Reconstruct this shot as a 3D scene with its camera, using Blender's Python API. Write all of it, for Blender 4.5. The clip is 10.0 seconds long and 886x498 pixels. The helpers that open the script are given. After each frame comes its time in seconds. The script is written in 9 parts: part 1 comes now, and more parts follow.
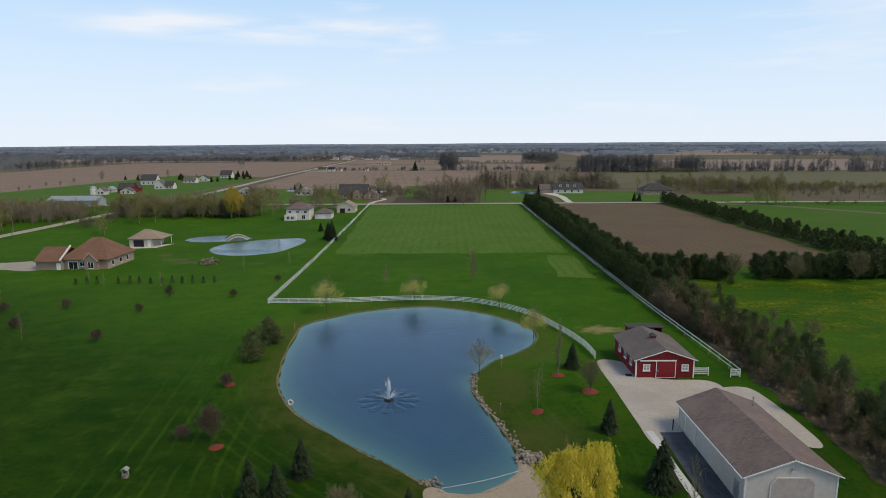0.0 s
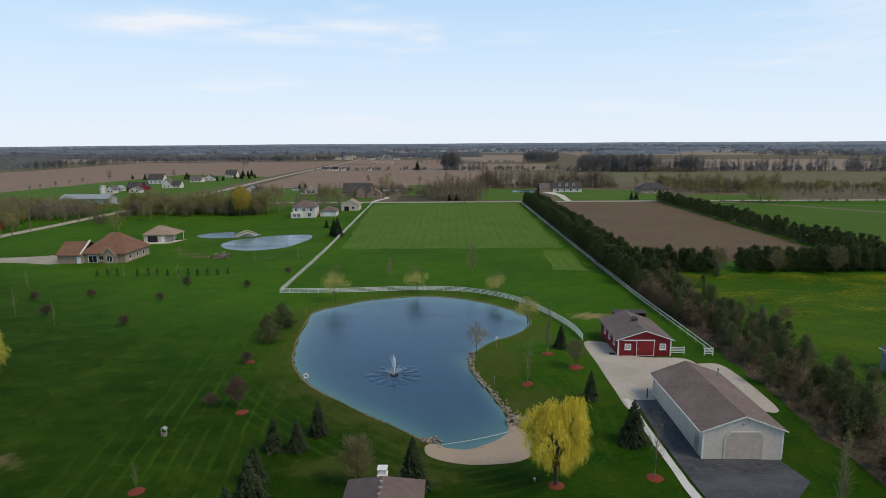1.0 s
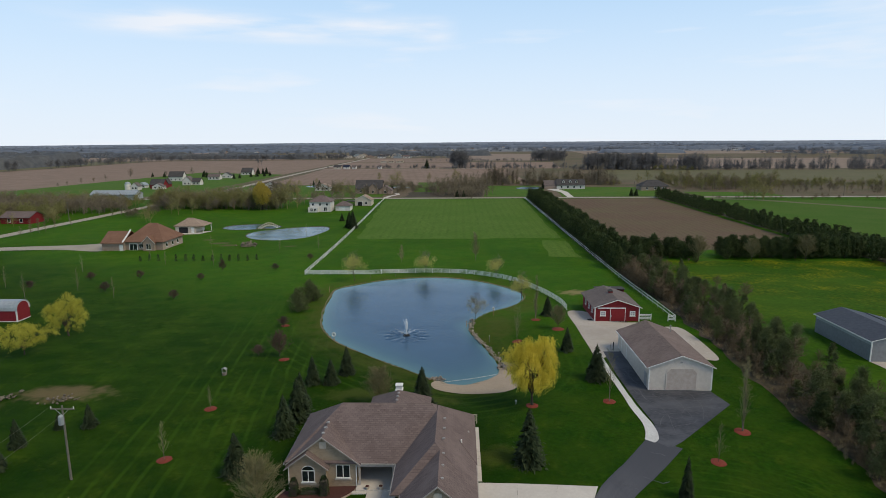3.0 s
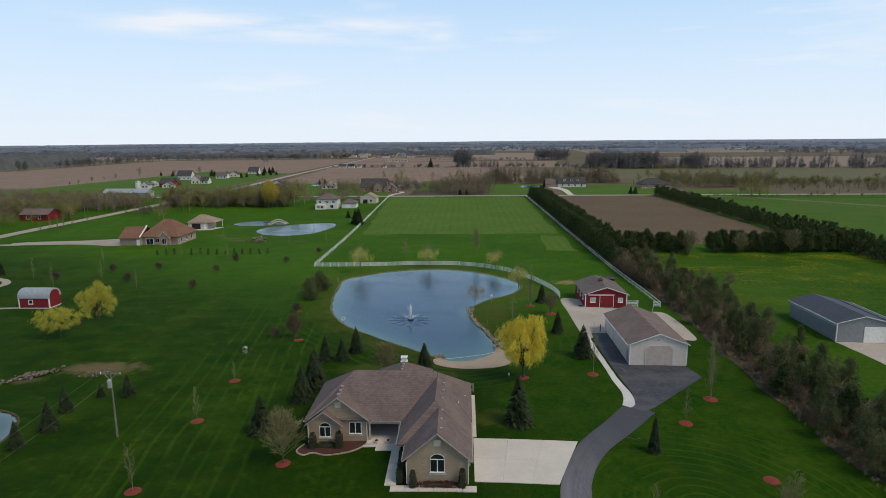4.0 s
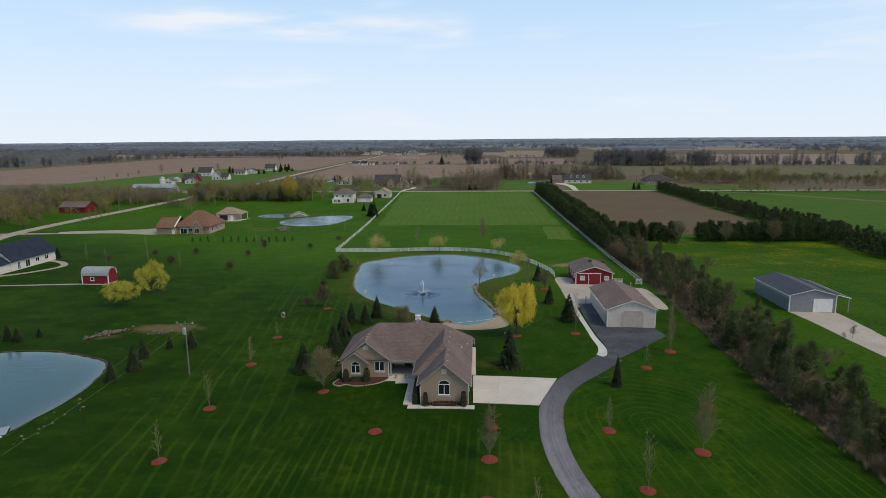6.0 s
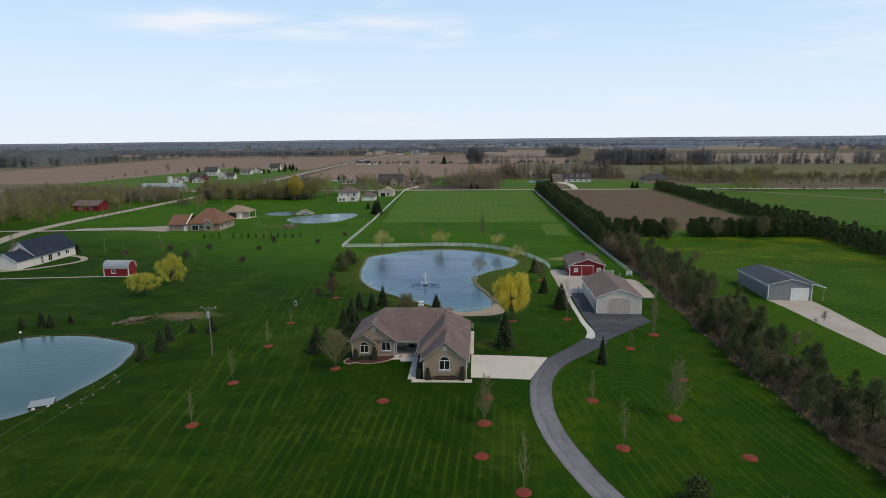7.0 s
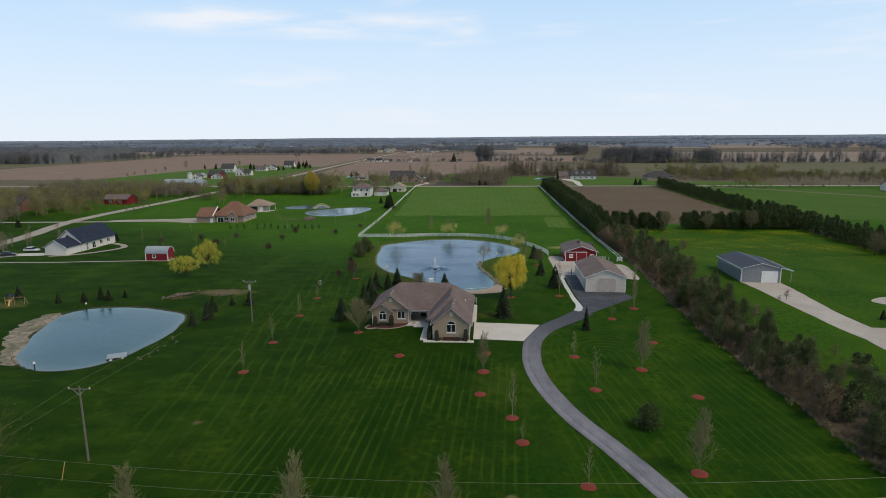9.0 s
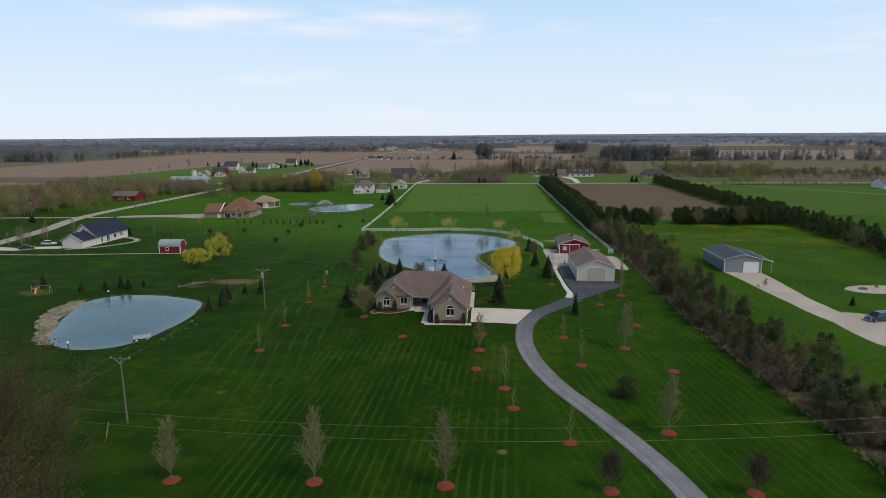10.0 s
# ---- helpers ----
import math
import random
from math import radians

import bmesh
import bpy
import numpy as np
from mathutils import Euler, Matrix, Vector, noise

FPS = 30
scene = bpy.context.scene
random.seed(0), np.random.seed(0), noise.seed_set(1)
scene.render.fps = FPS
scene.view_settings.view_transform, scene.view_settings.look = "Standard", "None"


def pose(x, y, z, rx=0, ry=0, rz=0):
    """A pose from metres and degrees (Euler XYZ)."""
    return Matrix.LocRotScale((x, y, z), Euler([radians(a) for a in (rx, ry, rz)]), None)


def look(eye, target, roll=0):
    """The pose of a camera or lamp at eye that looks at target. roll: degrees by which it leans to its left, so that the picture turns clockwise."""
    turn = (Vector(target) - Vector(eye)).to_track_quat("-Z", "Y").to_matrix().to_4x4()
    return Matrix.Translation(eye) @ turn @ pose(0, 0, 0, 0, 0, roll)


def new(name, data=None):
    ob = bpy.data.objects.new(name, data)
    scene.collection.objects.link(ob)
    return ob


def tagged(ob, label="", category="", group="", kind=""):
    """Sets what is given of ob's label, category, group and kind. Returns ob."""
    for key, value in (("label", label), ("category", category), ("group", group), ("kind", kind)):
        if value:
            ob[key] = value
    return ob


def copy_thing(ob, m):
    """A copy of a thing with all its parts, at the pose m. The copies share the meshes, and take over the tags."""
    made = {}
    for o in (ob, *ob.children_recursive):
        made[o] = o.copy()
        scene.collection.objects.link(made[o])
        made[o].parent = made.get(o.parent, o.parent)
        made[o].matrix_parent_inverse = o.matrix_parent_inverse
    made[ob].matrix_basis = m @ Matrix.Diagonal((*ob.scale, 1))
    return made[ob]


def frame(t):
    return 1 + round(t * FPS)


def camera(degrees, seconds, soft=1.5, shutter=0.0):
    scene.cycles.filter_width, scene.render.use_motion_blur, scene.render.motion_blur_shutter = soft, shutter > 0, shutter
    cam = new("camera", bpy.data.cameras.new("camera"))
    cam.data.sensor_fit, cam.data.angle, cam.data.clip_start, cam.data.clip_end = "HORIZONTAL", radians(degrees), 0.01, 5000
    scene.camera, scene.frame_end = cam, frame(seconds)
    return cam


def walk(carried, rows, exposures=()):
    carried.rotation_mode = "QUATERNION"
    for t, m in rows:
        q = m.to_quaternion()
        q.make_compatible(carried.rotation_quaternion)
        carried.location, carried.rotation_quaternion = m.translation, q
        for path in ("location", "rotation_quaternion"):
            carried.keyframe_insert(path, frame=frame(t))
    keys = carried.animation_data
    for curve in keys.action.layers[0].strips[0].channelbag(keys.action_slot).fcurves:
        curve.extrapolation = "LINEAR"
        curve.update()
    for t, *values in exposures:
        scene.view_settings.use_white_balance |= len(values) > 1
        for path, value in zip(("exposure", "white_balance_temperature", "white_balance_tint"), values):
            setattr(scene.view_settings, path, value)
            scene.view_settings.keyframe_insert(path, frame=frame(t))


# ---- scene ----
cam = camera(73.3, 10.0, 0.6)
PATH = [
    (0, (0.04, -1.077, 36.073), (0.024, 0.892, 35.718), -0.3),
    (0.5, (0.285, -5.709, 36.064), (0.263, -3.741, 35.708), -0.4),
    (1, (0.428, -10.417, 36.075), (0.405, -8.449, 35.72), -0.3),
    (1.5, (0.639, -15.158, 36.07), (0.614, -13.19, 35.715), -0.3),
    (2, (0.865, -19.98, 36.112), (0.834, -18.012, 35.757), -0.3),
    (2.5, (1.189, -24.838, 36.148), (1.142, -22.871, 35.791), -0.3),
    (4, (2.398, -38.9, 36.098), (2.33, -36.934, 35.737), -0.4),
    (4.5, (2.789, -43.629, 36.07), (2.702, -41.664, 35.707), -0.4),
    (5, (3.126, -48.303, 36.065), (3.037, -46.338, 35.701), -0.4),
    (5.5, (3.38, -52.916, 36.054), (3.28, -50.952, 35.687), -0.4),
    (7, (4.485, -66.437, 36.18), (4.371, -64.474, 35.811), -0.5),
    (7.5, (4.845, -70.672, 36.244), (4.711, -68.711, 35.873), -0.5),
    (8, (5.218, -74.963, 36.267), (5.073, -73.003, 35.895), -0.4),
    (8.5, (5.534, -79.168, 36.291), (5.389, -77.208, 35.917), -0.4),
    (9, (5.89, -83.362, 36.319), (5.744, -81.403, 35.944), -0.4),
    (9.5, (6.287, -87.713, 36.336), (6.139, -85.755, 35.958), -0.4),
    (10, (6.673, -92.231, 36.344), (6.526, -90.273, 35.963), -0.4),
]
walk(cam, [(t, look(eye, target, roll)) for t, eye, target, roll in PATH])

# world, sun -------------------------------------------------------------
SUN_EL, SUN_AZ = radians(50), radians(118)   # azimuth clockwise from +y

world = bpy.data.worlds.new("sky")
scene.world = world
world.use_nodes = True
wn, wl = world.node_tree.nodes, world.node_tree.links
sky = wn.new("ShaderNodeTexSky")
sky.sky_type, sky.sun_disc = "NISHITA", False
sky.sun_elevation, sky.sun_rotation = SUN_EL, SUN_AZ
sky.altitude, sky.air_density, sky.dust_density, sky.ozone_density = 250, 1.0, 1.0, 1.5
coord = wn.new("ShaderNodeTexCoord")
split = wn.new("ShaderNodeSeparateXYZ")
wl.new(coord.outputs["Generated"], split.inputs[0])
haze = wn.new("ShaderNodeMapRange")   # pale haze that thins with height
haze.interpolation_type = "SMOOTHSTEP"
haze.inputs["From Min"].default_value, haze.inputs["From Max"].default_value = -0.05, 0.85
haze.inputs["To Min"].default_value, haze.inputs["To Max"].default_value = 0.97, 0.10
wl.new(split.outputs["Z"], haze.inputs["Value"])
tone = wn.new("ShaderNodeMapRange")
tone.inputs["From Min"].default_value, tone.inputs["From Max"].default_value = 0.0, 0.24
wl.new(split.outputs["Z"], tone.inputs["Value"])
pale = wn.new("ShaderNodeMix")
pale.data_type = "RGBA"
pale.inputs["A"].default_value, pale.inputs["B"].default_value = (8.2, 9.0, 9.9, 1), (5.6, 8.1, 10.9, 1)
wl.new(tone.outputs["Result"], pale.inputs["Factor"])
air = wn.new("ShaderNodeMix")
air.data_type = "RGBA"
wl.new(haze.outputs["Result"], air.inputs["Factor"])
wl.new(sky.outputs["Color"], air.inputs["A"])
wl.new(pale.outputs["Result"], air.inputs["B"])
squash = wn.new("ShaderNodeMapping")
squash.inputs["Scale"].default_value = (2.0, 2.0, 15.0)
squash.inputs["Location"].default_value = (0.35, 0.1, 0.55)
wl.new(coord.outputs["Generated"], squash.inputs["Vector"])
wisps = wn.new("ShaderNodeTexNoise")
wisps.inputs["Scale"].default_value, wisps.inputs["Detail"].default_value = 1.5, 6.0
wl.new(squash.outputs["Vector"], wisps.inputs["Vector"])
thin = wn.new("ShaderNodeMapRange")
thin.inputs["From Min"].default_value, thin.inputs["From Max"].default_value = 0.58, 0.80
thin.inputs["To Min"].default_value, thin.inputs["To Max"].default_value = 0.0, 0.7
wl.new(wisps.outputs["Fac"], thin.inputs["Value"])
streak = wn.new("ShaderNodeMapping")   # a bank of cirrus low in the north-west
streak.inputs["Scale"].default_value = (5.0, 5.0, 34.0)
wl.new(coord.outputs["Generated"], streak.inputs["Vector"])
tufts = wn.new("ShaderNodeTexNoise")
tufts.inputs["Scale"].default_value, tufts.inputs["Detail"].default_value = 1.3, 7.0
wl.new(streak.outputs["Vector"], tufts.inputs["Vector"])


def sky_band(sock, a, b, c, d):
    up, down = wn.new("ShaderNodeMapRange"), wn.new("ShaderNodeMapRange")
    for k, lo, hi, t0, t1 in ((up, a, b, 0, 1), (down, c, d, 1, 0)):
        k.interpolation_type = "SMOOTHSTEP"
        k.inputs["From Min"].default_value, k.inputs["From Max"].default_value = lo, hi
        k.inputs["To Min"].default_value, k.inputs["To Max"].default_value = t0, t1
        wl.new(sock, k.inputs["Value"])
    mul = wn.new("ShaderNodeMath")
    mul.operation = "MULTIPLY"
    wl.new(up.outputs["Result"], mul.inputs[0])
    wl.new(down.outputs["Result"], mul.inputs[1])
    return mul.outputs[0]


bank = wn.new("ShaderNodeMath")
bank.operation = "MULTIPLY"
wl.new(sky_band(split.outputs["Z"], 0.142, 0.162, 0.175, 0.200), bank.inputs[0])
wl.new(sky_band(split.outputs["X"], -0.60, -0.40, -0.04, 0.01), bank.inputs[1])
tuft_range = wn.new("ShaderNodeMapRange")
tuft_range.inputs["From Min"].default_value, tuft_range.inputs["From Max"].default_value = 0.34, 0.66
tuft_range.inputs["To Max"].default_value = 0.8
wl.new(tufts.outputs["Fac"], tuft_range.inputs["Value"])
bank2 = wn.new("ShaderNodeMath")
bank2.operation = "MULTIPLY"
wl.new(bank.outputs[0], bank2.inputs[0])
wl.new(tuft_range.outputs["Result"], bank2.inputs[1])
most = wn.new("ShaderNodeMath")
most.operation = "MAXIMUM"
wl.new(bank2.outputs[0], most.inputs[0])
wl.new(thin.outputs["Result"], most.inputs[1])
veil = wn.new("ShaderNodeMix")
veil.data_type = "RGBA"
veil.inputs["B"].default_value = (9.1, 9.15, 9.5, 1)
wl.new(most.outputs[0], veil.inputs["Factor"])
wl.new(air.outputs["Result"], veil.inputs["A"])
wl.new(veil.outputs["Result"], wn["Background"].inputs["Color"])
wn["Background"].inputs["Strength"].default_value = 0.10

sun = new("sun", bpy.data.lights.new("sun", "SUN"))
sun.data.energy, sun.data.angle, sun.data.color = 1.95, radians(22), (1.0, 0.85, 0.60)
sun.matrix_world = look((0, 0, 0), (-math.sin(SUN_AZ) * math.cos(SUN_EL), -math.cos(SUN_AZ) * math.cos(SUN_EL), -math.sin(SUN_EL)))

# materials --------------------------------------------------------------


def node_tools(name):
    m = bpy.data.materials.new(name)
    m.use_nodes = True
    nt = m.node_tree
    return m, nt.nodes, nt.links, nt.nodes["Principled BSDF"]


def mixer(n, l, fac, a, b, mode="MIX"):
    k = n.new("ShaderNodeMix")
    k.data_type, k.blend_type = "RGBA", mode
    for slot, val in (("Factor", fac), ("A", a), ("B", b)):
        if isinstance(val, (int, float)):
            k.inputs[slot].default_value = val
        elif isinstance(val, tuple):
            k.inputs[slot].default_value = (*val[:3], 1)
        else:
            l.new(val, k.inputs[slot])
    return k.outputs["Result"]


def noise_out(n, l, scale, detail=4.0, vec=None, lo=0.35, hi=0.65, rough=0.55):
    t = n.new("ShaderNodeTexNoise")
    t.inputs["Scale"].default_value, t.inputs["Detail"].default_value, t.inputs["Roughness"].default_value = scale, detail, rough
    if vec is not None:
        l.new(vec, t.inputs["Vector"])
    r = n.new("ShaderNodeMapRange")
    r.inputs["From Min"].default_value, r.inputs["From Max"].default_value = lo, hi
    l.new(t.outputs["Fac"], r.inputs["Value"])
    return r.outputs["Result"]


def place_vec(n, l, scale=(1, 1, 1), rot=(0, 0, 0), kind="Position"):
    g = n.new("ShaderNodeNewGeometry") if kind == "Position" else n.new("ShaderNodeTexCoord")
    mp = n.new("ShaderNodeMapping")
    mp.inputs["Scale"].default_value, mp.inputs["Rotation"].default_value = scale, rot
    l.new(g.outputs["Position" if kind == "Position" else "Object"], mp.inputs["Vector"])
    return mp.outputs["Vector"]


def surface(name, dark, light, fine=8.0, coarse=0.4, rough=0.85, metal=0.0, bump=0.0, stain=None, amount=0.5, per_object=0.0, spec=0.3, stretch=(1, 1, 1)):
    """Two-scale mottled material: fine grain between two colours, coarse patches of a third."""
    m, n, l, p = node_tools(name)
    v = place_vec(n, l, stretch)
    f = noise_out(n, l, fine, 5.0, v)
    c = noise_out(n, l, coarse, 4.0, v, 0.4, 0.7)
    col = mixer(n, l, f, dark, light)
    third = stain if stain else tuple(0.5 * (a + b) * 0.75 for a, b in zip(dark, light))
    k = n.new("ShaderNodeMath")
    k.operation = "MULTIPLY"
    k.inputs[1].default_value = amount
    l.new(c, k.inputs[0])
    col = mixer(n, l, k.outputs[0], col, third)
    if per_object:
        o = n.new("ShaderNodeObjectInfo")
        r = n.new("ShaderNodeMapRange")
        r.inputs["To Min"].default_value, r.inputs["To Max"].default_value = 1 - per_object, 1 + per_object
        l.new(o.outputs["Random"], r.inputs["Value"])
        h = n.new("ShaderNodeHueSaturation")
        l.new(r.outputs["Result"], h.inputs["Value"])
        l.new(col, h.inputs["Color"])
        col = h.outputs["Color"]
    l.new(col, p.inputs["Base Color"])
    p.inputs["Roughness"].default_value, p.inputs["Metallic"].default_value = rough, metal
    p.inputs["Specular IOR Level"].default_value = spec
    if bump:
        b = n.new("ShaderNodeBump")
        b.inputs["Strength"].default_value, b.inputs["Distance"].default_value = 0.6, bump
        l.new(f, b.inputs["Height"])
        l.new(b.outputs["Normal"], p.inputs["Normal"])
    return m


def foliage(name, dark, light, scale=1.2, rough=0.75, through_light=0.25, per_object=0.18):
    m = surface(name, dark, light, scale, 0.25, rough, amount=0.3, per_object=per_object, spec=0.2)
    n, l = m.node_tree.nodes, m.node_tree.links
    p = n["Principled BSDF"]
    tr = n.new("ShaderNodeBsdfTranslucent")
    src = p.inputs["Base Color"].links[0].from_socket
    l.new(src, tr.inputs["Color"])
    mx = n.new("ShaderNodeMixShader")
    mx.inputs[0].default_value = through_light
    l.new(p.outputs[0], mx.inputs[1])
    l.new(tr.outputs[0], mx.inputs[2])
    l.new(mx.outputs[0], n["Material Output"].inputs["Surface"])
    return m


def math_node(n, l, op, a, b=None, c=None):
    k = n.new("ShaderNodeMath")
    k.operation = op
    for i, val in enumerate((a, b, c)):
        if val is None:
            continue
        if isinstance(val, (int, float)):
            k.inputs[i].default_value = val
        else:
            l.new(val, k.inputs[i])
    return k.outputs[0]


def ramp_range(n, l, val, lo, hi, a=0.0, b=1.0):
    r = n.new("ShaderNodeMapRange")
    r.interpolation_type = "SMOOTHSTEP"
    r.inputs["From Min"].default_value, r.inputs["From Max"].default_value = lo, hi
    r.inputs["To Min"].default_value, r.inputs["To Max"].default_value = a, b
    l.new(val, r.inputs["Value"])
    return r.outputs["Result"]


TURF_SPOTS = [
    (10.0, 84.0, 5.0, 9.0, 0.45, (0.090, 0.085, 0.022)),
    (13.5, 68.0, 6.0, 7.0, 0.40, (0.085, 0.085, 0.022)),
    (17.0, 97.0, 5.0, 6.0, 0.35, (0.085, 0.088, 0.022)),
    (-4.0, 49.0, 7.0, 3.2, 0.45, (0.085, 0.090, 0.022)),
    (29.5, 109.8, 5.2, 3.4, 0.9, (0.250, 0.205, 0.090)),
    (-57.5, 52.6, 9.0, 3.6, 0.75, (0.170, 0.125, 0.065)),
    (-67.0, 47.8, 3.6, 1.6, 0.6, (0.140, 0.110, 0.060)),
    (-102.5, 40.5, 5.5, 3.6, 0.6, (0.140, 0.130, 0.040)),
    (-84, 186, 4.2, 2.6, 0.8, (0.120, 0.090, 0.050)),
    (-89, 191, 5.0, 2.8, 0.8, (0.120, 0.090, 0.050)),
    (-60, 183, 3.0, 2.0, 0.7, (0.120, 0.090, 0.050)),
    (-97, 199, 3.6, 2.4, 0.7, (0.130, 0.100, 0.050)),
    (-32.4, -12.5, 1.1, 0.9, 0.8, (0.120, 0.095, 0.045)),
    (8.7, -26.5, 0.9, 0.8, 0.8, (0.150, 0.130, 0.060)),
    (6.4, 33.6, 5.0, 3.0, 0.45, (0.090, 0.100, 0.020)),
    (-12.0, 51.0, 8.0, 3.0, 0.45, (0.085, 0.095, 0.022)),
    (8.0, 1.0, 6.0, 10.0, 0.30, (0.060, 0.088, 0.010)),
]


def ground_material():
    """Mown lawns with mower stripes near the house, rough olive farmland beyond the roads."""
    m, n, l, p = node_tools("ground_grass")
    pos = place_vec(n, l)
    sep = n.new("ShaderNodeSeparateXYZ")
    l.new(pos, sep.inputs[0])
    X, Y = sep.outputs[0], sep.outputs[1]
    blades = noise_out(n, l, 1.9, 7.0, pos, 0.34, 0.66, 0.78)
    clumps = noise_out(n, l, 0.22, 5.0, pos, 0.38, 0.66)
    broad = noise_out(n, l, 0.035, 4.0, pos, 0.42, 0.62)
    pasture = mixer(n, l, blades, (0.016, 0.060, 0.0018), (0.050, 0.148, 0.005))
    pasture = mixer(n, l, math_node(n, l, "MULTIPLY", clumps, 0.55), pasture, (0.074, 0.130, 0.007))
    pasture = mixer(n, l, math_node(n, l, "MULTIPLY", broad, 0.45), pasture, (0.018, 0.066, 0.003))
    # grass darkened near the house and westward: corner falloff of brightness painted in
    dimmed_grass = mixer(n, l, blades, (0.006, 0.027, 0.0010), (0.021, 0.069, 0.0022))
    dimmed_grass = mixer(n, l, math_node(n, l, "MULTIPLY", clumps, 0.55), dimmed_grass, (0.042, 0.076, 0.004))
    dimmed_grass = mixer(n, l, math_node(n, l, "MULTIPLY", broad, 0.5), dimmed_grass, (0.009, 0.036, 0.002))
    dim_reach = math_node(n, l, "ADD", math_node(n, l, "ADD", Y, math_node(n, l, "MULTIPLY", math_node(n, l, "MINIMUM", X, 0.0), 0.55)), math_node(n, l, "MULTIPLY", noise_out(n, l, 0.03, 3.0, pos, 0, 1), 40.0))
    # south-west lawn dimmed again, the same falloff mixed into its colour
    deep = mixer(n, l, math_node(n, l, "MULTIPLY", ramp_range(n, l, X, 2, 16, 1, 0), ramp_range(n, l, Y, 5, 120, 0.46, 0.20)), dimmed_grass, (0.004, 0.017, 0.0006))
    lawn = mixer(n, l, ramp_range(n, l, dim_reach, 70, 125), deep, pasture)
    # thin yellowed swaths and scattered dandelion or moss specks
    swath = noise_out(n, l, 0.055, 6.0, place_vec(n, l, (1.6, 0.45, 1), (0, 0, radians(-14))), 0.50, 0.70, 0.65)
    lawn = mixer(n, l, math_node(n, l, "MULTIPLY", math_node(n, l, "MULTIPLY", swath, noise_out(n, l, 0.8, 5.0, pos, 0.38, 0.62)), 0.42), lawn, (0.060, 0.105, 0.004))
    lumps = noise_out(n, l, 0.16, 5.0, place_vec(n, l, (0.7, 1.5, 1), (0, 0, radians(20))), 0.44, 0.66, 0.6)
    lawn = mixer(n, l, math_node(n, l, "MULTIPLY", math_node(n, l, "MULTIPLY", lumps, ramp_range(n, l, X, -18, -28)), 0.28), lawn, (0.050, 0.098, 0.005))
    speck = noise_out(n, l, 0.45, 6.0, pos, 0.56, 0.68, 0.7)
    lawn = mixer(n, l, math_node(n, l, "MULTIPLY", speck, 0.30), lawn, (0.070, 0.098, 0.006))
    # front yard: straight mower stripes
    bend = noise_out(n, l, 0.06, 2.0, pos, 0.0, 1.0)
    sx = math_node(n, l, "ADD", math_node(n, l, "MULTIPLY", X, 4.9), math_node(n, l, "MULTIPLY", Y, -0.22))
    sx = math_node(n, l, "ADD", sx, math_node(n, l, "MULTIPLY", bend, 3.0))
    line = ramp_range(n, l, math_node(n, l, "SINE", sx), 0.2, 1.0)
    yard = math_node(n, l, "MULTIPLY", ramp_range(n, l, X, -30, -20), ramp_range(n, l, X, 9, 13, 1, 0))
    yard = math_node(n, l, "MULTIPLY", yard, ramp_range(n, l, Y, 8, 18, 1, 0))
    # curved mower tracks on the lawn east of the drive: rings round a slanting spine
    off = n.new("ShaderNodeVectorMath")
    off.operation = "SUBTRACT"
    off.inputs[1].default_value = (27, 16, 0)
    l.new(pos, off.inputs[0])
    so = n.new("ShaderNodeSeparateXYZ")
    l.new(off.outputs[0], so.inputs[0])
    ax, ay = 0.16, -0.987
    along = math_node(n, l, "ADD", math_node(n, l, "MULTIPLY", so.outputs[0], ax), math_node(n, l, "MULTIPLY", so.outputs[1], ay))
    along = math_node(n, l, "MINIMUM", math_node(n, l, "MAXIMUM", along, 0.0), 75.0)
    dx = math_node(n, l, "SUBTRACT", so.outputs[0], math_node(n, l, "MULTIPLY", along, ax))
    dy = math_node(n, l, "SUBTRACT", so.outputs[1], math_node(n, l, "MULTIPLY", along, ay))
    dist = math_node(n, l, "SQRT", math_node(n, l, "ADD", math_node(n, l, "MULTIPLY", dx, dx), math_node(n, l, "MULTIPLY", dy, dy)))
    ring = math_node(n, l, "SINE", math_node(n, l, "ADD", math_node(n, l, "MULTIPLY", dist, 4.4), math_node(n, l, "MULTIPLY", bend, 4.0)))
    ring = ramp_range(n, l, ring, 0.6, 1.0)
    east = math_node(n, l, "MULTIPLY", ramp_range(n, l, X, 14, 18), ramp_range(n, l, X, 46, 48, 1, 0))
    east = math_node(n, l, "MULTIPLY", east, ramp_range(n, l, Y, 24, 40, 1, 0))
    # slanting tracks on the west lawn
    sw = math_node(n, l, "ADD", math_node(n, l, "MULTIPLY", X, 2.6), math_node(n, l, "ADD", math_node(n, l, "MULTIPLY", Y, 0.35), math_node(n, l, "MULTIPLY", bend, 6.0)))
    west_line = ramp_range(n, l, math_node(n, l, "SINE", sw), 0.55, 1.0)
    west = math_node(n, l, "MULTIPLY", ramp_range(n, l, X, -46, -40), ramp_range(n, l, X, -24, -20, 1, 0))
    west = math_node(n, l, "MULTIPLY", west, math_node(n, l, "MULTIPLY", ramp_range(n, l, Y, -30, 0), ramp_range(n, l, Y, 95, 125, 1, 0)))
    # tracks that follow the pond's shore
    sd = n.new("ShaderNodeAttribute")
    sd.attribute_name = "shore_distance"
    round_line = ramp_range(n, l, math_node(n, l, "SINE", math_node(n, l, "ADD", math_node(n, l, "MULTIPLY", sd.outputs["Fac"], 3.4), math_node(n, l, "MULTIPLY", bend, 3.0))), 0.2, 1.0)
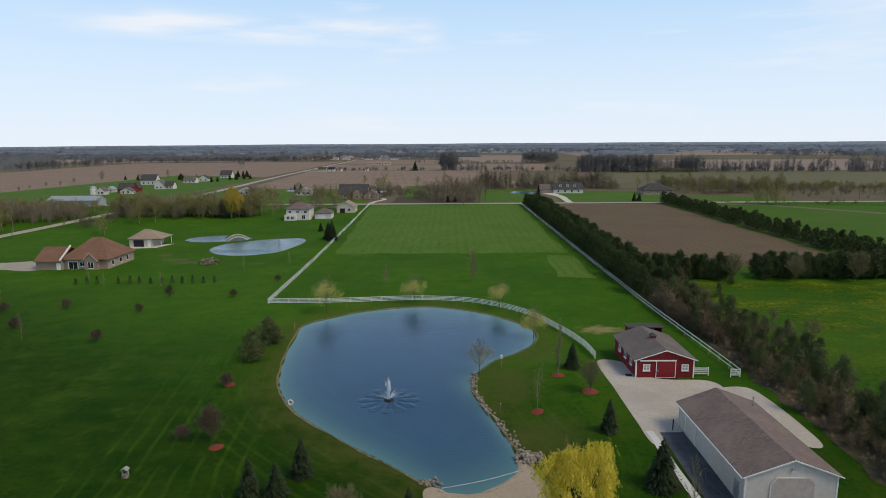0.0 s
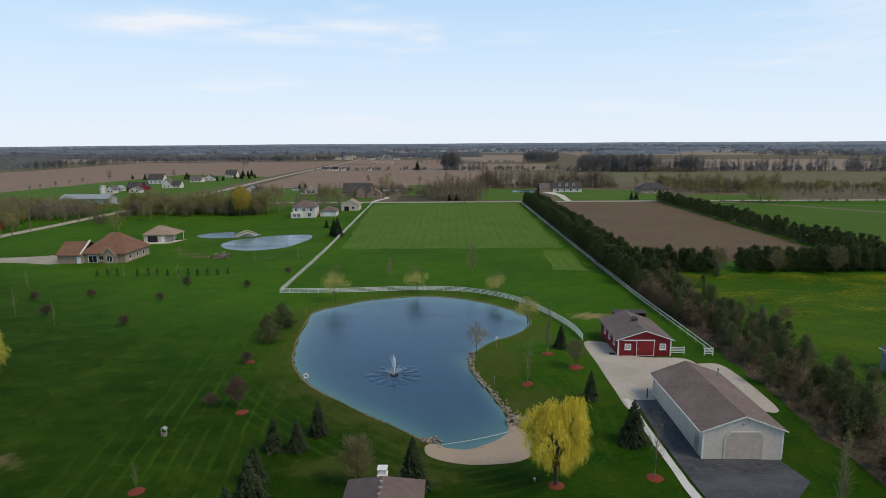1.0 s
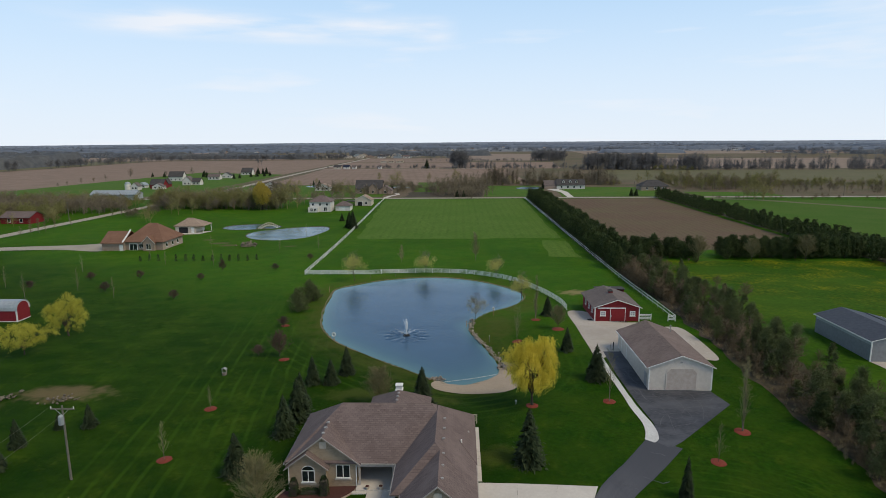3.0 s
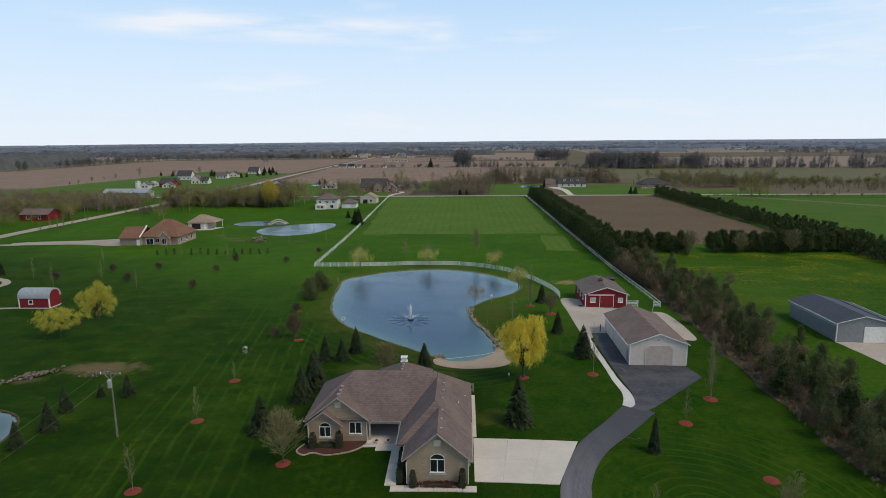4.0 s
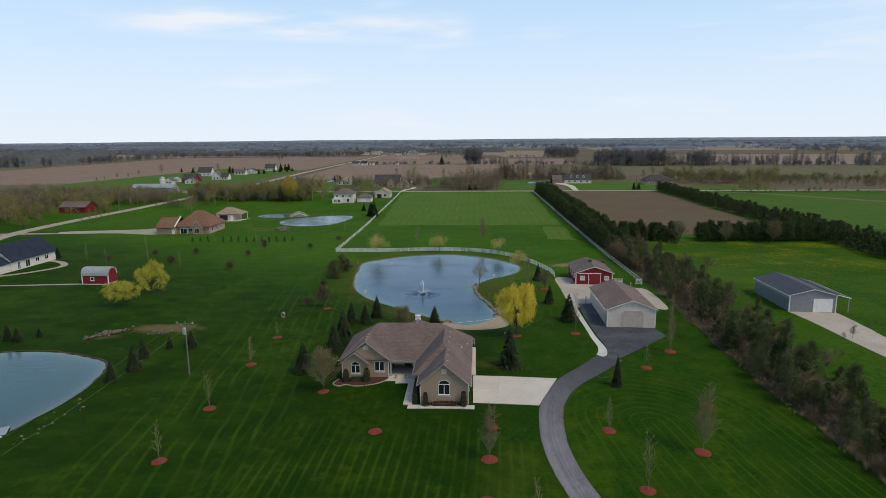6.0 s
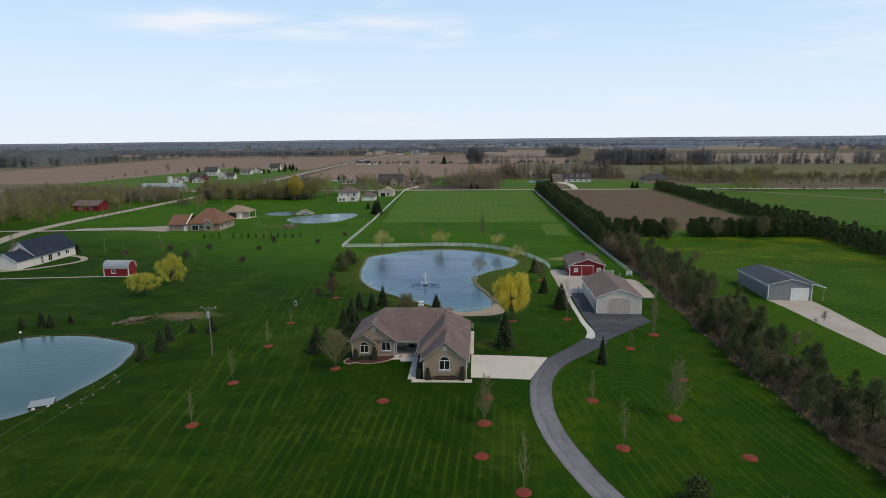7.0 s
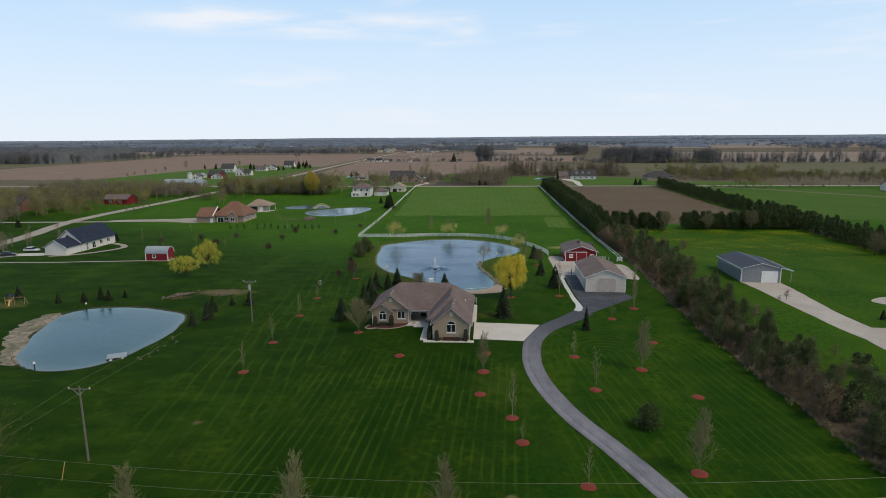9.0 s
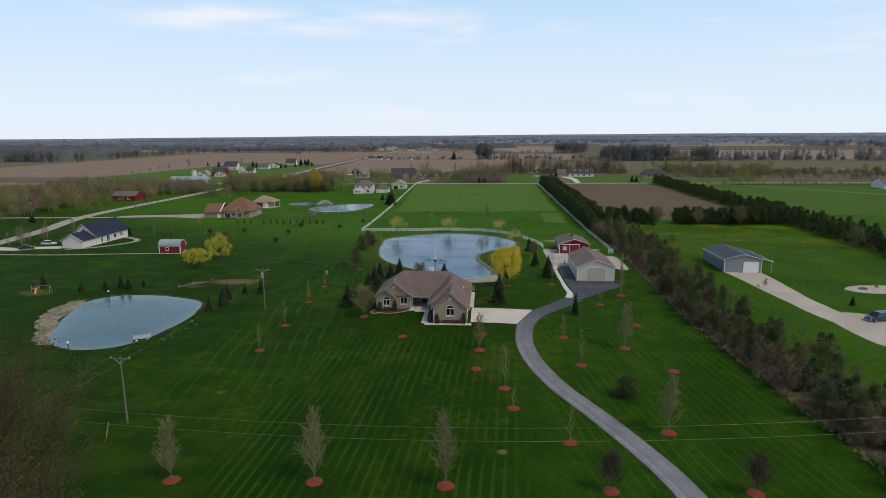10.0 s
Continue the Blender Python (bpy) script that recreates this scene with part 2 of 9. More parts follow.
    round_zone = math_node(n, l, "MULTIPLY", math_node(n, l, "MULTIPLY", ramp_range(n, l, sd.outputs["Fac"], 2.0, 4.0), ramp_range(n, l, sd.outputs["Fac"], 11.0, 15.0, 1, 0)), ramp_range(n, l, Y, 118, 126, 1, 0))
    worn = noise_out(n, l, 0.12, 3.0, pos, 0.35, 0.6)
    stripes = math_node(n, l, "ADD", math_node(n, l, "MULTIPLY", line, yard), math_node(n, l, "ADD", math_node(n, l, "MULTIPLY", ring, east), math_node(n, l, "ADD", math_node(n, l, "MULTIPLY", round_line, math_node(n, l, "MULTIPLY", round_zone, 0.8)), math_node(n, l, "MULTIPLY", west_line, west))))
    stripes = math_node(n, l, "MULTIPLY", math_node(n, l, "MULTIPLY", stripes, worn), 0.45)
    lawn = mixer(n, l, stripes, lawn, (0.046, 0.098, 0.006))
    # thin brownish turf along the pond bank
    edge = n.new("ShaderNodeAttribute")
    edge.attribute_name = "bank"
    lawn = mixer(n, l, math_node(n, l, "MULTIPLY", math_node(n, l, "MULTIPLY", edge.outputs["Fac"], noise_out(n, l, 0.35, 5.0, pos, 0.30, 0.60)), 0.75), lawn, (0.078, 0.080, 0.018))
    # worn, dry and bare spots with soft edges: place, half widths, strength, colour
    fray = noise_out(n, l, 0.55, 5.0, pos, 0.0, 1.0)
    for cx, cy, rx, ry, much, tone in TURF_SPOTS:
        du = math_node(n, l, "DIVIDE", math_node(n, l, "SUBTRACT", X, cx), rx)
        dv = math_node(n, l, "DIVIDE", math_node(n, l, "SUBTRACT", Y, cy), ry)
        away = math_node(n, l, "SQRT", math_node(n, l, "ADD", math_node(n, l, "MULTIPLY", du, du), math_node(n, l, "MULTIPLY", dv, dv)))
        away = math_node(n, l, "ADD", away, math_node(n, l, "MULTIPLY", math_node(n, l, "SUBTRACT", fray, 0.5), 1.6))
        lawn = mixer(n, l, ramp_range(n, l, away, 0.25, 1.05, much, 0.0), lawn, tone)
    # farmland beyond the roads
    farm = mixer(n, l, noise_out(n, l, 0.02, 5.0, pos, 0.4, 0.62), (0.172, 0.130, 0.094), (0.122, 0.112, 0.066))
    farm = mixer(n, l, math_node(n, l, "MULTIPLY", noise_out(n, l, 0.9, 5.0, pos), 0.35), farm, (0.050, 0.050, 0.024))
    near = math_node(n, l, "MULTIPLY", ramp_range(n, l, Y, 359, 362, 1, 0), ramp_range(n, l, X, -300, -250))
    near = math_node(n, l, "MULTIPLY", near, ramp_range(n, l, X, 330, 380, 1, 0))
    col = mixer(n, l, near, farm, lawn)
    l.new(col, p.inputs["Base Color"])
    p.inputs["Roughness"].default_value, p.inputs["Specular IOR Level"].default_value = 0.95, 0.055
    b = n.new("ShaderNodeBump")
    b.inputs["Strength"].default_value, b.inputs["Distance"].default_value = 0.5, 0.08
    l.new(blades, b.inputs["Height"])
    l.new(b.outputs["Normal"], p.inputs["Normal"])
    return m


def rows_material(name, dark, light, patch, freq, across=(1, 0), strength=0.35, rough=0.95):
    """Tilled or drilled land: faint rows across one direction over two scales of patches."""
    m, n, l, p = node_tools(name)
    pos = place_vec(n, l)
    sep = n.new("ShaderNodeSeparateXYZ")
    l.new(pos, sep.inputs[0])
    u = math_node(n, l, "ADD", math_node(n, l, "MULTIPLY", sep.outputs[0], across[0] * freq), math_node(n, l, "MULTIPLY", sep.outputs[1], across[1] * freq))
    wob = noise_out(n, l, 0.15, 3.0, pos, 0, 1)
    u = math_node(n, l, "ADD", u, math_node(n, l, "MULTIPLY", wob, 2.5))
    row = ramp_range(n, l, math_node(n, l, "SINE", u), -0.2, 1.0)
    row = math_node(n, l, "MULTIPLY", math_node(n, l, "MULTIPLY", row, strength), noise_out(n, l, 0.1, 4.0, pos, 0.3, 0.7))
    col = mixer(n, l, noise_out(n, l, 1.3, 6.0, pos, 0.3, 0.7), dark, light)
    col = mixer(n, l, math_node(n, l, "MULTIPLY", noise_out(n, l, 0.045, 5.0, pos, 0.4, 0.65), 0.6), col, patch)
    col = mixer(n, l, row, col, tuple(c * 0.55 for c in dark))
    l.new(col, p.inputs["Base Color"])
    p.inputs["Roughness"].default_value, p.inputs["Specular IOR Level"].default_value = rough, 0.06
    return m


def water_material(name, deep, shallow):
    m, n, l, p = node_tools(name)
    at = n.new("ShaderNodeAttribute")
    at.attribute_name = "shallows"
    pos = place_vec(n, l)
    murk = noise_out(n, l, 0.12, 4.0, pos, 0.35, 0.7)
    col = mixer(n, l, math_node(n, l, "MULTIPLY", murk, 0.35), deep, tuple(c * 0.7 for c in deep))
    col = mixer(n, l, at.outputs["Fac"], col, shallow)
    l.new(col, p.inputs["Base Color"])
    p.inputs["IOR"].default_value = 1.33
    calm = noise_out(n, l, 0.05, 4.0, place_vec(n, l, (1.0, 2.2, 1)), 0.38, 0.64)   # smooth lanes between wind ripples
    l.new(math_node(n, l, "ADD", math_node(n, l, "MULTIPLY", calm, 0.16), 0.10), p.inputs["Roughness"])
    b = n.new("ShaderNodeBump")
    b.inputs["Strength"].default_value, b.inputs["Distance"].default_value = 0.40, 0.06
    t = n.new("ShaderNodeTexNoise")
    t.inputs["Scale"].default_value, t.inputs["Detail"].default_value = 1.6, 5.0
    l.new(place_vec(n, l, (0.6, 1.6, 1)), t.inputs["Vector"])
    l.new(t.outputs["Fac"], b.inputs["Height"])
    l.new(b.outputs["Normal"], p.inputs["Normal"])
    return m


def brick_material(name, a, b, mortar, size=0.2):
    m, n, l, p = node_tools(name)
    tc = place_vec(n, l, (1, 1, 1), (radians(90), 0, 0))
    k = n.new("ShaderNodeTexBrick")
    k.inputs["Scale"].default_value = 1.0
    k.inputs["Brick Width"].default_value, k.inputs["Row Height"].default_value, k.inputs["Mortar Size"].default_value = size * 2, size, 0.012
    k.inputs["Color1"].default_value, k.inputs["Color2"].default_value, k.inputs["Mortar"].default_value = (*a, 1), (*b, 1), (*mortar, 1)
    l.new(tc, k.inputs["Vector"])
    col = mixer(n, l, math_node(n, l, "MULTIPLY", noise_out(n, l, 1.1, 4.0, tc), 0.4), k.outputs["Color"], tuple(c * 0.75 for c in a))
    l.new(col, p.inputs["Base Color"])
    p.inputs["Roughness"].default_value = 0.9
    bp = n.new("ShaderNodeBump")
    bp.inputs["Distance"].default_value = 0.01
    l.new(k.outputs["Fac"], bp.inputs["Height"])
    bp.invert = True
    l.new(bp.outputs["Normal"], p.inputs["Normal"])
    return m


def shingle_material(name, dark, light, stain=None):
    m, n, l, p = node_tools(name)
    pos = place_vec(n, l)
    tabs = n.new("ShaderNodeTexBrick")
    tabs.inputs["Scale"].default_value = 1.0
    tabs.inputs["Brick Width"].default_value, tabs.inputs["Row Height"].default_value, tabs.inputs["Mortar Size"].default_value = 0.45, 0.2, 0.012
    tabs.inputs["Color1"].default_value, tabs.inputs["Color2"].default_value = (*dark, 1), (*light, 1)
    tabs.inputs["Mortar"].default_value = (*[c * 0.6 for c in dark], 1)
    l.new(pos, tabs.inputs["Vector"])
    col = mixer(n, l, math_node(n, l, "MULTIPLY", noise_out(n, l, 3.0, 6.0, pos), 0.6), tabs.outputs["Color"], tuple(0.5 * (a + b) for a, b in zip(dark, light)))
    col = mixer(n, l, math_node(n, l, "MULTIPLY", noise_out(n, l, 0.35, 4.0, pos, 0.45, 0.7), 0.4), col, stain or tuple(c * 1.25 for c in light))
    l.new(col, p.inputs["Base Color"])
    p.inputs["Roughness"].default_value, p.inputs["Specular IOR Level"].default_value = 0.9, 0.2
    return m


GROUND = ground_material()
CROP = rows_material("crop_green", (0.048, 0.104, 0.012), (0.120, 0.190, 0.032), (0.062, 0.130, 0.014), 1.9, (1, 0), 0.22)
CROP_E = rows_material("crop_east", (0.038, 0.092, 0.008), (0.072, 0.138, 0.016), (0.076, 0.122, 0.018), 2.0, (0.2, 1), 0.2)
PLOUGH = rows_material("ploughed_soil", (0.104, 0.070, 0.047), (0.160, 0.112, 0.076), (0.135, 0.116, 0.062), 2.2, (1, 0), 0.25)
# brown pulled slightly grey-blue, far haze mixed into the soil colour
STUBBLE = rows_material("stubble_soil", (0.208, 0.148, 0.114), (0.278, 0.203, 0.158), (0.186, 0.138, 0.103), 0.8, (1, 0.1), 0.25)
TAN = rows_material("dry_stubble", (0.232, 0.176, 0.138), (0.296, 0.230, 0.182), (0.202, 0.164, 0.124), 0.7, (0.3, 1), 0.2)
OLIVE = rows_material("olive_pasture", (0.122, 0.112, 0.064), (0.166, 0.154, 0.092), (0.112, 0.116, 0.058), 0.9, (1, 0.2), 0.2)
PASTURE = rows_material("green_pasture", (0.048, 0.115, 0.014), (0.080, 0.150, 0.022), (0.095, 0.135, 0.026), 0.8, (1, 0.2), 0.2)


def meadow_material():
    """Rough green meadow; dandelions in drifts, thickest towards the windbreak."""
    m = rows_material("dandelion_meadow", (0.013, 0.046, 0.0015), (0.041, 0.104, 0.004), (0.056, 0.112, 0.005), 0.5, (0.2, 1), 0.15)
    n, l = m.node_tree.nodes, m.node_tree.links
    p = n["Principled BSDF"]
    src = p.inputs["Base Color"].links[0].from_socket
    pos = place_vec(n, l, (1.0, 1.5, 1))
    sep = n.new("ShaderNodeSeparateXYZ")
    g = n.new("ShaderNodeNewGeometry")
    l.new(g.outputs["Position"], sep.inputs[0])
    drift = noise_out(n, l, 0.055, 6.0, pos, 0.46, 0.70, 0.7)
    heads = noise_out(n, l, 1.1, 6.0, pos, 0.42, 0.62, 0.7)
    where = ramp_range(n, l, sep.outputs[1], 70, 145, 0.08, 0.9)
    fac = math_node(n, l, "MULTIPLY", math_node(n, l, "MULTIPLY", drift, heads), where)
    l.new(mixer(n, l, fac, src, (0.29, 0.24, 0.006)), p.inputs["Base Color"])
    return m


MEADOW = meadow_material()
BRUSHLAND = surface("brush_ground", (0.042, 0.033, 0.020), (0.090, 0.066, 0.042), 1.4, 0.09, 0.95, amount=0.7, stain=(0.024, 0.034, 0.008))
SAND = surface("beach_sand", (0.30, 0.235, 0.17), (0.40, 0.32, 0.235), 5.0, 0.3, 0.95, amount=0.4, bump=0.02)
MUD = surface("muddy_shore", (0.150, 0.125, 0.085), (0.36, 0.29, 0.22), 0.9, 0.32, 0.9, amount=0.8, bump=0.05, stain=(0.060, 0.085, 0.026))
SHORE = surface("shore_edge", (0.10, 0.088, 0.045), (0.22, 0.18, 0.11), 2.5, 0.4, 0.95, amount=0.6, stain=(0.06, 0.075, 0.02))
GRAVEL = surface("gravel", (0.40, 0.355, 0.305), (0.475, 0.425, 0.37), 2.5, 0.14, 0.95, amount=0.8, stain=(0.34, 0.295, 0.245))
ROAD = surface("road_gravel", (0.30, 0.26, 0.205), (0.41, 0.365, 0.30), 3.0, 0.12, 0.95, amount=0.5)
CONCRETE = surface("concrete", (0.53, 0.485, 0.43), (0.57, 0.525, 0.465), 3.0, 0.35, 0.9, amount=0.45, stain=(0.44, 0.40, 0.35), per_object=0.03)
PALE = surface("pale_limestone", (0.50, 0.49, 0.47), (0.62, 0.61, 0.59), 6.0, 0.5, 0.95, amount=0.4)
ASPHALT = surface("asphalt_new", (0.036, 0.038, 0.046), (0.066, 0.069, 0.080), 3.0, 0.3, 0.8, amount=0.8, stain=(0.098, 0.101, 0.114), stretch=(0.6, 1.3, 1))
ASPHALT_OLD = surface("asphalt_worn", (0.078, 0.076, 0.090), (0.128, 0.124, 0.142), 4.0, 0.3, 0.85, amount=0.6, stain=(0.22, 0.22, 0.23), stretch=(1.4, 0.35, 1))


def wheel_tracks(m):
    """Lengthwise pale streaks and dark edges across the width of a drive."""
    n, l = m.node_tree.nodes, m.node_tree.links
    p = n["Principled BSDF"]
    src = p.inputs["Base Color"].links[0].from_socket
    at = n.new("ShaderNodeAttribute")
    at.attribute_name = "across"
    u = at.outputs["Fac"]
    pos = place_vec(n, l)
    wob = noise_out(n, l, 0.35, 3.0, pos, 0, 1)
    v = n.new("ShaderNodeCombineXYZ")
    l.new(math_node(n, l, "ADD", math_node(n, l, "MULTIPLY", u, 5.0), math_node(n, l, "MULTIPLY", wob, 0.9)), v.inputs[0])
    streak = noise_out(n, l, 1.0, 5.0, v.outputs[0], 0.38, 0.62, 0.7)
    gaps = noise_out(n, l, 0.5, 4.0, pos, 0.3, 0.6)
    sp = n.new("ShaderNodeSeparateXYZ")
    l.new(pos, sp.inputs[0])
    worn = ramp_range(n, l, sp.outputs[1], -45, 20, 1.0, 0.45)
    streak = math_node(n, l, "MULTIPLY", math_node(n, l, "MAXIMUM", streak, ramp_range(n, l, sp.outputs[1], -60, -5, 0.75, 0.1)), worn)
    pale = math_node(n, l, "MULTIPLY", math_node(n, l, "MULTIPLY", streak, math_node(n, l, "ADD", math_node(n, l, "MULTIPLY", gaps, 0.6), 0.4)), 0.9)
    col = mixer(n, l, pale, src, (0.330, 0.320, 0.340))
    side = math_node(n, l, "ABSOLUTE", math_node(n, l, "SUBTRACT", u, 0.5))
    rim = math_node(n, l, "MULTIPLY", ramp_range(n, l, side, 0.40, 0.5), noise_out(n, l, 1.5, 4.0, pos, 0.3, 0.7))
    col = mixer(n, l, math_node(n, l, "MULTIPLY", rim, 0.7), col, (0.07, 0.066, 0.062))
    l.new(mixer(n, l, ramp_range(n, l, sp.outputs[1], 8, 36), col, (0.060, 0.062, 0.072)), p.inputs["Base Color"])


wheel_tracks(ASPHALT_OLD)
SEAL = surface("crack_sealant", (0.080, 0.083, 0.094), (0.125, 0.128, 0.140), 4.0, 0.5, 0.8)
WATER = water_material("pond_water", (0.018, 0.061, 0.128), (0.080, 0.178, 0.182))
WATER_W = water_material("pond_water_teal", (0.028, 0.084, 0.100), (0.120, 0.170, 0.160))
MULCH = surface("red_mulch", (0.13, 0.024, 0.014), (0.26, 0.055, 0.032), 9.0, 1.5, 0.95, amount=0.5, bump=0.03)
MULCH_DARK = surface("dark_mulch", (0.055, 0.022, 0.018), (0.10, 0.042, 0.034), 9.0, 1.5, 0.95)
VINYL = surface("white_vinyl", (0.66, 0.66, 0.63), (0.78, 0.78, 0.76), 2.0, 0.3, 0.5, amount=0.3)
RED = surface("barn_red", (0.165, 0.010, 0.014), (0.215, 0.016, 0.020), 3.0, 0.6, 0.7, amount=0.35)
RED_DOOR = surface("door_red", (0.190, 0.012, 0.016), (0.230, 0.018, 0.022), 3.0, 0.6, 0.6, amount=0.3)
WHITE = surface("white_trim", (0.66, 0.65, 0.62), (0.78, 0.77, 0.74), 3.0, 0.5, 0.6, amount=0.25)
SIDING = surface("grey_white_siding", (0.55, 0.495, 0.44), (0.63, 0.575, 0.515), 2.0, 0.25, 0.55, amount=0.35)
DOOR_BEIGE = surface("beige_door", (0.40, 0.34, 0.30), (0.47, 0.41, 0.37), 2.0, 0.3, 0.6, amount=0.25)
GREY_STEEL = surface("grey_steel_siding", (0.200, 0.208, 0.220), (0.245, 0.255, 0.268), 2.0, 0.25, 0.5, amount=0.3)
ROOF_BROWN = shingle_material("brown_shingles", (0.122, 0.090, 0.083), (0.176, 0.134, 0.123))
ROOF_SHED = shingle_material("umber_shingles", (0.138, 0.100, 0.088), (0.195, 0.150, 0.132))
ROOF_BARN = shingle_material("grey_shingles", (0.115, 0.092, 0.084), (0.160, 0.132, 0.122))
ROOF_NAVY = shingle_material("navy_shingles", (0.016, 0.022, 0.040), (0.030, 0.038, 0.062))
ROOF_TERRA = shingle_material("terracotta_shingles", (0.150, 0.078, 0.050), (0.215, 0.118, 0.078))
ROOF_TAN = shingle_material("tan_shingles", (0.260, 0.190, 0.140), (0.330, 0.250, 0.190))
ROOF_DARK = shingle_material("dark_shingles", (0.050, 0.046, 0.046), (0.082, 0.076, 0.074))
STEEL_ROOF = surface("blue_grey_steel_roof", (0.044, 0.048, 0.062), (0.064, 0.070, 0.086), 1.5, 0.2, 0.65, metal=0.1, amount=0.3)
STEEL_PALE = surface("pale_steel_roof", (0.30, 0.33, 0.34), (0.38, 0.41, 0.42), 1.5, 0.2, 0.45, metal=0.2)
STONE = brick_material("buff_stone", (0.40, 0.305, 0.205), (0.29, 0.215, 0.142), (0.38, 0.32, 0.24), 0.12)
BRICK = brick_material("tan_brick", (0.33, 0.23, 0.165), (0.27, 0.18, 0.13), (0.36, 0.31, 0.26), 0.10)
BRICK_RED = brick_material("red_brick", (0.17, 0.050, 0.038), (0.13, 0.040, 0.032), (0.18, 0.11, 0.09), 0.10)
PLASTER = surface("cream_plaster", (0.50, 0.43, 0.34), (0.58, 0.51, 0.42), 3.0, 0.3, 0.9, amount=0.3)
WHITE_WALL = surface("white_clapboard", (0.58, 0.545, 0.50), (0.68, 0.645, 0.60), 2.0, 0.3, 0.7, amount=0.3, stretch=(0.3, 0.3, 8))
EDGING = surface("edging_block", (0.30, 0.225, 0.17), (0.42, 0.33, 0.26), 4.0, 0.5, 0.9, per_object=0.1)
FASCIA = surface("taupe_fascia", (0.34, 0.30, 0.27), (0.42, 0.38, 0.34), 3.0, 0.5, 0.6)
DARK = surface("dark_opening", (0.012, 0.012, 0.013), (0.022, 0.022, 0.024), 3.0, 0.5, 0.7)
RUBBER = surface("black_rubber", (0.012, 0.012, 0.012), (0.022, 0.022, 0.022), 6.0, 1.0, 0.8)
CHROME = surface("bright_metal", (0.55, 0.55, 0.56), (0.65, 0.65, 0.66), 4.0, 1.0, 0.3, metal=0.9)
GLASS = surface("window_glass", (0.012, 0.016, 0.018), (0.022, 0.028, 0.032), 1.0, 0.4, 0.06, spec=0.6)
WOOD_POLE = surface("weathered_pole", (0.115, 0.108, 0.084), (0.18, 0.17, 0.135), 6.0, 0.8, 0.9, stretch=(6, 6, 0.6))
WOOD = surface("lumber", (0.30, 0.19, 0.10), (0.42, 0.28, 0.16), 5.0, 0.7, 0.85)
DECK = surface("pale_deck_wood", (0.42, 0.38, 0.27), (0.52, 0.48, 0.36), 5.0, 0.7, 0.85)
YELLOW = surface("slide_yellow", (0.60, 0.33, 0.10), (0.68, 0.40, 0.14), 3.0, 0.7, 0.5)
STEEL = surface("galvanised_steel", (0.36, 0.37, 0.38), (0.46, 0.47, 0.48), 3.0, 0.7, 0.45, metal=0.6)
WIRE = surface("aluminium_wire", (0.20, 0.20, 0.13), (0.28, 0.28, 0.19), 4.0, 1.0, 0.5, metal=0.4)
ROCK = surface("field_stone", (0.17, 0.14, 0.11), (0.35, 0.30, 0.25), 3.0, 0.9, 0.9, amount=0.4, per_object=0.3)
RUBBLE = surface("rubble", (0.085, 0.070, 0.048), (0.22, 0.185, 0.14), 3.0, 0.9, 0.95, amount=0.5, per_object=0.3)
SPRAY = surface("water_spray", (0.72, 0.78, 0.82), (0.85, 0.9, 0.93), 3.0, 0.9, 0.4)
BARK = surface("grey_bark", (0.13, 0.105, 0.08), (0.22, 0.185, 0.145), 5.0, 0.6, 0.95, per_object=0.15)
BARK_DARK = surface("dark_bark", (0.050, 0.038, 0.030), (0.085, 0.066, 0.052), 5.0, 0.6, 0.95, per_object=0.15)
TWIG = surface("budding_twigs", (0.158, 0.146, 0.070), (0.270, 0.248, 0.122), 1.5, 0.4, 0.9, per_object=0.18)
TWIG_ROUND = surface("olive_budding_twigs", (0.130, 0.115, 0.052), (0.225, 0.205, 0.098), 1.5, 0.4, 0.9, per_object=0.15)
TWIG_GREY = surface("bare_twigs", (0.112, 0.094, 0.068), (0.190, 0.160, 0.118), 0.5, 0.03, 0.9, amount=0.6, stain=(0.135, 0.115, 0.055), per_object=0.15)
# twigs tinted grey-blue: distance haze put into the colour
TWIG_FAR_HAZE = surface("hazed_far_woods", (0.092, 0.092, 0.098), (0.150, 0.146, 0.148), 0.2, 0.012, 0.95, amount=0.6, stain=(0.115, 0.120, 0.125))
TWIG_OLIVE = surface("olive_woods", (0.120, 0.108, 0.046), (0.215, 0.196, 0.084), 0.35, 0.025, 0.95, amount=0.7, stain=(0.160, 0.178, 0.048))
TWIG_BROWN = surface("reddish_twigs", (0.046, 0.036, 0.019), (0.088, 0.068, 0.034), 0.4, 0.05, 0.95, amount=0.6, stain=(0.080, 0.078, 0.030))
# haze over the far plain painted into the floor colour
HAZE_FLOOR = surface("woodland_floor", (0.125, 0.142, 0.172), (0.165, 0.180, 0.200), 0.05, 0.004, 1.0, amount=0.6, stain=(0.185, 0.170, 0.145))
TWIG_RED = surface("purple_twigs", (0.064, 0.036, 0.032), (0.108, 0.062, 0.053), 1.0, 0.4, 0.9, per_object=0.2)
BUD = foliage("bud_haze", (0.20, 0.19, 0.075), (0.30, 0.27, 0.11), 1.5)
WILLOW = foliage("yellow_willow", (0.62, 0.50, 0.045), (0.88, 0.74, 0.11), 0.9, per_object=0.1)
WILLOW_GOLD = foliage("golden_willow", (0.36, 0.285, 0.045), (0.54, 0.43, 0.085), 0.9, per_object=0.1)
WILLOW_GREY = foliage("pale_grey_buds", (0.30, 0.275, 0.155), (0.44, 0.41, 0.24), 0.9, per_object=0.1)
WILLOW_PALE = foliage("pale_willow", (0.42, 0.39, 0.10), (0.62, 0.57, 0.19), 0.9, per_object=0.1)
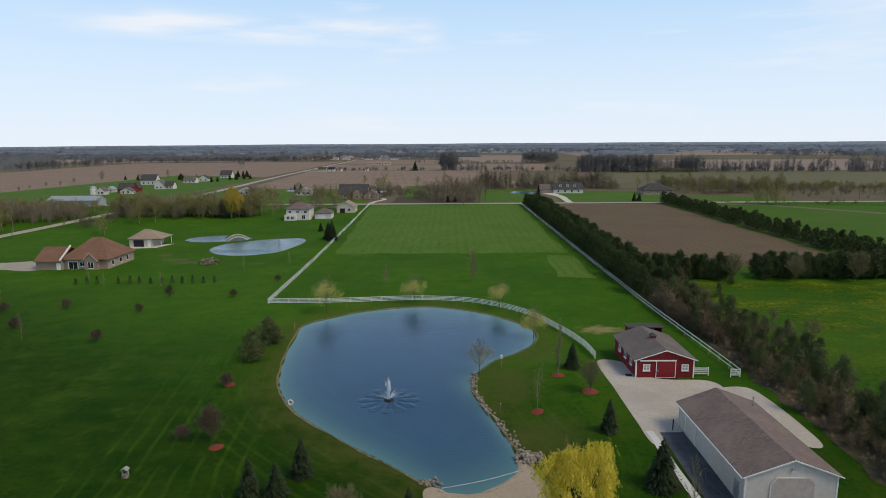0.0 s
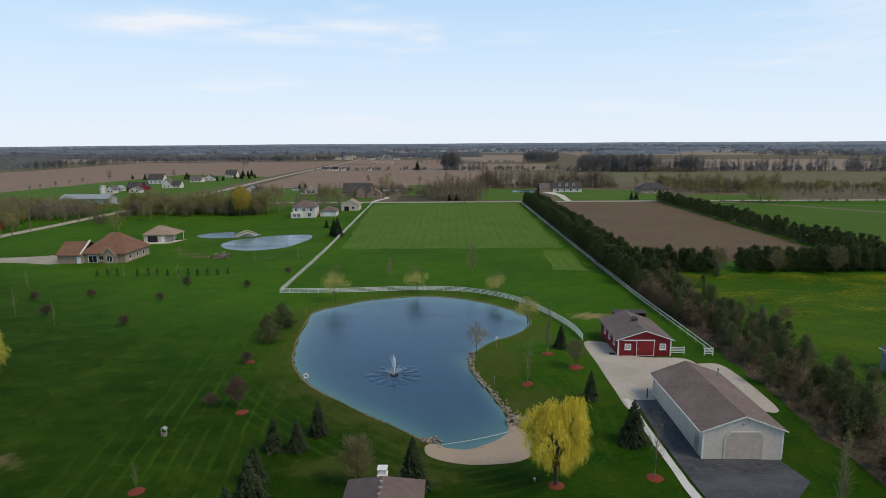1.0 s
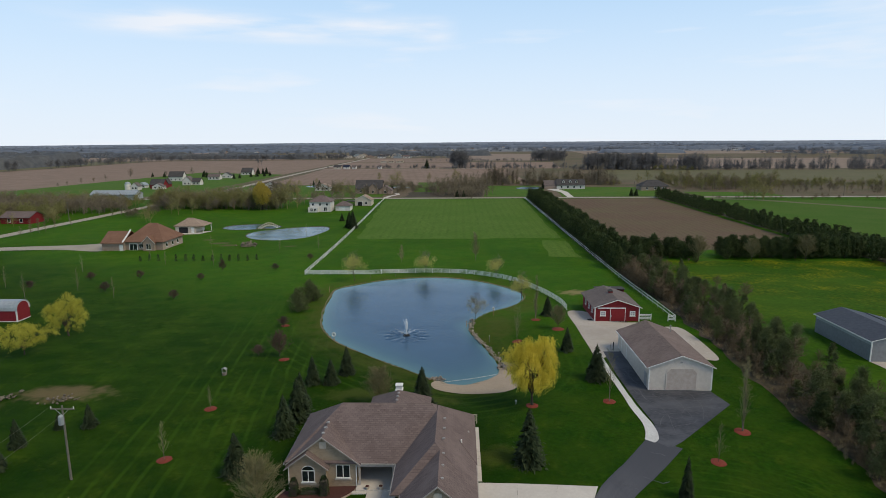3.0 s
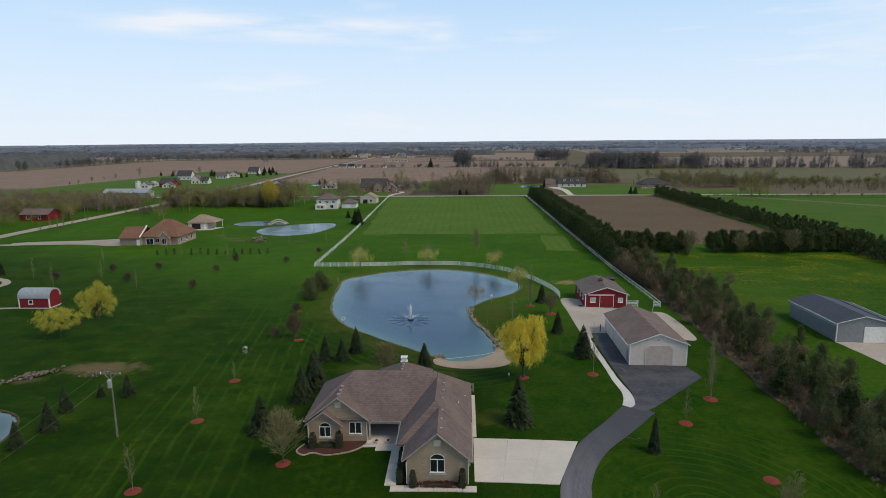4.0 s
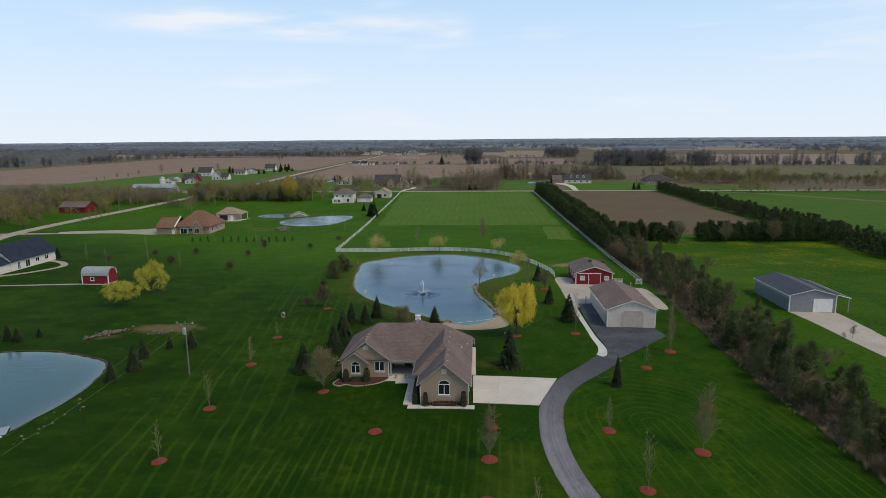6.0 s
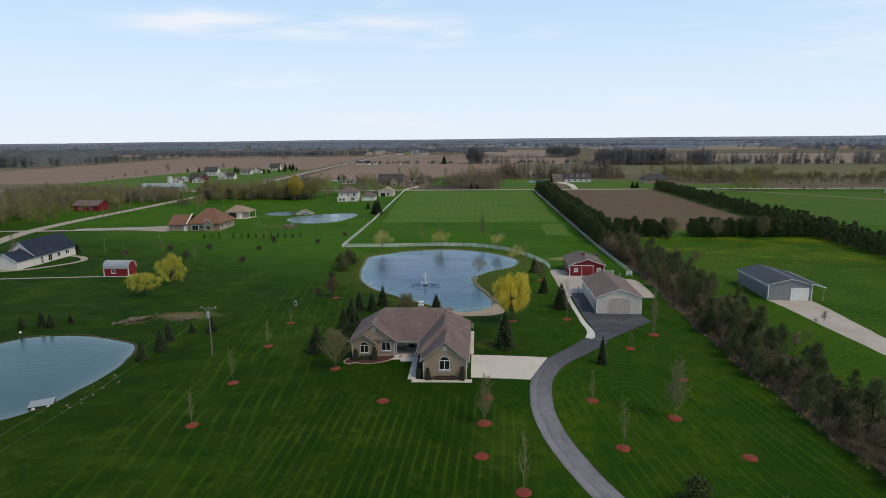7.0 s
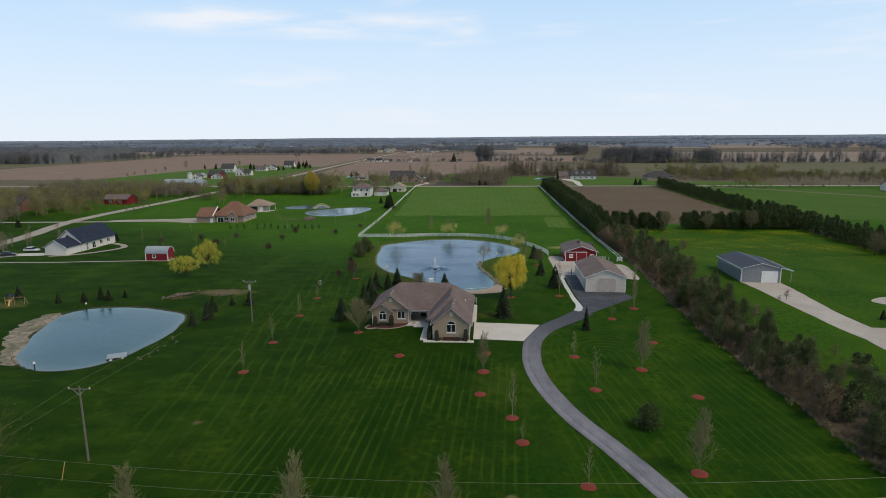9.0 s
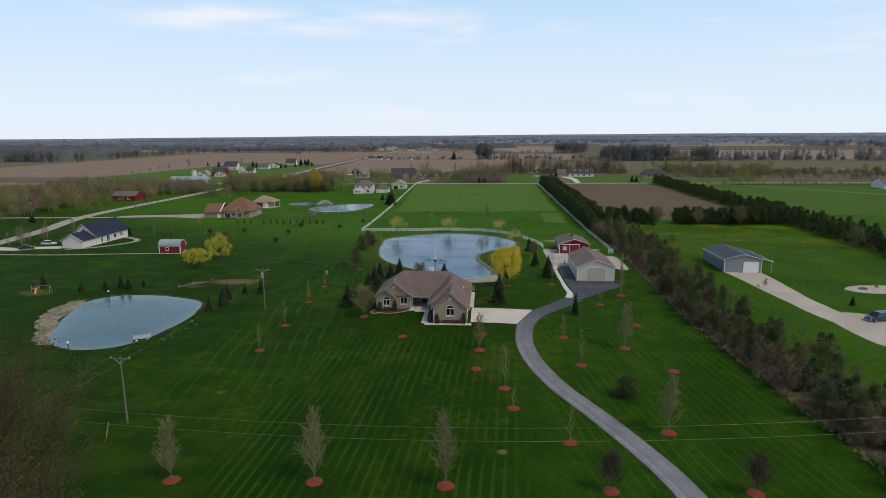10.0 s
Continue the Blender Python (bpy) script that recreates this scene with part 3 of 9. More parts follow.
WILLOW_LIME = foliage("lime_willow", (0.36, 0.34, 0.040), (0.56, 0.52, 0.085), 0.9, per_object=0.1)
SPRUCE = foliage("spruce_needles", (0.018, 0.031, 0.013), (0.052, 0.074, 0.031), 1.4, through_light=0.1)
PINE = foliage("pine_needles", (0.028, 0.046, 0.014), (0.076, 0.102, 0.031), 0.9, through_light=0.12)
PINE_OLIVE = foliage("thin_pine_needles", (0.054, 0.070, 0.023), (0.120, 0.142, 0.052), 0.9, through_light=0.12)
HEDGE = foliage("clipped_hedge", (0.020, 0.036, 0.012), (0.050, 0.075, 0.026), 2.5, through_light=0.1)
BARBERRY = foliage("barberry", (0.060, 0.018, 0.016), (0.11, 0.036, 0.030), 3.0, through_light=0.1)
SCRUB = surface("brown_scrub", (0.075, 0.058, 0.034), (0.135, 0.102, 0.062), 0.8, 0.08, 0.95, amount=0.5, stain=(0.18, 0.14, 0.085))
SCRUB_TAN = surface("dead_grass", (0.20, 0.165, 0.085), (0.29, 0.24, 0.14), 1.5, 0.15, 0.95, amount=0.5)
# aerial haze mixed into the colours of the next four far-wood materials
TWIG_HAZE = surface("hazed_distant_woods", (0.105, 0.120, 0.145), (0.155, 0.170, 0.195), 0.1, 0.006, 1.0, amount=0.6, stain=(0.19, 0.185, 0.18))
CANOPY_HAZE = surface("hazed_far_canopy", (0.088, 0.112, 0.152), (0.135, 0.160, 0.205), 0.05, 0.004, 1.0, amount=0.6, stain=(0.150, 0.155, 0.165))
CANOPY_DARK_HAZE = surface("hazed_dark_canopy", (0.056, 0.066, 0.080), (0.096, 0.106, 0.118), 0.12, 0.01, 1.0, amount=0.5, stain=(0.110, 0.100, 0.080))
RIDGE_HAZE = surface("hazed_wooded_horizon", (0.140, 0.165, 0.205), (0.190, 0.215, 0.250), 0.02, 0.002, 1.0, amount=0.5, stain=(0.19, 0.205, 0.22))
CAR_BLUE = surface("dark_blue_paint", (0.018, 0.040, 0.075), (0.024, 0.050, 0.090), 2.0, 0.5, 0.25, spec=0.6)
CAR_WHITE = surface("white_paint", (0.60, 0.60, 0.60), (0.66, 0.66, 0.66), 2.0, 0.5, 0.3, spec=0.6)
CAR_BLACK = surface("black_paint", (0.015, 0.015, 0.017), (0.022, 0.022, 0.024), 2.0, 0.5, 0.3, spec=0.6)
CAR_RED = surface("red_paint", (0.30, 0.02, 0.015), (0.36, 0.03, 0.02), 2.0, 0.5, 0.3, spec=0.6)
LAMP = surface("headlight_lens", (0.6, 0.62, 0.62), (0.7, 0.72, 0.72), 2.0, 0.5, 0.15)
PIPE = surface("roof_vent_metal", (0.26, 0.25, 0.24), (0.36, 0.35, 0.33), 3.0, 0.6, 0.5)

# terrain ----------------------------------------------------------------
BUMPS = [(40, 75, 30, 1.5), (0, 60, 35, 0.79), (20, -20, 40, -0.36), (-70, 25, 45, -0.26), (-100, 190, 70, -1.08), (35, 20, 30, -0.35), (-35, 120, 40, 0.61), (80, 65, 30, 0.09), (2, 22, 16, 0.96)]


def rises(x, y):
    z = np.full(np.shape(x), -0.8, dtype=float)
    for a, b, s, h in BUMPS:
        z = z + h * np.exp(-((x - a) ** 2 + (y - b) ** 2) / (2 * s * s))
    return z


def closed_curve(points, per=6):
    """Smooth closed outline through the points."""
    out, k = [], len(points)
    for i in range(k):
        p0, p1, p2, p3 = (Vector(points[(i + j - 1) % k]) for j in range(4))
        for s in range(per):
            t = s / per
            out.append(0.5 * ((2 * p1) + (p2 - p0) * t + (2 * p0 - 5 * p1 + 4 * p2 - p3) * t * t + (3 * p1 - p0 - 3 * p2 + p3) * t ** 3))
    return [(p.x, p.y) for p in out]


def open_curve(points, per=8):
    out, k = [], len(points)
    for i in range(k - 1):
        p0, p1, p2, p3 = (Vector(points[min(max(i + j - 1, 0), k - 1)]) for j in range(4))
        for s in range(per):
            t = s / per
            out.append(0.5 * ((2 * p1) + (p2 - p0) * t + (2 * p0 - 5 * p1 + 4 * p2 - p3) * t * t + (3 * p1 - p0 - 3 * p2 + p3) * t ** 3))
    return [tuple(p) for p in out] + [tuple(points[-1])]


POND_MAIN = closed_curve([(-29.3, 115.3), (-25.6, 119.6), (-19.6, 124.6), (-13, 127.4), (-6.8, 128.7), (-0.4, 127.9), (7.0, 124), (12.3, 118.9), (15.8, 113.9), (17, 108.8), (15.4, 103.1), (12.2, 98.9), (8.1, 95.4), (4.7, 89.4), (3.6, 85.5), (3.8, 81.5), (5.5, 76), (6.8, 70.6), (8.3, 64.0), (7.9, 60.0), (4.2, 56.7), (0.8, 55.8), (-2.0, 57.8), (-6.8, 62), (-13.2, 67.6), (-20.4, 74.8), (-23.6, 79.6), (-25.9, 84.6), (-27.4, 90.8), (-28.6, 99), (-29.2, 107.5)], 5)
POND_WEST = closed_curve([(-76, 8.8), (-79, 15), (-82.4, 22.6), (-85.4, 33), (-82, 38.7), (-73, 40.2), (-63.5, 37.7), (-57.8, 34), (-55.2, 24), (-55.7, 15.9), (-57, 9.8), (-59.8, 5.4), (-64.7, 3.4), (-70, 4.4)])
POND_FAR = closed_curve([(-86, 210), (-84.5, 222), (-76, 230), (-60, 235), (-55, 226), (-56.5, 214), (-60, 203), (-69.5, 197), (-79.5, 200)])
POND_FAR_W = closed_curve([(-104, 231), (-101, 239), (-89, 243), (-79, 236), (-80, 229), (-87, 226), (-97, 225)])


def outline_distance(outline, x, y):
    """Signed distance to a closed outline, negative inside."""
    x, y = np.asarray(x, float), np.asarray(y, float)
    best = np.full(x.shape, 1e9)
    inside = np.zeros(x.shape, bool)
    k = len(outline)
    for i in range(k):
        ax, ay = outline[i]
        bx, by = outline[(i + 1) % k]
        ex, ey = bx - ax, by - ay
        t = np.clip(((x - ax) * ex + (y - ay) * ey) / (ex * ex + ey * ey + 1e-9), 0, 1)
        best = np.minimum(best, (x - ax - t * ex) ** 2 + (y - ay - t * ey) ** 2)
        cross = (ay > y) != (by > y)
        inside ^= cross & (x < (bx - ax) * (y - ay) / ((by - ay) if by != ay else 1e-9) + ax)
    d = np.sqrt(best)
    return np.where(inside, -d, d)


PONDS = []
for outline in (POND_MAIN, POND_WEST, POND_FAR, POND_FAR_W):
    ox, oy = np.array(outline).T
    PONDS.append((outline, -0.65 if outline is POND_MAIN else float(np.mean(rises(ox, oy))) - 0.12, (ox.min() - 15, ox.max() + 15, oy.min() - 15, oy.max() + 15)))


def heights(x, y):
    x, y = np.asarray(x, float), np.asarray(y, float)
    z = rises(x, y)
    for outline, level, (x0, x1, y0, y1) in PONDS:
        pick = (x > x0) & (x < x1) & (y > y0) & (y < y1)
        if not pick.any():
            continue
        d = outline_distance(outline, x[pick], y[pick])
        w = np.clip(1 - d / 13, 0, 1)
        w = w * w * (3 - 2 * w)
        rim = level + 0.12
        shore = z[pick] * (1 - w) + rim * w
        z[pick] = np.where(d > 0, shore, rim - np.clip(-d * 0.45, 0, 1.2))
    return z


def ground_z(x, y):
    return float(heights(np.array([x]), np.array([y]))[0])


# mesh tools -------------------------------------------------------------


class Buf:
    """Vertices and faces of one mesh in the making."""

    def __init__(self):
        self.v, self.f = [], []

    def add(self, verts, faces):
        k = len(self.v)
        self.v.extend(verts)
        self.f.extend([tuple(i + k for i in f) for f in faces])
        return self

    def box(self, x0, x1, y0, y1, z0, z1):
        return self.add([(x0, y0, z0), (x1, y0, z0), (x1, y1, z0), (x0, y1, z0), (x0, y0, z1), (x1, y0, z1), (x1, y1, z1), (x0, y1, z1)],
                        [(3, 2, 1, 0), (4, 5, 6, 7), (0, 1, 5, 4), (1, 2, 6, 5), (2, 3, 7, 6), (3, 0, 4, 7)])

    def bevel_box(self, x0, x1, y0, y1, z0, z1, b=0.02):
        """Box with chamfered top edges."""
        return self.add([(x0, y0, z0), (x1, y0, z0), (x1, y1, z0), (x0, y1, z0), (x0, y0, z1 - b), (x1, y0, z1 - b), (x1, y1, z1 - b), (x0, y1, z1 - b),
                         (x0 + b, y0 + b, z1), (x1 - b, y0 + b, z1), (x1 - b, y1 - b, z1), (x0 + b, y1 - b, z1)],
                        [(3, 2, 1, 0), (0, 1, 5, 4), (1, 2, 6, 5), (2, 3, 7, 6), (3, 0, 4, 7), (4, 5, 9, 8), (5, 6, 10, 9), (6, 7, 11, 10), (7, 4, 8, 11), (8, 9, 10, 11)])

    def beam(self, a, b, w, h):
        """Square bar between two points, w wide and h high."""
        a, b = Vector(a), Vector(b)
        d = (b - a).normalized()
        s = d.cross(Vector((0, 0, 1)))
        s = s.normalized() if s.length > 1e-4 else Vector((1, 0, 0))
        u = s.cross(d)
        vs = [p + s * i * w / 2 + u * j * h / 2 for p in (a, b) for i, j in ((-1, -1), (1, -1), (1, 1), (-1, 1))]
        return self.add([tuple(p) for p in vs], [(0, 1, 2, 3), (7, 6, 5, 4), (0, 4, 5, 1), (1, 5, 6, 2), (2, 6, 7, 3), (3, 7, 4, 0)])

    def tube(self, a, b, r0, r1, n=6, cap=True):
        a, b = Vector(a), Vector(b)
        d = b - a
        s = d.cross(Vector((0.31, 0.17, 1.0)))
        if s.length < 1e-6:
            s = d.cross(Vector((1, 0, 0)))
        s.normalize()
        u = d.cross(s).normalized()
        ring = [s * math.cos(2 * math.pi * i / n) + u * math.sin(2 * math.pi * i / n) for i in range(n)]
        vs = [tuple(a + k * r0) for k in ring] + [tuple(b + k * r1) for k in ring]
        fs = [(i, (i + 1) % n, n + (i + 1) % n, n + i) for i in range(n)]
        if cap:
            fs += [tuple(range(n - 1, -1, -1)), tuple(range(n, 2 * n))]
        return self.add(vs, fs)

    def prism_y(self, profile, y0, y1):
        """Profile of (x, z) points, counter-clockwise seen from -y, drawn along y."""
        n = len(profile)
        vs = [(x, y0, z) for x, z in profile] + [(x, y1, z) for x, z in profile]
        return self.add(vs, [tuple(range(n)), tuple(range(2 * n - 1, n - 1, -1))] + [(i, n + i, n + (i + 1) % n, (i + 1) % n) for i in range(n)])

    def prism_x(self, profile, x0, x1):
        """Profile of (y, z) points drawn along x."""
        n = len(profile)
        vs = [(x0, y, z) for y, z in profile] + [(x1, y, z) for y, z in profile]
        return self.add(vs, [tuple(range(n - 1, -1, -1)), tuple(range(n, 2 * n))] + [(i, (i + 1) % n, n + (i + 1) % n, n + i) for i in range(n)])

    def disc_solid(self, cx, cy, z0, z1, r0, r1, n=16):
        return self.tube((cx, cy, z0), (cx, cy, z1), r0, r1, n)


def mesh_of(name, buf, material, smooth=False):
    me = bpy.data.meshes.new(name)
    me.from_pydata([tuple(p) for p in buf.v], [], buf.f)
    me.materials.append(material)
    if smooth:
        me.polygons.foreach_set("use_smooth", [True] * len(me.polygons))
    me.update()
    return me


def mesh_arrays(name, verts, tris, material):
    """Large triangle mesh straight from arrays."""
    me = bpy.data.meshes.new(name)
    me.vertices.add(len(verts))
    me.vertices.foreach_set("co", np.asarray(verts, np.float32).ravel())
    me.loops.add(len(tris) * 3)
    me.loops.foreach_set("vertex_index", np.asarray(tris, np.int32).ravel())
    me.polygons.add(len(tris))
    me.polygons.foreach_set("loop_start", np.arange(0, len(tris) * 3, 3, dtype=np.int32))
    me.materials.append(material)
    me.update(calc_edges=True)
    me.validate()
    return me


def thing(name, x, y, z=None, turn=0.0, label="", category="", group="", kind=""):
    """Empty at a thing's base, which carries its parts."""
    ob = new(name)
    ob.empty_display_size = 0.3
    ob.matrix_basis = pose(x, y, ground_z(x, y) if z is None else z, 0, 0, turn)
    return tagged(ob, label, category, group, kind)


def part(name, buf, material, parent, label="", m=None, smooth=False):
    me = buf if isinstance(buf, bpy.types.Mesh) else mesh_of(name, buf, material, smooth)
    ob = new(name, me)
    ob.parent = parent
    if m is not None:
        ob.matrix_basis = m
    return tagged(ob, label)


def structure(name, buf, material, label, category, smooth=False, kind="structure"):
    me = buf if isinstance(buf, bpy.types.Mesh) else mesh_of(name, buf, material, smooth)
    return tagged(new(name, me), label, category, kind=kind)


# surfaces laid on the ground --------------------------------------------


def draped(buf, pts, faces, lift):
    a = np.array(pts, float)
    z = heights(a[:, 0], a[:, 1]) + lift
    buf.add([(p[0], p[1], q) for p, q in zip(pts, z)], faces)


def patch(corners, lift, step=6.0, wobble=0.0):
    """Four-cornered sheet draped on the ground."""
    a, b, c, d = (Vector(p) for p in corners)
    nu = max(1, int(max((b - a).length, (c - d).length) / step))
    nv = max(1, int(max((d - a).length, (c - b).length) / step))
    nu, nv = min(nu, 90), min(nv, 90)
    pts = []
    for j in range(nv + 1):
        for i in range(nu + 1):
            u, v = i / nu, j / nv
            p = (a * (1 - u) + b * u) * (1 - v) + (d * (1 - u) + c * u) * v
            if wobble and (i in (0, nu) or j in (0, nv)):
                p = p + Vector((noise.noise((p.x * 0.11, p.y * 0.11, 3)), noise.noise((p.x * 0.11, p.y * 0.11, 9)))) * wobble
            pts.append((p.x, p.y))
    faces = [(j * (nu + 1) + i, j * (nu + 1) + i + 1, (j + 1) * (nu + 1) + i + 1, (j + 1) * (nu + 1) + i) for j in range(nv) for i in range(nu)]
    buf = Buf()
    draped(buf, pts, faces, lift)
    return buf


def ribbon(line, width, lift, uneven=0.0, taper=None):
    """Strip along a curved centre line; width may be a function of the share of the way."""
    pts, faces = [], []
    k = len(line)
    for i, p in enumerate(line):
        a, b = Vector(line[max(i - 1, 0)]), Vector(line[min(i + 1, k - 1)])
        d = (b - a).normalized()
        s = Vector((-d.y, d.x))
        w = width(i / (k - 1)) if callable(width) else width
        for j in range(5):
            q = Vector(p) + s * w * (j / 4 - 0.5)
            if uneven and j in (0, 4):
                q += s * uneven * noise.noise((q.x * 0.5, q.y * 0.5, j))
            pts.append((q.x, q.y))
    for i in range(k - 1):
        for j in range(4):
            faces.append((i * 5 + j + 1, i * 5 + j, i * 5 + j + 5, i * 5 + j + 6))
    buf = Buf()
    draped(buf, pts, faces, lift)
    return buf


def island(outline, lift, rings=(0.0, 0.35, 0.65, 0.85, 0.95, 1.0), flat=None, crown=0.0, centre=None):
    """Star-shaped sheet inside an outline, draped or at one level."""
    k = len(outline)
    c = Vector(centre) if centre else sum((Vector(p) for p in outline), Vector((0, 0))) / k
    pts, ups = [(c.x, c.y)], [crown]
    for r in rings[1:]:
        for p in outline:
            q = c + (Vector(p) - c) * r
            pts.append((q.x, q.y))
            ups.append(crown * (1 - r * r))
    faces = [(0, 1 + i, 1 + (i + 1) % k) for i in range(k)]
    for j in range(len(rings) - 2):
        for i in range(k):
            a, b = 1 + j * k, 1 + (j + 1) * k
            faces.append((a + i, b + i, b + (i + 1) % k, a + (i + 1) % k))
    a = np.array(pts, float)
    z = np.full(len(pts), flat) if flat is not None else heights(a[:, 0], a[:, 1])
    buf = Buf()
    buf.add([(p[0], p[1], q + lift + u) for p, q, u in zip(pts, z, ups)], faces)
    return buf

# ground -----------------------------------------------------------------


def spaced(stops):
    """Grid lines: (value, step) pairs, each step used up to the next value."""
    out = []
    for (a, s), (b, _) in zip(stops, stops[1:]):
        k = max(1, round((b - a) / s))
        out += [a + (b - a) * i / k for i in range(k)]
    return np.array(out + [stops[-1][0]])


gx = spaced([(-9000, 1500), (-3000, 300), (-600, 40), (-200, 8), (-110, 2), (-90, 1), (20, 2), (60, 6), (200, 40), (600, 300), (3000, 1500), (9000, 1)])
gy = spaced([(-3000, 600), (-600, 60), (-120, 8), (-20, 2), (0, 1), (42, 2), (54, 1), (130, 3), (192, 1.5), (246, 6), (420, 40), (900, 200), (3000, 1000), (9000, 1)])
GX, GY = np.meshgrid(gx, gy)
GZ = heights(GX.ravel(), GY.ravel())
nx, ny = len(gx), len(gy)
corner = (np.arange(ny - 1)[:, None] * nx + np.arange(nx - 1)[None, :]).ravel()
tris = np.concatenate([np.stack([corner, corner + 1, corner + nx + 1], 1), np.stack([corner, corner + nx + 1, corner + nx], 1)])
ground_mesh = mesh_arrays("ground", np.stack([GX.ravel(), GY.ravel(), GZ], 1), tris, GROUND)
bank_att = ground_mesh.attributes.new("bank", "FLOAT", "POINT")
near_pond = (GX.ravel() > -45) & (GX.ravel() < 35) & (GY.ravel() > 40) & (GY.ravel() < 145)
bank = np.zeros(GX.size)
bank[near_pond] = np.clip(1 - np.abs(outline_distance(POND_MAIN, GX.ravel()[near_pond], GY.ravel()[near_pond])) / 7.0, 0, 1)
bank_att.data.foreach_set("value", bank.astype(np.float32))
shore_att = ground_mesh.attributes.new("shore_distance", "FLOAT", "POINT")
shore = np.full(GX.size, 99.0)
shore[near_pond] = outline_distance(POND_MAIN, GX.ravel()[near_pond], GY.ravel()[near_pond])
shore_att.data.foreach_set("value", shore.astype(np.float32))
structure("ground", ground_mesh, GROUND, "mown green lawns with mower stripes, olive farmland beyond", "ground", kind="structure")

# fields
FIELDS = [
    ("crop_field", [(-38.5, 197), (40.5, 196.5), (42, 351), (-45.6, 351)], CROP, "light green drilled field inside white fences", 0.03),
    ("ploughed_field", [(60, 168), (126, 176), (127, 352), (64, 352)], PLOUGH, "bare brown ploughed field between pine windbreaks", 0.03),
    ("crop_field_east", [(136, 190), (420, 150), (420, 322), (138, 342)], CROP_E, "smooth green field behind a pine windbreak", 0.03),
    ("meadow", [(58, -130), (240, -130), (129, 152), (57, 152)], MEADOW, "bright green meadow with yellow dandelion patches", 0.03),
    ("farm_field_west", [(-586, 430), (-196, 430), (-200, 1165), (-578, 1112)], STUBBLE, "wide brown bare farm field", 0.03),
    ("farmyard_lawn", [(-352, 384), (-192, 372), (-196, 640), (-312, 690)], PASTURE, "green lawn round a white farmstead", 0.08),
    ("middle_field", [(-165, 480), (64, 474), (60, 768), (-178, 776)], STUBBLE, "flat brown stubble field behind the road houses", 0.03),
    ("far_field_a", [(0, 775), (137, 762), (158, 985), (0, 1010)], STUBBLE, "flat brown field before a far wood", 0.03),
    ("far_field_b", [(0, 1090), (165, 1068), (205, 1590), (8, 1640)], TAN, "pale brown field before a far wood", 0.03),
    ("far_field_c", [(245, 765), (640, 722), (760, 1150), (300, 1185)], TAN, "pale tan field behind a row of bare trees", 0.03),
    ("olive_field", [(132, 535), (520, 500), (620, 688), (172, 715)], OLIVE, "dull olive pasture before a bare tree row", 0.03),
    ("roadside_lawn_a", [(18, 366), (64, 366), (66, 462), (24, 462)], PASTURE, "yellow-green lawn beside a small pond", 0.05),
    ("roadside_lawn_b", [(70, 364), (150, 364), (160, 440), (76, 452)], PASTURE, "green front lawn of roadside houses", 0.06),
    ("roadside_lawn_c", [(-32, 405), (-4, 402), (-6, 500), (-34, 505)], PASTURE, "green clearing among bare trees", 0.06),
    ("roadside_lawn_d", [(160, 366), (215, 364), (215, 392), (160, 400)], PASTURE, "green strip of lawn beside the road", 0.06),
    ("roadside_lawn_e", [(-190, 366), (-50, 366), (-50, 470), (-190, 476)], PASTURE, "green lawns of houses by the crossroads", 0.02),
    ("thicket_ground", [(-34, 364), (16, 364), (20, 402), (-34, 402)], BRUSHLAND, "brown brushy ground under bare trees", 0.05),
    ("field_beyond", [(-1250, 700), (-596, 640), (-592, 1100), (-1250, 1100)], OLIVE, "dull green field behind a tree line", 0.03),
    ("pale_field_beyond", [(-1250, 1115), (-596, 1125), (-560, 1420), (-1250, 1440)], TAN, "pale stubble field behind a tree line", 0.03),
    ("brown_field_mid", [(-182, 790), (-6, 782), (-4, 985), (-186, 990)], STUBBLE, "flat brown field beyond a far road", 0.03),
    ("brown_field_north", [(-186, 1010), (-4, 1000), (-2, 1230), (-190, 1240)], STUBBLE, "flat brown field before a far village", 0.03),
    ("woodland_floor", [(-4300, 1950), (4300, 1950), (4400, 4250), (-4400, 4250)], HAZE_FLOOR, "leafless woodland floor of the far plain, tinted with haze", 0.02),
    ("mown_patch", [(30, 160), (41, 158), (41.5, 190), (33, 192)], CROP, "paler mown patch of grass by the fence", 0.04),
]
for fname, corners, mat, label, lift in FIELDS:
    structure(fname, patch(corners, lift, 8.0, 1.5), mat, label, "field")

structure("weed_strip", ribbon(open_curve([(160, 349), (184, 339), (204, 318), (232, 287), (262, 252), (300, 205)], 8), 7.0, 0.08, 1.2), OLIVE, "pale olive strip of dead weeds across a green field", "field")
rng = random.Random(11)
far_mats = [STUBBLE, TAN, TAN, STUBBLE, PASTURE, TAN, OLIVE]
for row, (y0, y1) in enumerate([(1190, 1500), (1540, 1940), (2150, 2350)]):
    w = 260 + row * 160
    x = -y1 * 0.95 - rng.random() * w
    while x < y1 * 0.95:
        ww = w * rng.uniform(0.6, 1.5)
        if not (row < 2 and -60 < x + ww and x < 260) and not (row == 0 and x > 250 and x < 700) and rng.random() < (0.72 if row < 2 else 0.3):
            m = rng.choice(far_mats)
            structure("distant_field", patch([(x, y0), (x + ww * 0.94, y0), (x + ww * 0.98, y1), (x + ww * 0.06, y1)], 0.05, 200), m, "distant flat farm field on the plain", "field")
        x += ww

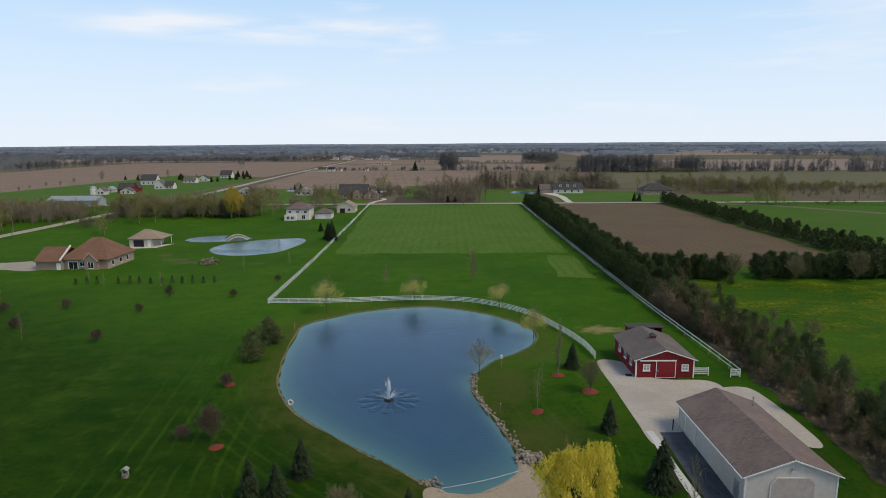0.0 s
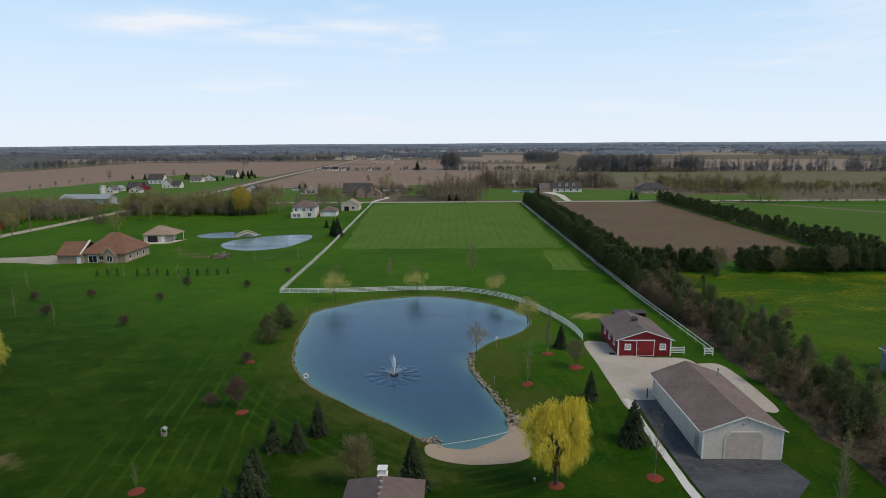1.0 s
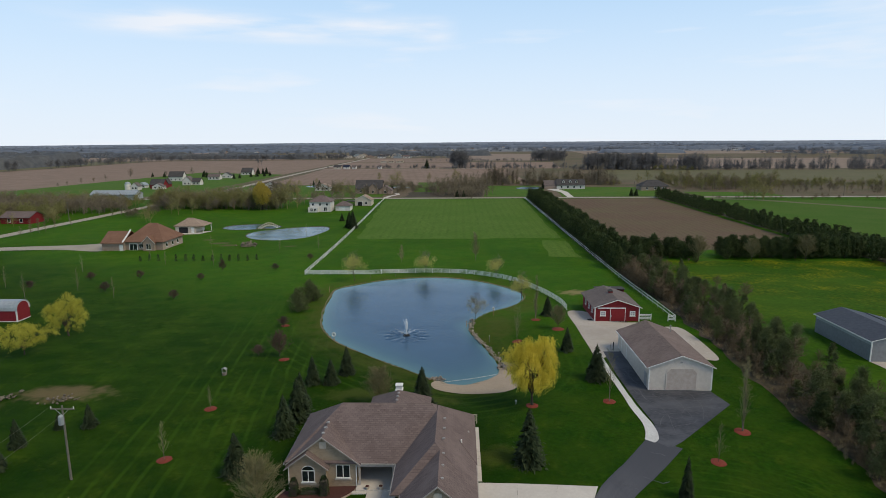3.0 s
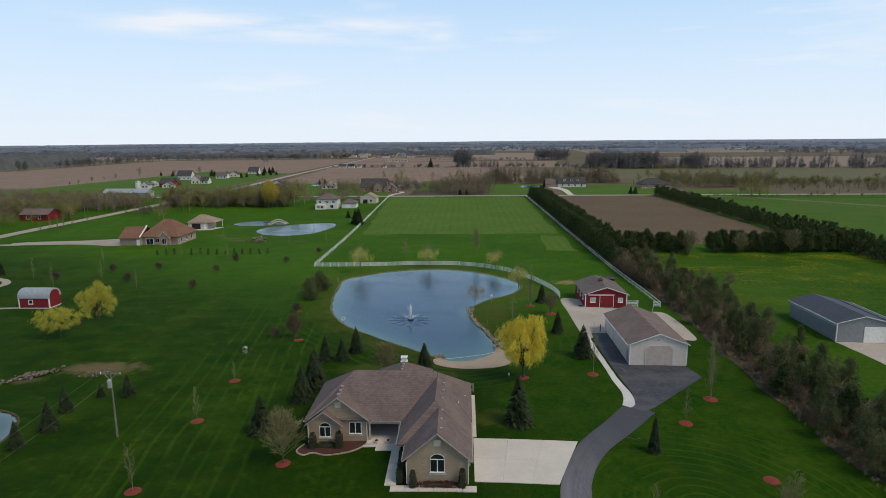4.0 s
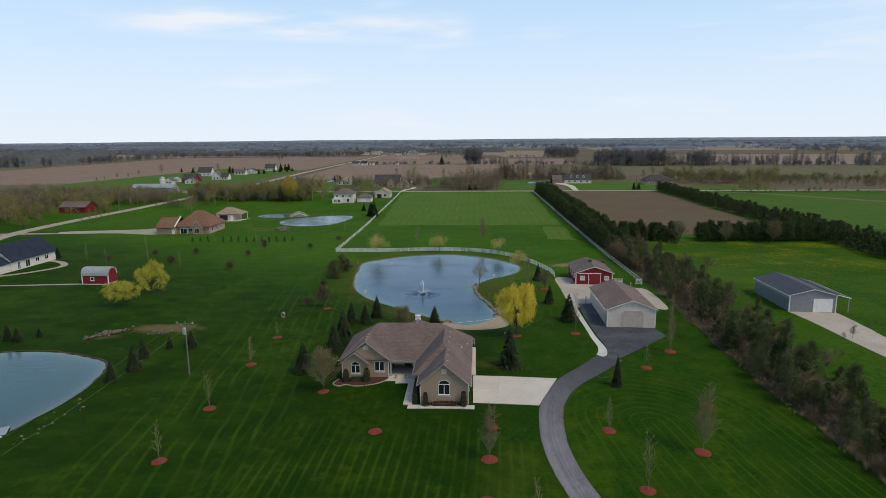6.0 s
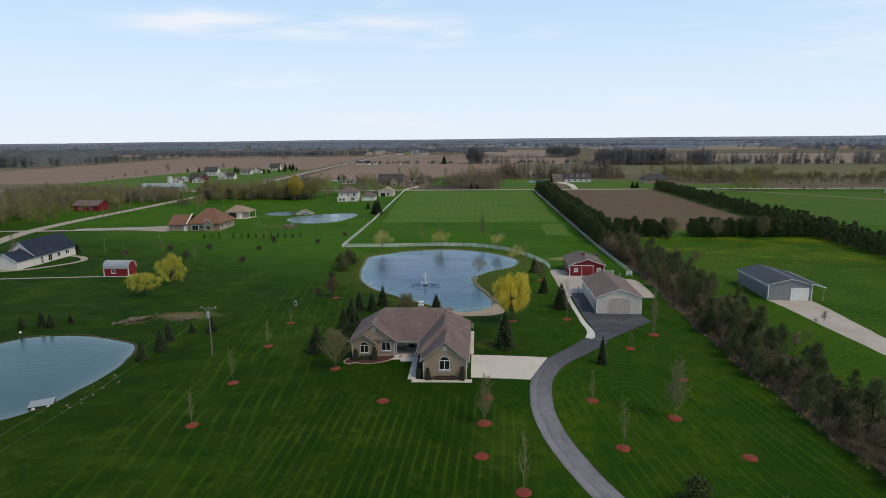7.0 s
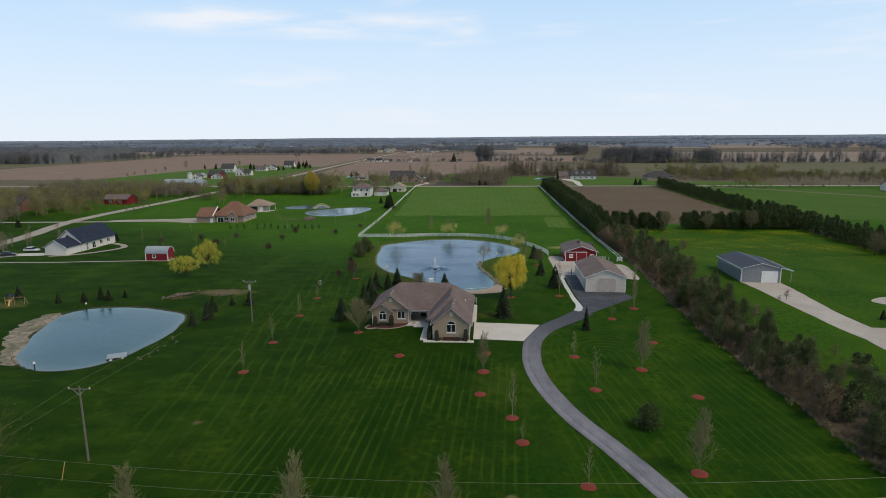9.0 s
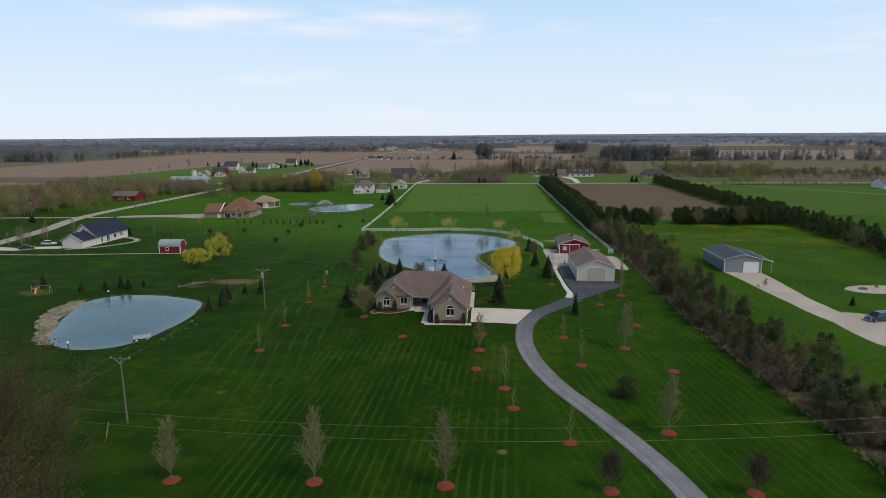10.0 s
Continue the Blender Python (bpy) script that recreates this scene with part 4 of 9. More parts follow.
# ponds
POND_MATS = [WATER, WATER_W, WATER_W, WATER_W]
POND_LABELS = ["large blue pond with a fountain and sandy beach", "teal pond with a muddy beach and small dock", "pale blue pond crossed by a wooden arch bridge", "small pale pond beside the wooden bridge"]
CENTRES = [(-9.2, 94.6), (-70, 22), (-70, 215), (-91, 234)]
for (outline, level, _), m, label, c in zip(PONDS, POND_MATS, POND_LABELS, CENTRES):
    rings = (0.0, 0.3, 0.55, 0.72, 0.84, 0.91, 0.96, 1.0)
    b = island(outline, 0.0, rings, flat=level, centre=c)
    me = mesh_of("pond", b, m, True)
    k = len(outline)
    att = me.attributes.new("shallows", "FLOAT", "POINT")
    vals = [0.0] * len(me.vertices)
    for ri, r in enumerate(rings[1:]):
        for i in range(k):
            vals[1 + ri * k + i] = {0.55: 0.03, 0.72: 0.10, 0.84: 0.24, 0.91: 0.46, 0.96: 0.72, 1.0: 1.0}.get(r, 0.0)
    att.data.foreach_set("value", vals)
    structure("pond", me, m, label, "pond", kind="structure")
    # worn earth rim
    rim = Buf()
    pts, faces = [], []
    for i, p in enumerate(outline):
        a, q = Vector(outline[i - 1]), Vector(outline[(i + 1) % k])
        d = (q - a).normalized()
        s = Vector((-d.y, d.x))
        if outline_distance(outline, np.array([p[0] + s.x]), np.array([p[1] + s.y]))[0] < 0:
            s = -s
        wid = 0.12 + 0.3 * noise.noise((p[0] * 0.3, p[1] * 0.3, 1))
        for off, h in ((-0.4, -0.2), (-0.05, 0.03), (0.15, 0.15), (wid + 0.2, 0.135)):
            pts.append((p[0] + s.x * off, p[1] + s.y * off, level + h))
    for i in range(k):
        for j in range(3):
            a, b2 = i * 4 + j, ((i + 1) % k) * 4 + j
            faces.append((a, b2, b2 + 1, a + 1))
    rim.add(pts, faces)
    structure("pond_bank", rim, SHORE if m is WATER else BRUSHLAND, "narrow bank of bare earth round a pond", "bank", True)

L1 = PONDS[0][1]
structure("beach", island(closed_curve([(8.4, 62.9), (9.9, 60.4), (10.6, 57), (10.2, 54.2), (8, 52.4), (3.8, 52.1), (0.6, 52.7), (-2.2, 54.3), (-2.6, 56.8), (-0.8, 57.5), (3.8, 57.4), (7.3, 60.6)]), 0.06), SAND, "curved beach of damp tan sand at the pond", "beach")
MUD_LINE = closed_curve([(-73.0, 5.6), (-77.4, 7.0), (-80.6, 12.5), (-84.6, 17.5), (-87.8, 23), (-89.2, 28.6), (-88, 33.5), (-85.2, 34.2), (-84.4, 29), (-82.8, 23.2), (-79.4, 15.6), (-76.2, 9.2)])
MUD_LINE = [(x + 1.7 * noise.noise((x * 0.5, y * 0.5, 4)) + 0.6 * noise.noise((x * 1.9, y * 1.9, 3)), y + 1.7 * noise.noise((x * 0.5, y * 0.5, 8))) for x, y in MUD_LINE]
structure("mud_beach", island(MUD_LINE, 0.05), MUD, "uneven muddy tan beach of the western pond", "beach")

# roads and pads
structure("road_north", ribbon([(x, 357 + 2.0 * math.sin(x / 160)) for x in range(-700, 1300, 12)], 6.5, 0.12, 0.3), ROAD, "pale gravel country road behind the fields", "road")
structure("road_west", ribbon(open_curve([(-140, -200), (-158, 20), (-170, 120), (-184, 180), (-181, 270), (-177, 360), (-178, 460), (-184, 640), (-188, 900), (-190, 1150), (-195, 1600)], 12), 6.0, 0.10, 0.3), ROAD, "straight pale country road with grass verges", "road")
structure("road_far", ribbon([(x, 765 + x * 0.01) for x in range(-190, 60, 20)], 5.0, 0.14), ROAD, "thin pale road across brown fields", "road")
structure("side_road", ribbon(open_curve([(-420, 150), (-260, 163), (-178, 172), (-134, 180)], 8), 3.0, 0.13, 0.2), ROAD, "pale side drive to a tan brick house", "road")
DRIVE = open_curve([(26.4, 37.6), (22.3, 32.4), (17.6, 26.6), (14.6, 20), (13.6, 13), (13.75, 7), (15.0, 0.5), (17.8, -7.8), (21.4, -15.3), (24.4, -22.4), (26.6, -28.2), (28.3, -34.5), (31, -48), (32.4, -75), (32.6, -110), (32.6, -150)], 18)
me = mesh_of("driveway", ribbon(DRIVE, lambda t: 3.2 + 1.0 * max(0, 0.17 - t) / 0.17, 0.055, 0.05), ASPHALT_OLD)
acr = me.attributes.new("across", "FLOAT", "POINT")
acr.data.foreach_set("value", [(k % 5) / 4 for k in range(len(me.vertices))])
structure("driveway", me, ASPHALT_OLD, "worn grey asphalt driveway in a long curve", "driveway", kind="structure")
APRON = [(25.8, 66.6), (28.7, 66.6), (28.7, 60), (28.75, 52), (33, 51.9), (37.5, 51.8), (38.6, 47.7), (33.4, 42.6), (28.6, 37.9), (26.6, 36.3), (25.2, 38), (26.7, 40.2), (26.0, 48), (25.6, 57)]
structure("asphalt_apron", island(APRON, 0.066, centre=(28.0, 46.5)), ASPHALT, "dark asphalt apron with pale sealed cracks", "driveway")
structure("white_stone_strip", ribbon(open_curve([(24.7, 67), (24.7, 60), (25.0, 52), (25.3, 46), (25.7, 41.5), (25.3, 39.0), (24.6, 37.9)], 8), lambda t: 0.9 + 0.9 * max(0, t - 0.45) * 2 - 5.0 * max(0, t - 0.85), 0.075, 0.1), PALE, "strip of pale crushed stone beside the asphalt", "path")
structure("gravel_yard", island(closed_curve([(24.2, 91), (28.2, 90.5), (31, 83.5), (38.5, 82.5), (39.5, 78), (37.5, 70), (29, 67), (24.4, 63.5), (23.9, 70), (23.9, 80)], 5), 0.05, centre=(29, 76)), GRAVEL, "pale gravel yard before the red barn", "gravel")
structure("gravel_tongue", island(closed_curve([(36, 78.5), (39.5, 80), (43, 80), (44, 76), (44.2, 68), (43.8, 63.6), (41.8, 63.3), (38.5, 66), (36.5, 72)], 5), 0.058, centre=(40.5, 73)), GRAVEL, "tongue of pale gravel beside the shed", "gravel")
structure("drive_east", ribbon(open_curve([(73.5, 65), (74.2, 58), (74.8, 48), (75.5, 40), (76.8, 31), (79, 24), (81, 16), (84, 6), (86, -10), (86, -60)], 9), lambda t: 10.0 - 3.5 * min(1, t * 3) + 6 * max(0, t - 0.45), 0.06, 0.15), GRAVEL, "wide pale gravel drive to the grey pole building", "driveway")
structure("drive_court", island(closed_curve([(76, 30), (82, 32), (90, 28.5), (110, 29), (110, 10), (90, 6), (78, 10), (75, 20)], 5), 0.064, centre=(86, 19)), GRAVEL, "pale gravel turning court with a parked car", "driveway")
structure("fire_pit_pad", island(closed_curve([(91, 50.4), (94, 53.6), (99, 55), (106, 54.6), (106, 49), (99, 47.6), (94, 47.6)], 5), 0.06), GRAVEL, "oval pale gravel pad on the lawn", "gravel")
structure("drive_west", ribbon(open_curve([(-165, 96), (-152, 94), (-146, 97), (-138, 98.5)], 8), 5.0, 0.055), CONCRETE, "pale concrete drive to the white house", "driveway")
structure("path_west", ribbon(open_curve([(-170, 86), (-150, 85), (-131, 85.4), (-115, 87.5), (-97, 89.5)], 8), 1.2, 0.06), ROAD, "long pale concrete path to a red shed", "path")
structure("patio_west", ribbon(open_curve([(-135, 95), (-128, 98.5), (-122, 106), (-120.4, 112), (-124, 117), (-130, 120)], 8), 2.0, 0.06), ROAD, "curved pale concrete patio round the white house", "patio")
structure("pad_brick_house", island(closed_curve([(-165, 175), (-140, 176), (-126, 173.5), (-124, 182), (-132, 190), (-142, 186), (-165, 180)], 5), 0.07, centre=(-133, 181)), ROAD, "pale gravel forecourt of a tan brick house", "driveway")
structure("pad_far_garage", patch([(-121, 211), (-107, 213), (-104, 222), (-118, 216)], 0.07, 3), CONCRETE, "pale concrete pad before a tan garage", "driveway")
structure("drive_dormer_house", ribbon(open_curve([(74.5, 361), (75.5, 380), (76.5, 400), (74, 415), (72, 428)], 6), lambda t: 4 + 6 * t * t, 0.12), CONCRETE, "pale drive to a roadside house", "driveway")
structure("drive_north_house", ribbon(open_curve([(-47, 360), (-45, 372), (-41, 384), (-43, 392)], 6), 3.0, 0.12), CONCRETE, "pale curved drive among bare trees", "driveway")
for oc in ([(46, 428), (58, 424), (72, 428), (70, 440), (58, 449), (48, 441)], [(-54, 440), (-46, 438), (-38, 442), (-40, 452), (-48, 455), (-55, 450)], [(-124, 455), (-112, 452), (-106, 458), (-110, 470), (-120, 472)]):
    o2 = closed_curve(oc, 4)
    me = mesh_of("pond", island(o2, 0.14), WATER_W)
    structure("pond", me, WATER_W, "small pale pond beside a roadside house", "pond")

# litter under the windbreaks, and the horizon
structure("leaf_litter", ribbon(open_curve([(51, 150), (51.5, 110), (51, 85), (51, 60), (52, 30), (54, 5), (56, -20), (58, -45), (59, -58)], 10), lambda t: 10.5, 0.045, 1.6), BRUSHLAND, "brown strip of leaf litter under pines", "ground")
structure("litter_north", ribbon([(50.0, y) for y in range(150, 352, 6)], 11, 0.045, 1.0), BRUSHLAND, "brown needle litter under a pine windbreak", "ground")
structure("litter_far", ribbon([(132.4, y) for y in range(55, 362, 6)], 6, 0.05, 1.0), BRUSHLAND, "brown needle litter under a far windbreak", "ground")
# backdrop ridge; its blue-grey haze sits in the material colour
structure("horizon_ridge", ribbon([(0, 0), (1, 0)], 1, -50), RIDGE_HAZE, "low wooded ridge on the horizon, tinted blue-grey with haze", "backdrop", kind="structure")
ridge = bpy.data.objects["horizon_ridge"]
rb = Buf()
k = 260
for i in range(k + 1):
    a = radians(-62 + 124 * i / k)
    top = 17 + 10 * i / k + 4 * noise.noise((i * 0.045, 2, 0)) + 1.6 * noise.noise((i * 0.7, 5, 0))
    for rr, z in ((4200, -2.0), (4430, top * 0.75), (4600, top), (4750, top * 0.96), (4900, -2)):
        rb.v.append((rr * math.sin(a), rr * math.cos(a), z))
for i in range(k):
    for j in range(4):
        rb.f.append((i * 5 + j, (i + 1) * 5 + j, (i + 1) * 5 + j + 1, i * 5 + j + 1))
ridge.data = mesh_of("horizon_ridge", rb, RIDGE_HAZE, True)

# building tools ---------------------------------------------------------


def gable_y(x0, x1, y0, y1, ze, zr, over=0.45, th=0.14, ends=0.35):
    """Gable roof slab with its ridge along y."""
    xm = (x0 + x1) / 2
    s = (zr - ze) / (xm - x0)
    lo = ze - s * over
    return Buf().prism_y([(x0 - over, lo), (xm, zr), (x1 + over, lo), (x1 + over, lo + th), (xm, zr + th * 1.2), (x0 - over, lo + th)], y0 - ends, y1 + ends)


def gable_x(x0, x1, y0, y1, ze, zr, over=0.45, th=0.14, ends=0.35):
    ym = (y0 + y1) / 2
    s = (zr - ze) / (ym - y0)
    lo = ze - s * over
    return Buf().prism_x([(y0 - over, lo), (ym, zr), (y1 + over, lo), (y1 + over, lo + th), (ym, zr + th * 1.2), (y0 - over, lo + th)], x0 - ends, x1 + ends)


def hip(x0, x1, y0, y1, ze, zr, inset_a, inset_b, over=0.45, th=0.14, axis="x"):
    """Hip roof; the ridge runs along the axis, inset at both ends."""
    x0, x1, y0, y1 = x0 - over, x1 + over, y0 - over, y1 + over
    ze = ze - 0.2
    b = Buf()
    if axis == "x":
        ym = (y0 + y1) / 2
        top = [(x0 + inset_a, ym, zr), (x1 - inset_b, ym, zr)]
        low = [(x0, y0, ze), (x1, y0, ze), (x1, y1, ze), (x0, y1, ze)]
        faces = [(4, 5, 9, 8), (5, 6, 9), (6, 7, 8, 9), (7, 4, 8)]
    else:
        xm = (x0 + x1) / 2
        top = [(xm, y0 + inset_a, zr), (xm, y1 - inset_b, zr)]
        low = [(x0, y0, ze), (x1, y0, ze), (x1, y1, ze), (x0, y1, ze)]
        faces = [(4, 5, 8), (5, 6, 9, 8), (6, 7, 9), (7, 4, 8, 9)]
    up = [(x, y, z + th) for x, y, z in low]
    b.add(low + up + top, faces + [(3, 2, 1, 0), (0, 1, 5, 4), (1, 2, 6, 5), (2, 3, 7, 6), (3, 0, 4, 7)])
    return b


def block(x0, x1, y0, y1, ze, zr=None, axis="y", sink=0.7):
    """Closed walls of a house block, with gable ends when a ridge height is given."""
    b = Buf()
    if zr is None:
        return b.box(x0, x1, y0, y1, -sink, ze)
    if axis == "y":
        return b.prism_y([(x0, -sink), (x1, -sink), (x1, ze), ((x0 + x1) / 2, zr), (x0, ze)], y0, y1)
    return b.prism_x([(y0, -sink), (y1, -sink), (y1, ze), ((y0 + y1) / 2, zr), (y0, ze)], x0, x1)


def rake_y(x0, x1, y, ze, zr, over=0.45, th=0.14, w=0.22):
    """White boards that edge a gable facing -y."""
    xm = (x0 + x1) / 2
    s = (zr - ze) / (xm - x0)
    lo = ze - s * over
    b = Buf()
    for sx in (-1, 1):
        xe = x0 - over - 0.02 if sx < 0 else x1 + over + 0.02
        pts = [(xe, lo + 0.01), (xe, lo + th + 0.01), (xm, zr + th * 1.2 + 0.01), (xm, zr + 0.01)]
        b.prism_y(pts if sx > 0 else pts[::-1], y - 0.045, y)
    return b


FACING = {"S": 0, "E": 90, "N": 180, "W": -90}


def window_part(parent, x, y, z, w, h, facing="S", panes=2, arch=False, frame_mat=None, rows=1, trim=0.09, glass=None):
    """Window standing proud of a wall: frame with glazing bars, panes and a sill."""
    fm = frame_mat or WHITE
    f = Buf()
    d = 0.06
    f.box(-w / 2 - trim, -w / 2, -d, 0.02, -trim, h)
    f.box(w / 2, w / 2 + trim, -d, 0.02, -trim, h)
    f.box(-w / 2, w / 2, -d, 0.02, -trim, 0)
    if arch:
        r = w / 2
        for i in range(10):
            a0, a1 = math.pi * i / 10, math.pi * (i + 1) / 10
            pts = [(r * math.cos(a0), h + r * 0.8 * math.sin(a0)), ((r + trim) * math.cos(a0), h + (r * 0.8 + trim) * math.sin(a0)), ((r + trim) * math.cos(a1), h + (r * 0.8 + trim) * math.sin(a1)), (r * math.cos(a1), h + r * 0.8 * math.sin(a1))]
            f.prism_y(pts, -d, 0.02)
        f.box(-w / 2, w / 2, -d, 0.02, h - 0.05, h + 0.05)
    else:
        f.box(-w / 2 - trim, w / 2 + trim, -d, 0.02, h, h + trim)
    for i in range(1, panes):
        xx = -w / 2 + w * i / panes
        f.box(xx - 0.045, xx + 0.045, -d + 0.012, 0.0, 0, h)
    for j in range(1, rows):
        zz = h * j / rows
        f.box(-w / 2, w / 2, -d + 0.018, 0.0, zz - 0.03, zz + 0.03)
    m = pose(x, y, z, 0, 0, FACING[facing])
    win = part("window", f, fm, parent, m=m)
    for i in range(panes):
        a, b2 = -w / 2 + w * i / panes + 0.02, -w / 2 + w * (i + 1) / panes - 0.02
        part("pane", Buf().box(a, b2, -0.03, 0.01, 0.0, h - 0.02), glass or GLASS, win)
    if arch:
        r = w / 2
        pts = [(r * math.cos(math.pi * i / 10), h + 0.04 + (r * 0.8 - 0.04) * math.sin(math.pi * i / 10)) for i in range(11)]
        part("arch_pane", Buf().prism_y(pts, -0.03, 0.01), glass or GLASS, win)
    part("sill", Buf().box(-w / 2 - trim - 0.05, w / 2 + trim + 0.05, -0.12, 0.0, -trim - 0.07, -trim), fm, win)
    return win


def panel_door(parent, x, y, z, w, h, facing="S", mat=None, name="garage_door", rows=4, clipped=0.0, frame_mat=None, label=""):
    """Sectional door of horizontal panels inside a frame, with clipped upper corners if asked."""
    m = pose(x, y, z, 0, 0, FACING[facing])
    c = clipped
    f = Buf()
    out, inn = 0.14, 0.0
    outer = [(-w / 2 - out, 0), (-w / 2 - out, h - c), (-w / 2 - out + c, h + out), (w / 2 + out - c, h + out), (w / 2 + out, h - c), (w / 2 + out, 0)]
    inner = [(-w / 2, 0), (-w / 2, h - c), (-w / 2 + c, h), (w / 2 - c, h), (w / 2, h - c), (w / 2, 0)]
    for i in range(5):
        f.prism_y([outer[i], outer[i + 1], inner[i + 1], inner[i]][::-1], -0.05, 0.02)
    door = part(name, f, frame_mat or WHITE, parent, label, m=m)
    ph = h / rows
    for j in range(rows):
        z0, z1 = j * ph + 0.003, (j + 1) * ph - 0.003
        if c and z1 > h - c:
            k0, k1 = max(0, z0 - (h - c)), z1 - (h - c)
            mid = max(z0, h - c)
            prof = [(-w / 2 + k0, z0), (w / 2 - k0, z0), (w / 2 - max(0, mid - (h - c)), mid), (w / 2 - k1, z1), (-w / 2 + k1, z1), (-w / 2 + max(0, mid - (h - c)), mid)]
            part("panel", Buf().prism_y(prof, -0.03, 0.01), mat or DOOR_BEIGE, door)
        else:
            part("panel", Buf().box(-w / 2, w / 2, -0.03, 0.01, z0, z1), mat or DOOR_BEIGE, door)
    return door


def ribs_front(x0, x1, y, z0, top, step=0.3):
    """Upright ribs of sheet siding on a wall facing -y; top gives the height at x."""
    b = Buf()
    k = int((x1 - x0) / step)
    for i in range(1, k):
        x = x0 + (x1 - x0) * i / k
        b.box(x - 0.02, x + 0.02, y - 0.014, y + 0.005, z0, top(x))
    return b


def ribs_side(x, y0, y1, z0, z1, side=-1, step=0.3):
    b = Buf()
    k = int((y1 - y0) / step)
    for i in range(1, k):
        y = y0 + (y1 - y0) * i / k
        b.box(min(x, x + 0.014 * side), max(x, x + 0.014 * side), y - 0.02, y + 0.02, z0, z1)
    return b


# the stone house --------------------------------------------------------
house = thing("house", 0, 0, ground_z(0, 24) - 0.05, 0, "buff stone ranch house with brown hipped roof and gables", "house")
part("wall", block(-16.2, 2.9, 31.6, 38.2, 2.75), STONE, house)
part("wall", block(-16.2, -9.2, 27.6, 31.7, 2.78, 5.4), STONE, house)
part("wall", block(-16.3, -12.35, 27.0, 28.2, 2.45, 3.85), STONE, house)
part("wall", block(-3.6, 2.9, 18.6, 26.0, 2.95, 5.6), STONE, house)
part("wall", block(-4.6, 2.9, 22.6, 33.0, 2.75), STONE, house)
part("wall", block(-9.2, -2.6, 38.1, 43.0, 2.7), STONE, house)
part("roof", hip(-16.3, 2.95, 27.9, 38.2, 2.8, 6.85, 5.3, 5.0, 0.5), ROOF_BROWN, house)
part("roof", gable_y(-16.2, -9.2, 27.6, 33.0, 2.78, 5.5, 0.45), ROOF_BROWN, house)
part("roof", gable_y(-16.3, -12.35, 27.0, 30.5, 2.45, 3.95, 0.35, 0.12), ROOF_BROWN, house)
part("roof", gable_y(-3.6, 2.9, 18.6, 28.5, 2.95, 5.7, 0.45), ROOF_BROWN, house)
part("roof", hip(-4.6, 2.9, 22.3, 37.4, 2.72, 6.4, 3.2, 4.2, 0.42, axis="y"), ROOF_BROWN, house)
part("roof", hip(-9.3, -2.5, 33.0, 43.2, 2.85, 5.25, 1.5, 3.4, 0.45, axis="y"), ROOF_BROWN, house)
part("rake_board", rake_y(-16.2, -9.2, 27.6 - 0.35, 2.78, 5.5, 0.45), FASCIA, house)
part("rake_board", rake_y(-16.3, -12.35, 27.0 - 0.35, 2.45, 3.95, 0.35, 0.12), FASCIA, house)
part("rake_board", rake_y(-3.6, 2.9, 18.6 - 0.35, 2.95, 5.7, 0.45), FASCIA, house)
part("gutter", Buf().box(-8.7, -5.05, 27.28, 27.39, 2.58, 2.7), FASCIA, house)
part("porch_beam", Buf().box(-9.15, -5.1, 27.42, 27.66, 2.28, 2.56), FASCIA, house)
for x in (-8.9, -5.35):
    part("porch_post", Buf().box(x - 0.1, x + 0.1, 27.43, 27.65, 0.16, 2.28), FASCIA, house)
part("gutter", Buf().box(3.36, 3.46, 18.6, 37.9, 2.48, 2.6), FASCIA, house)
part("gutter", Buf().box(-4.18, -4.08, 18.6, 21.9, 2.5, 2.62), FASCIA, house)
part("gutter", Buf().box(-5.14, -5.03, 22.0, 27.4, 2.46, 2.58), FASCIA, house)
part("gutter", Buf().box(-16.93, -16.82, 27.5, 38.5, 2.4, 2.52), WHITE, house)
for x, y in ((-3.62, 18.62), (2.92, 18.62), (-9.25, 27.62), (-16.25, 27.02)):
    part("downspout", Buf().box(x - 0.05, x + 0.05, y - 0.1, y + 0.02, 0, 2.4), WHITE, house)
part("chimney", Buf().box(-6.4, -5.55, 40.6, 41.4, 0, 5.0), STONE, house, "stone chimney with white metal cap")
part("chimney_cap", Buf().box(-6.46, -5.49, 40.54, 41.46, 5.0, 5.08).box(-6.36, -5.6, 40.65, 41.35, 5.08, 5.6).box(-6.45, -5.5, 40.55, 41.45, 5.6, 5.67), WHITE, house)
part("porch_floor", Buf().box(-9.2, -4.6, 26.6, 31.6, -0.3, 0.16), CONCRETE, house)
part("front_door", Buf().box(-7.2, -6.2, 31.5, 31.6, 0.16, 2.25), DARK, house, "dark front door in the shaded porch")
window_part(house, -8.3, 31.6, 0.75, 1.3, 1.4, "S", 2)
window_part(house, -5.35, 31.6, 0.75, 1.0, 1.4, "S", 2)
window_part(house, -14.2, 27.0, 0.85, 1.25, 1.2, "S", 2, True, trim=0.06)
window_part(house, -10.65, 27.6, 1.0, 1.35, 1.35, "S", 2, trim=0.06)
window_part(house, -0.35, 18.6, 1.4, 1.45, 1.4, "S", 2, True, trim=0.05)
window_part(house, -4.6, 26.0, 0.9, 1.2, 1.3, "W", 2)
window_part(house, -16.2, 34.0, 0.9, 1.4, 1.2, "W", 2)
for x, y, z, w in ((-14.2, 27.0, 0.85, 1.25), (-10.65, 27.6, 1.0, 1.35), (-0.35, 18.6, 1.4, 1.45)):
    part("stone_lintel", Buf().box(-w / 2 - 0.2, w / 2 + 0.2, -0.05, 0.01, -0.36, -0.15), PLASTER, house, "pale stone sill course", m=pose(x, y, z))
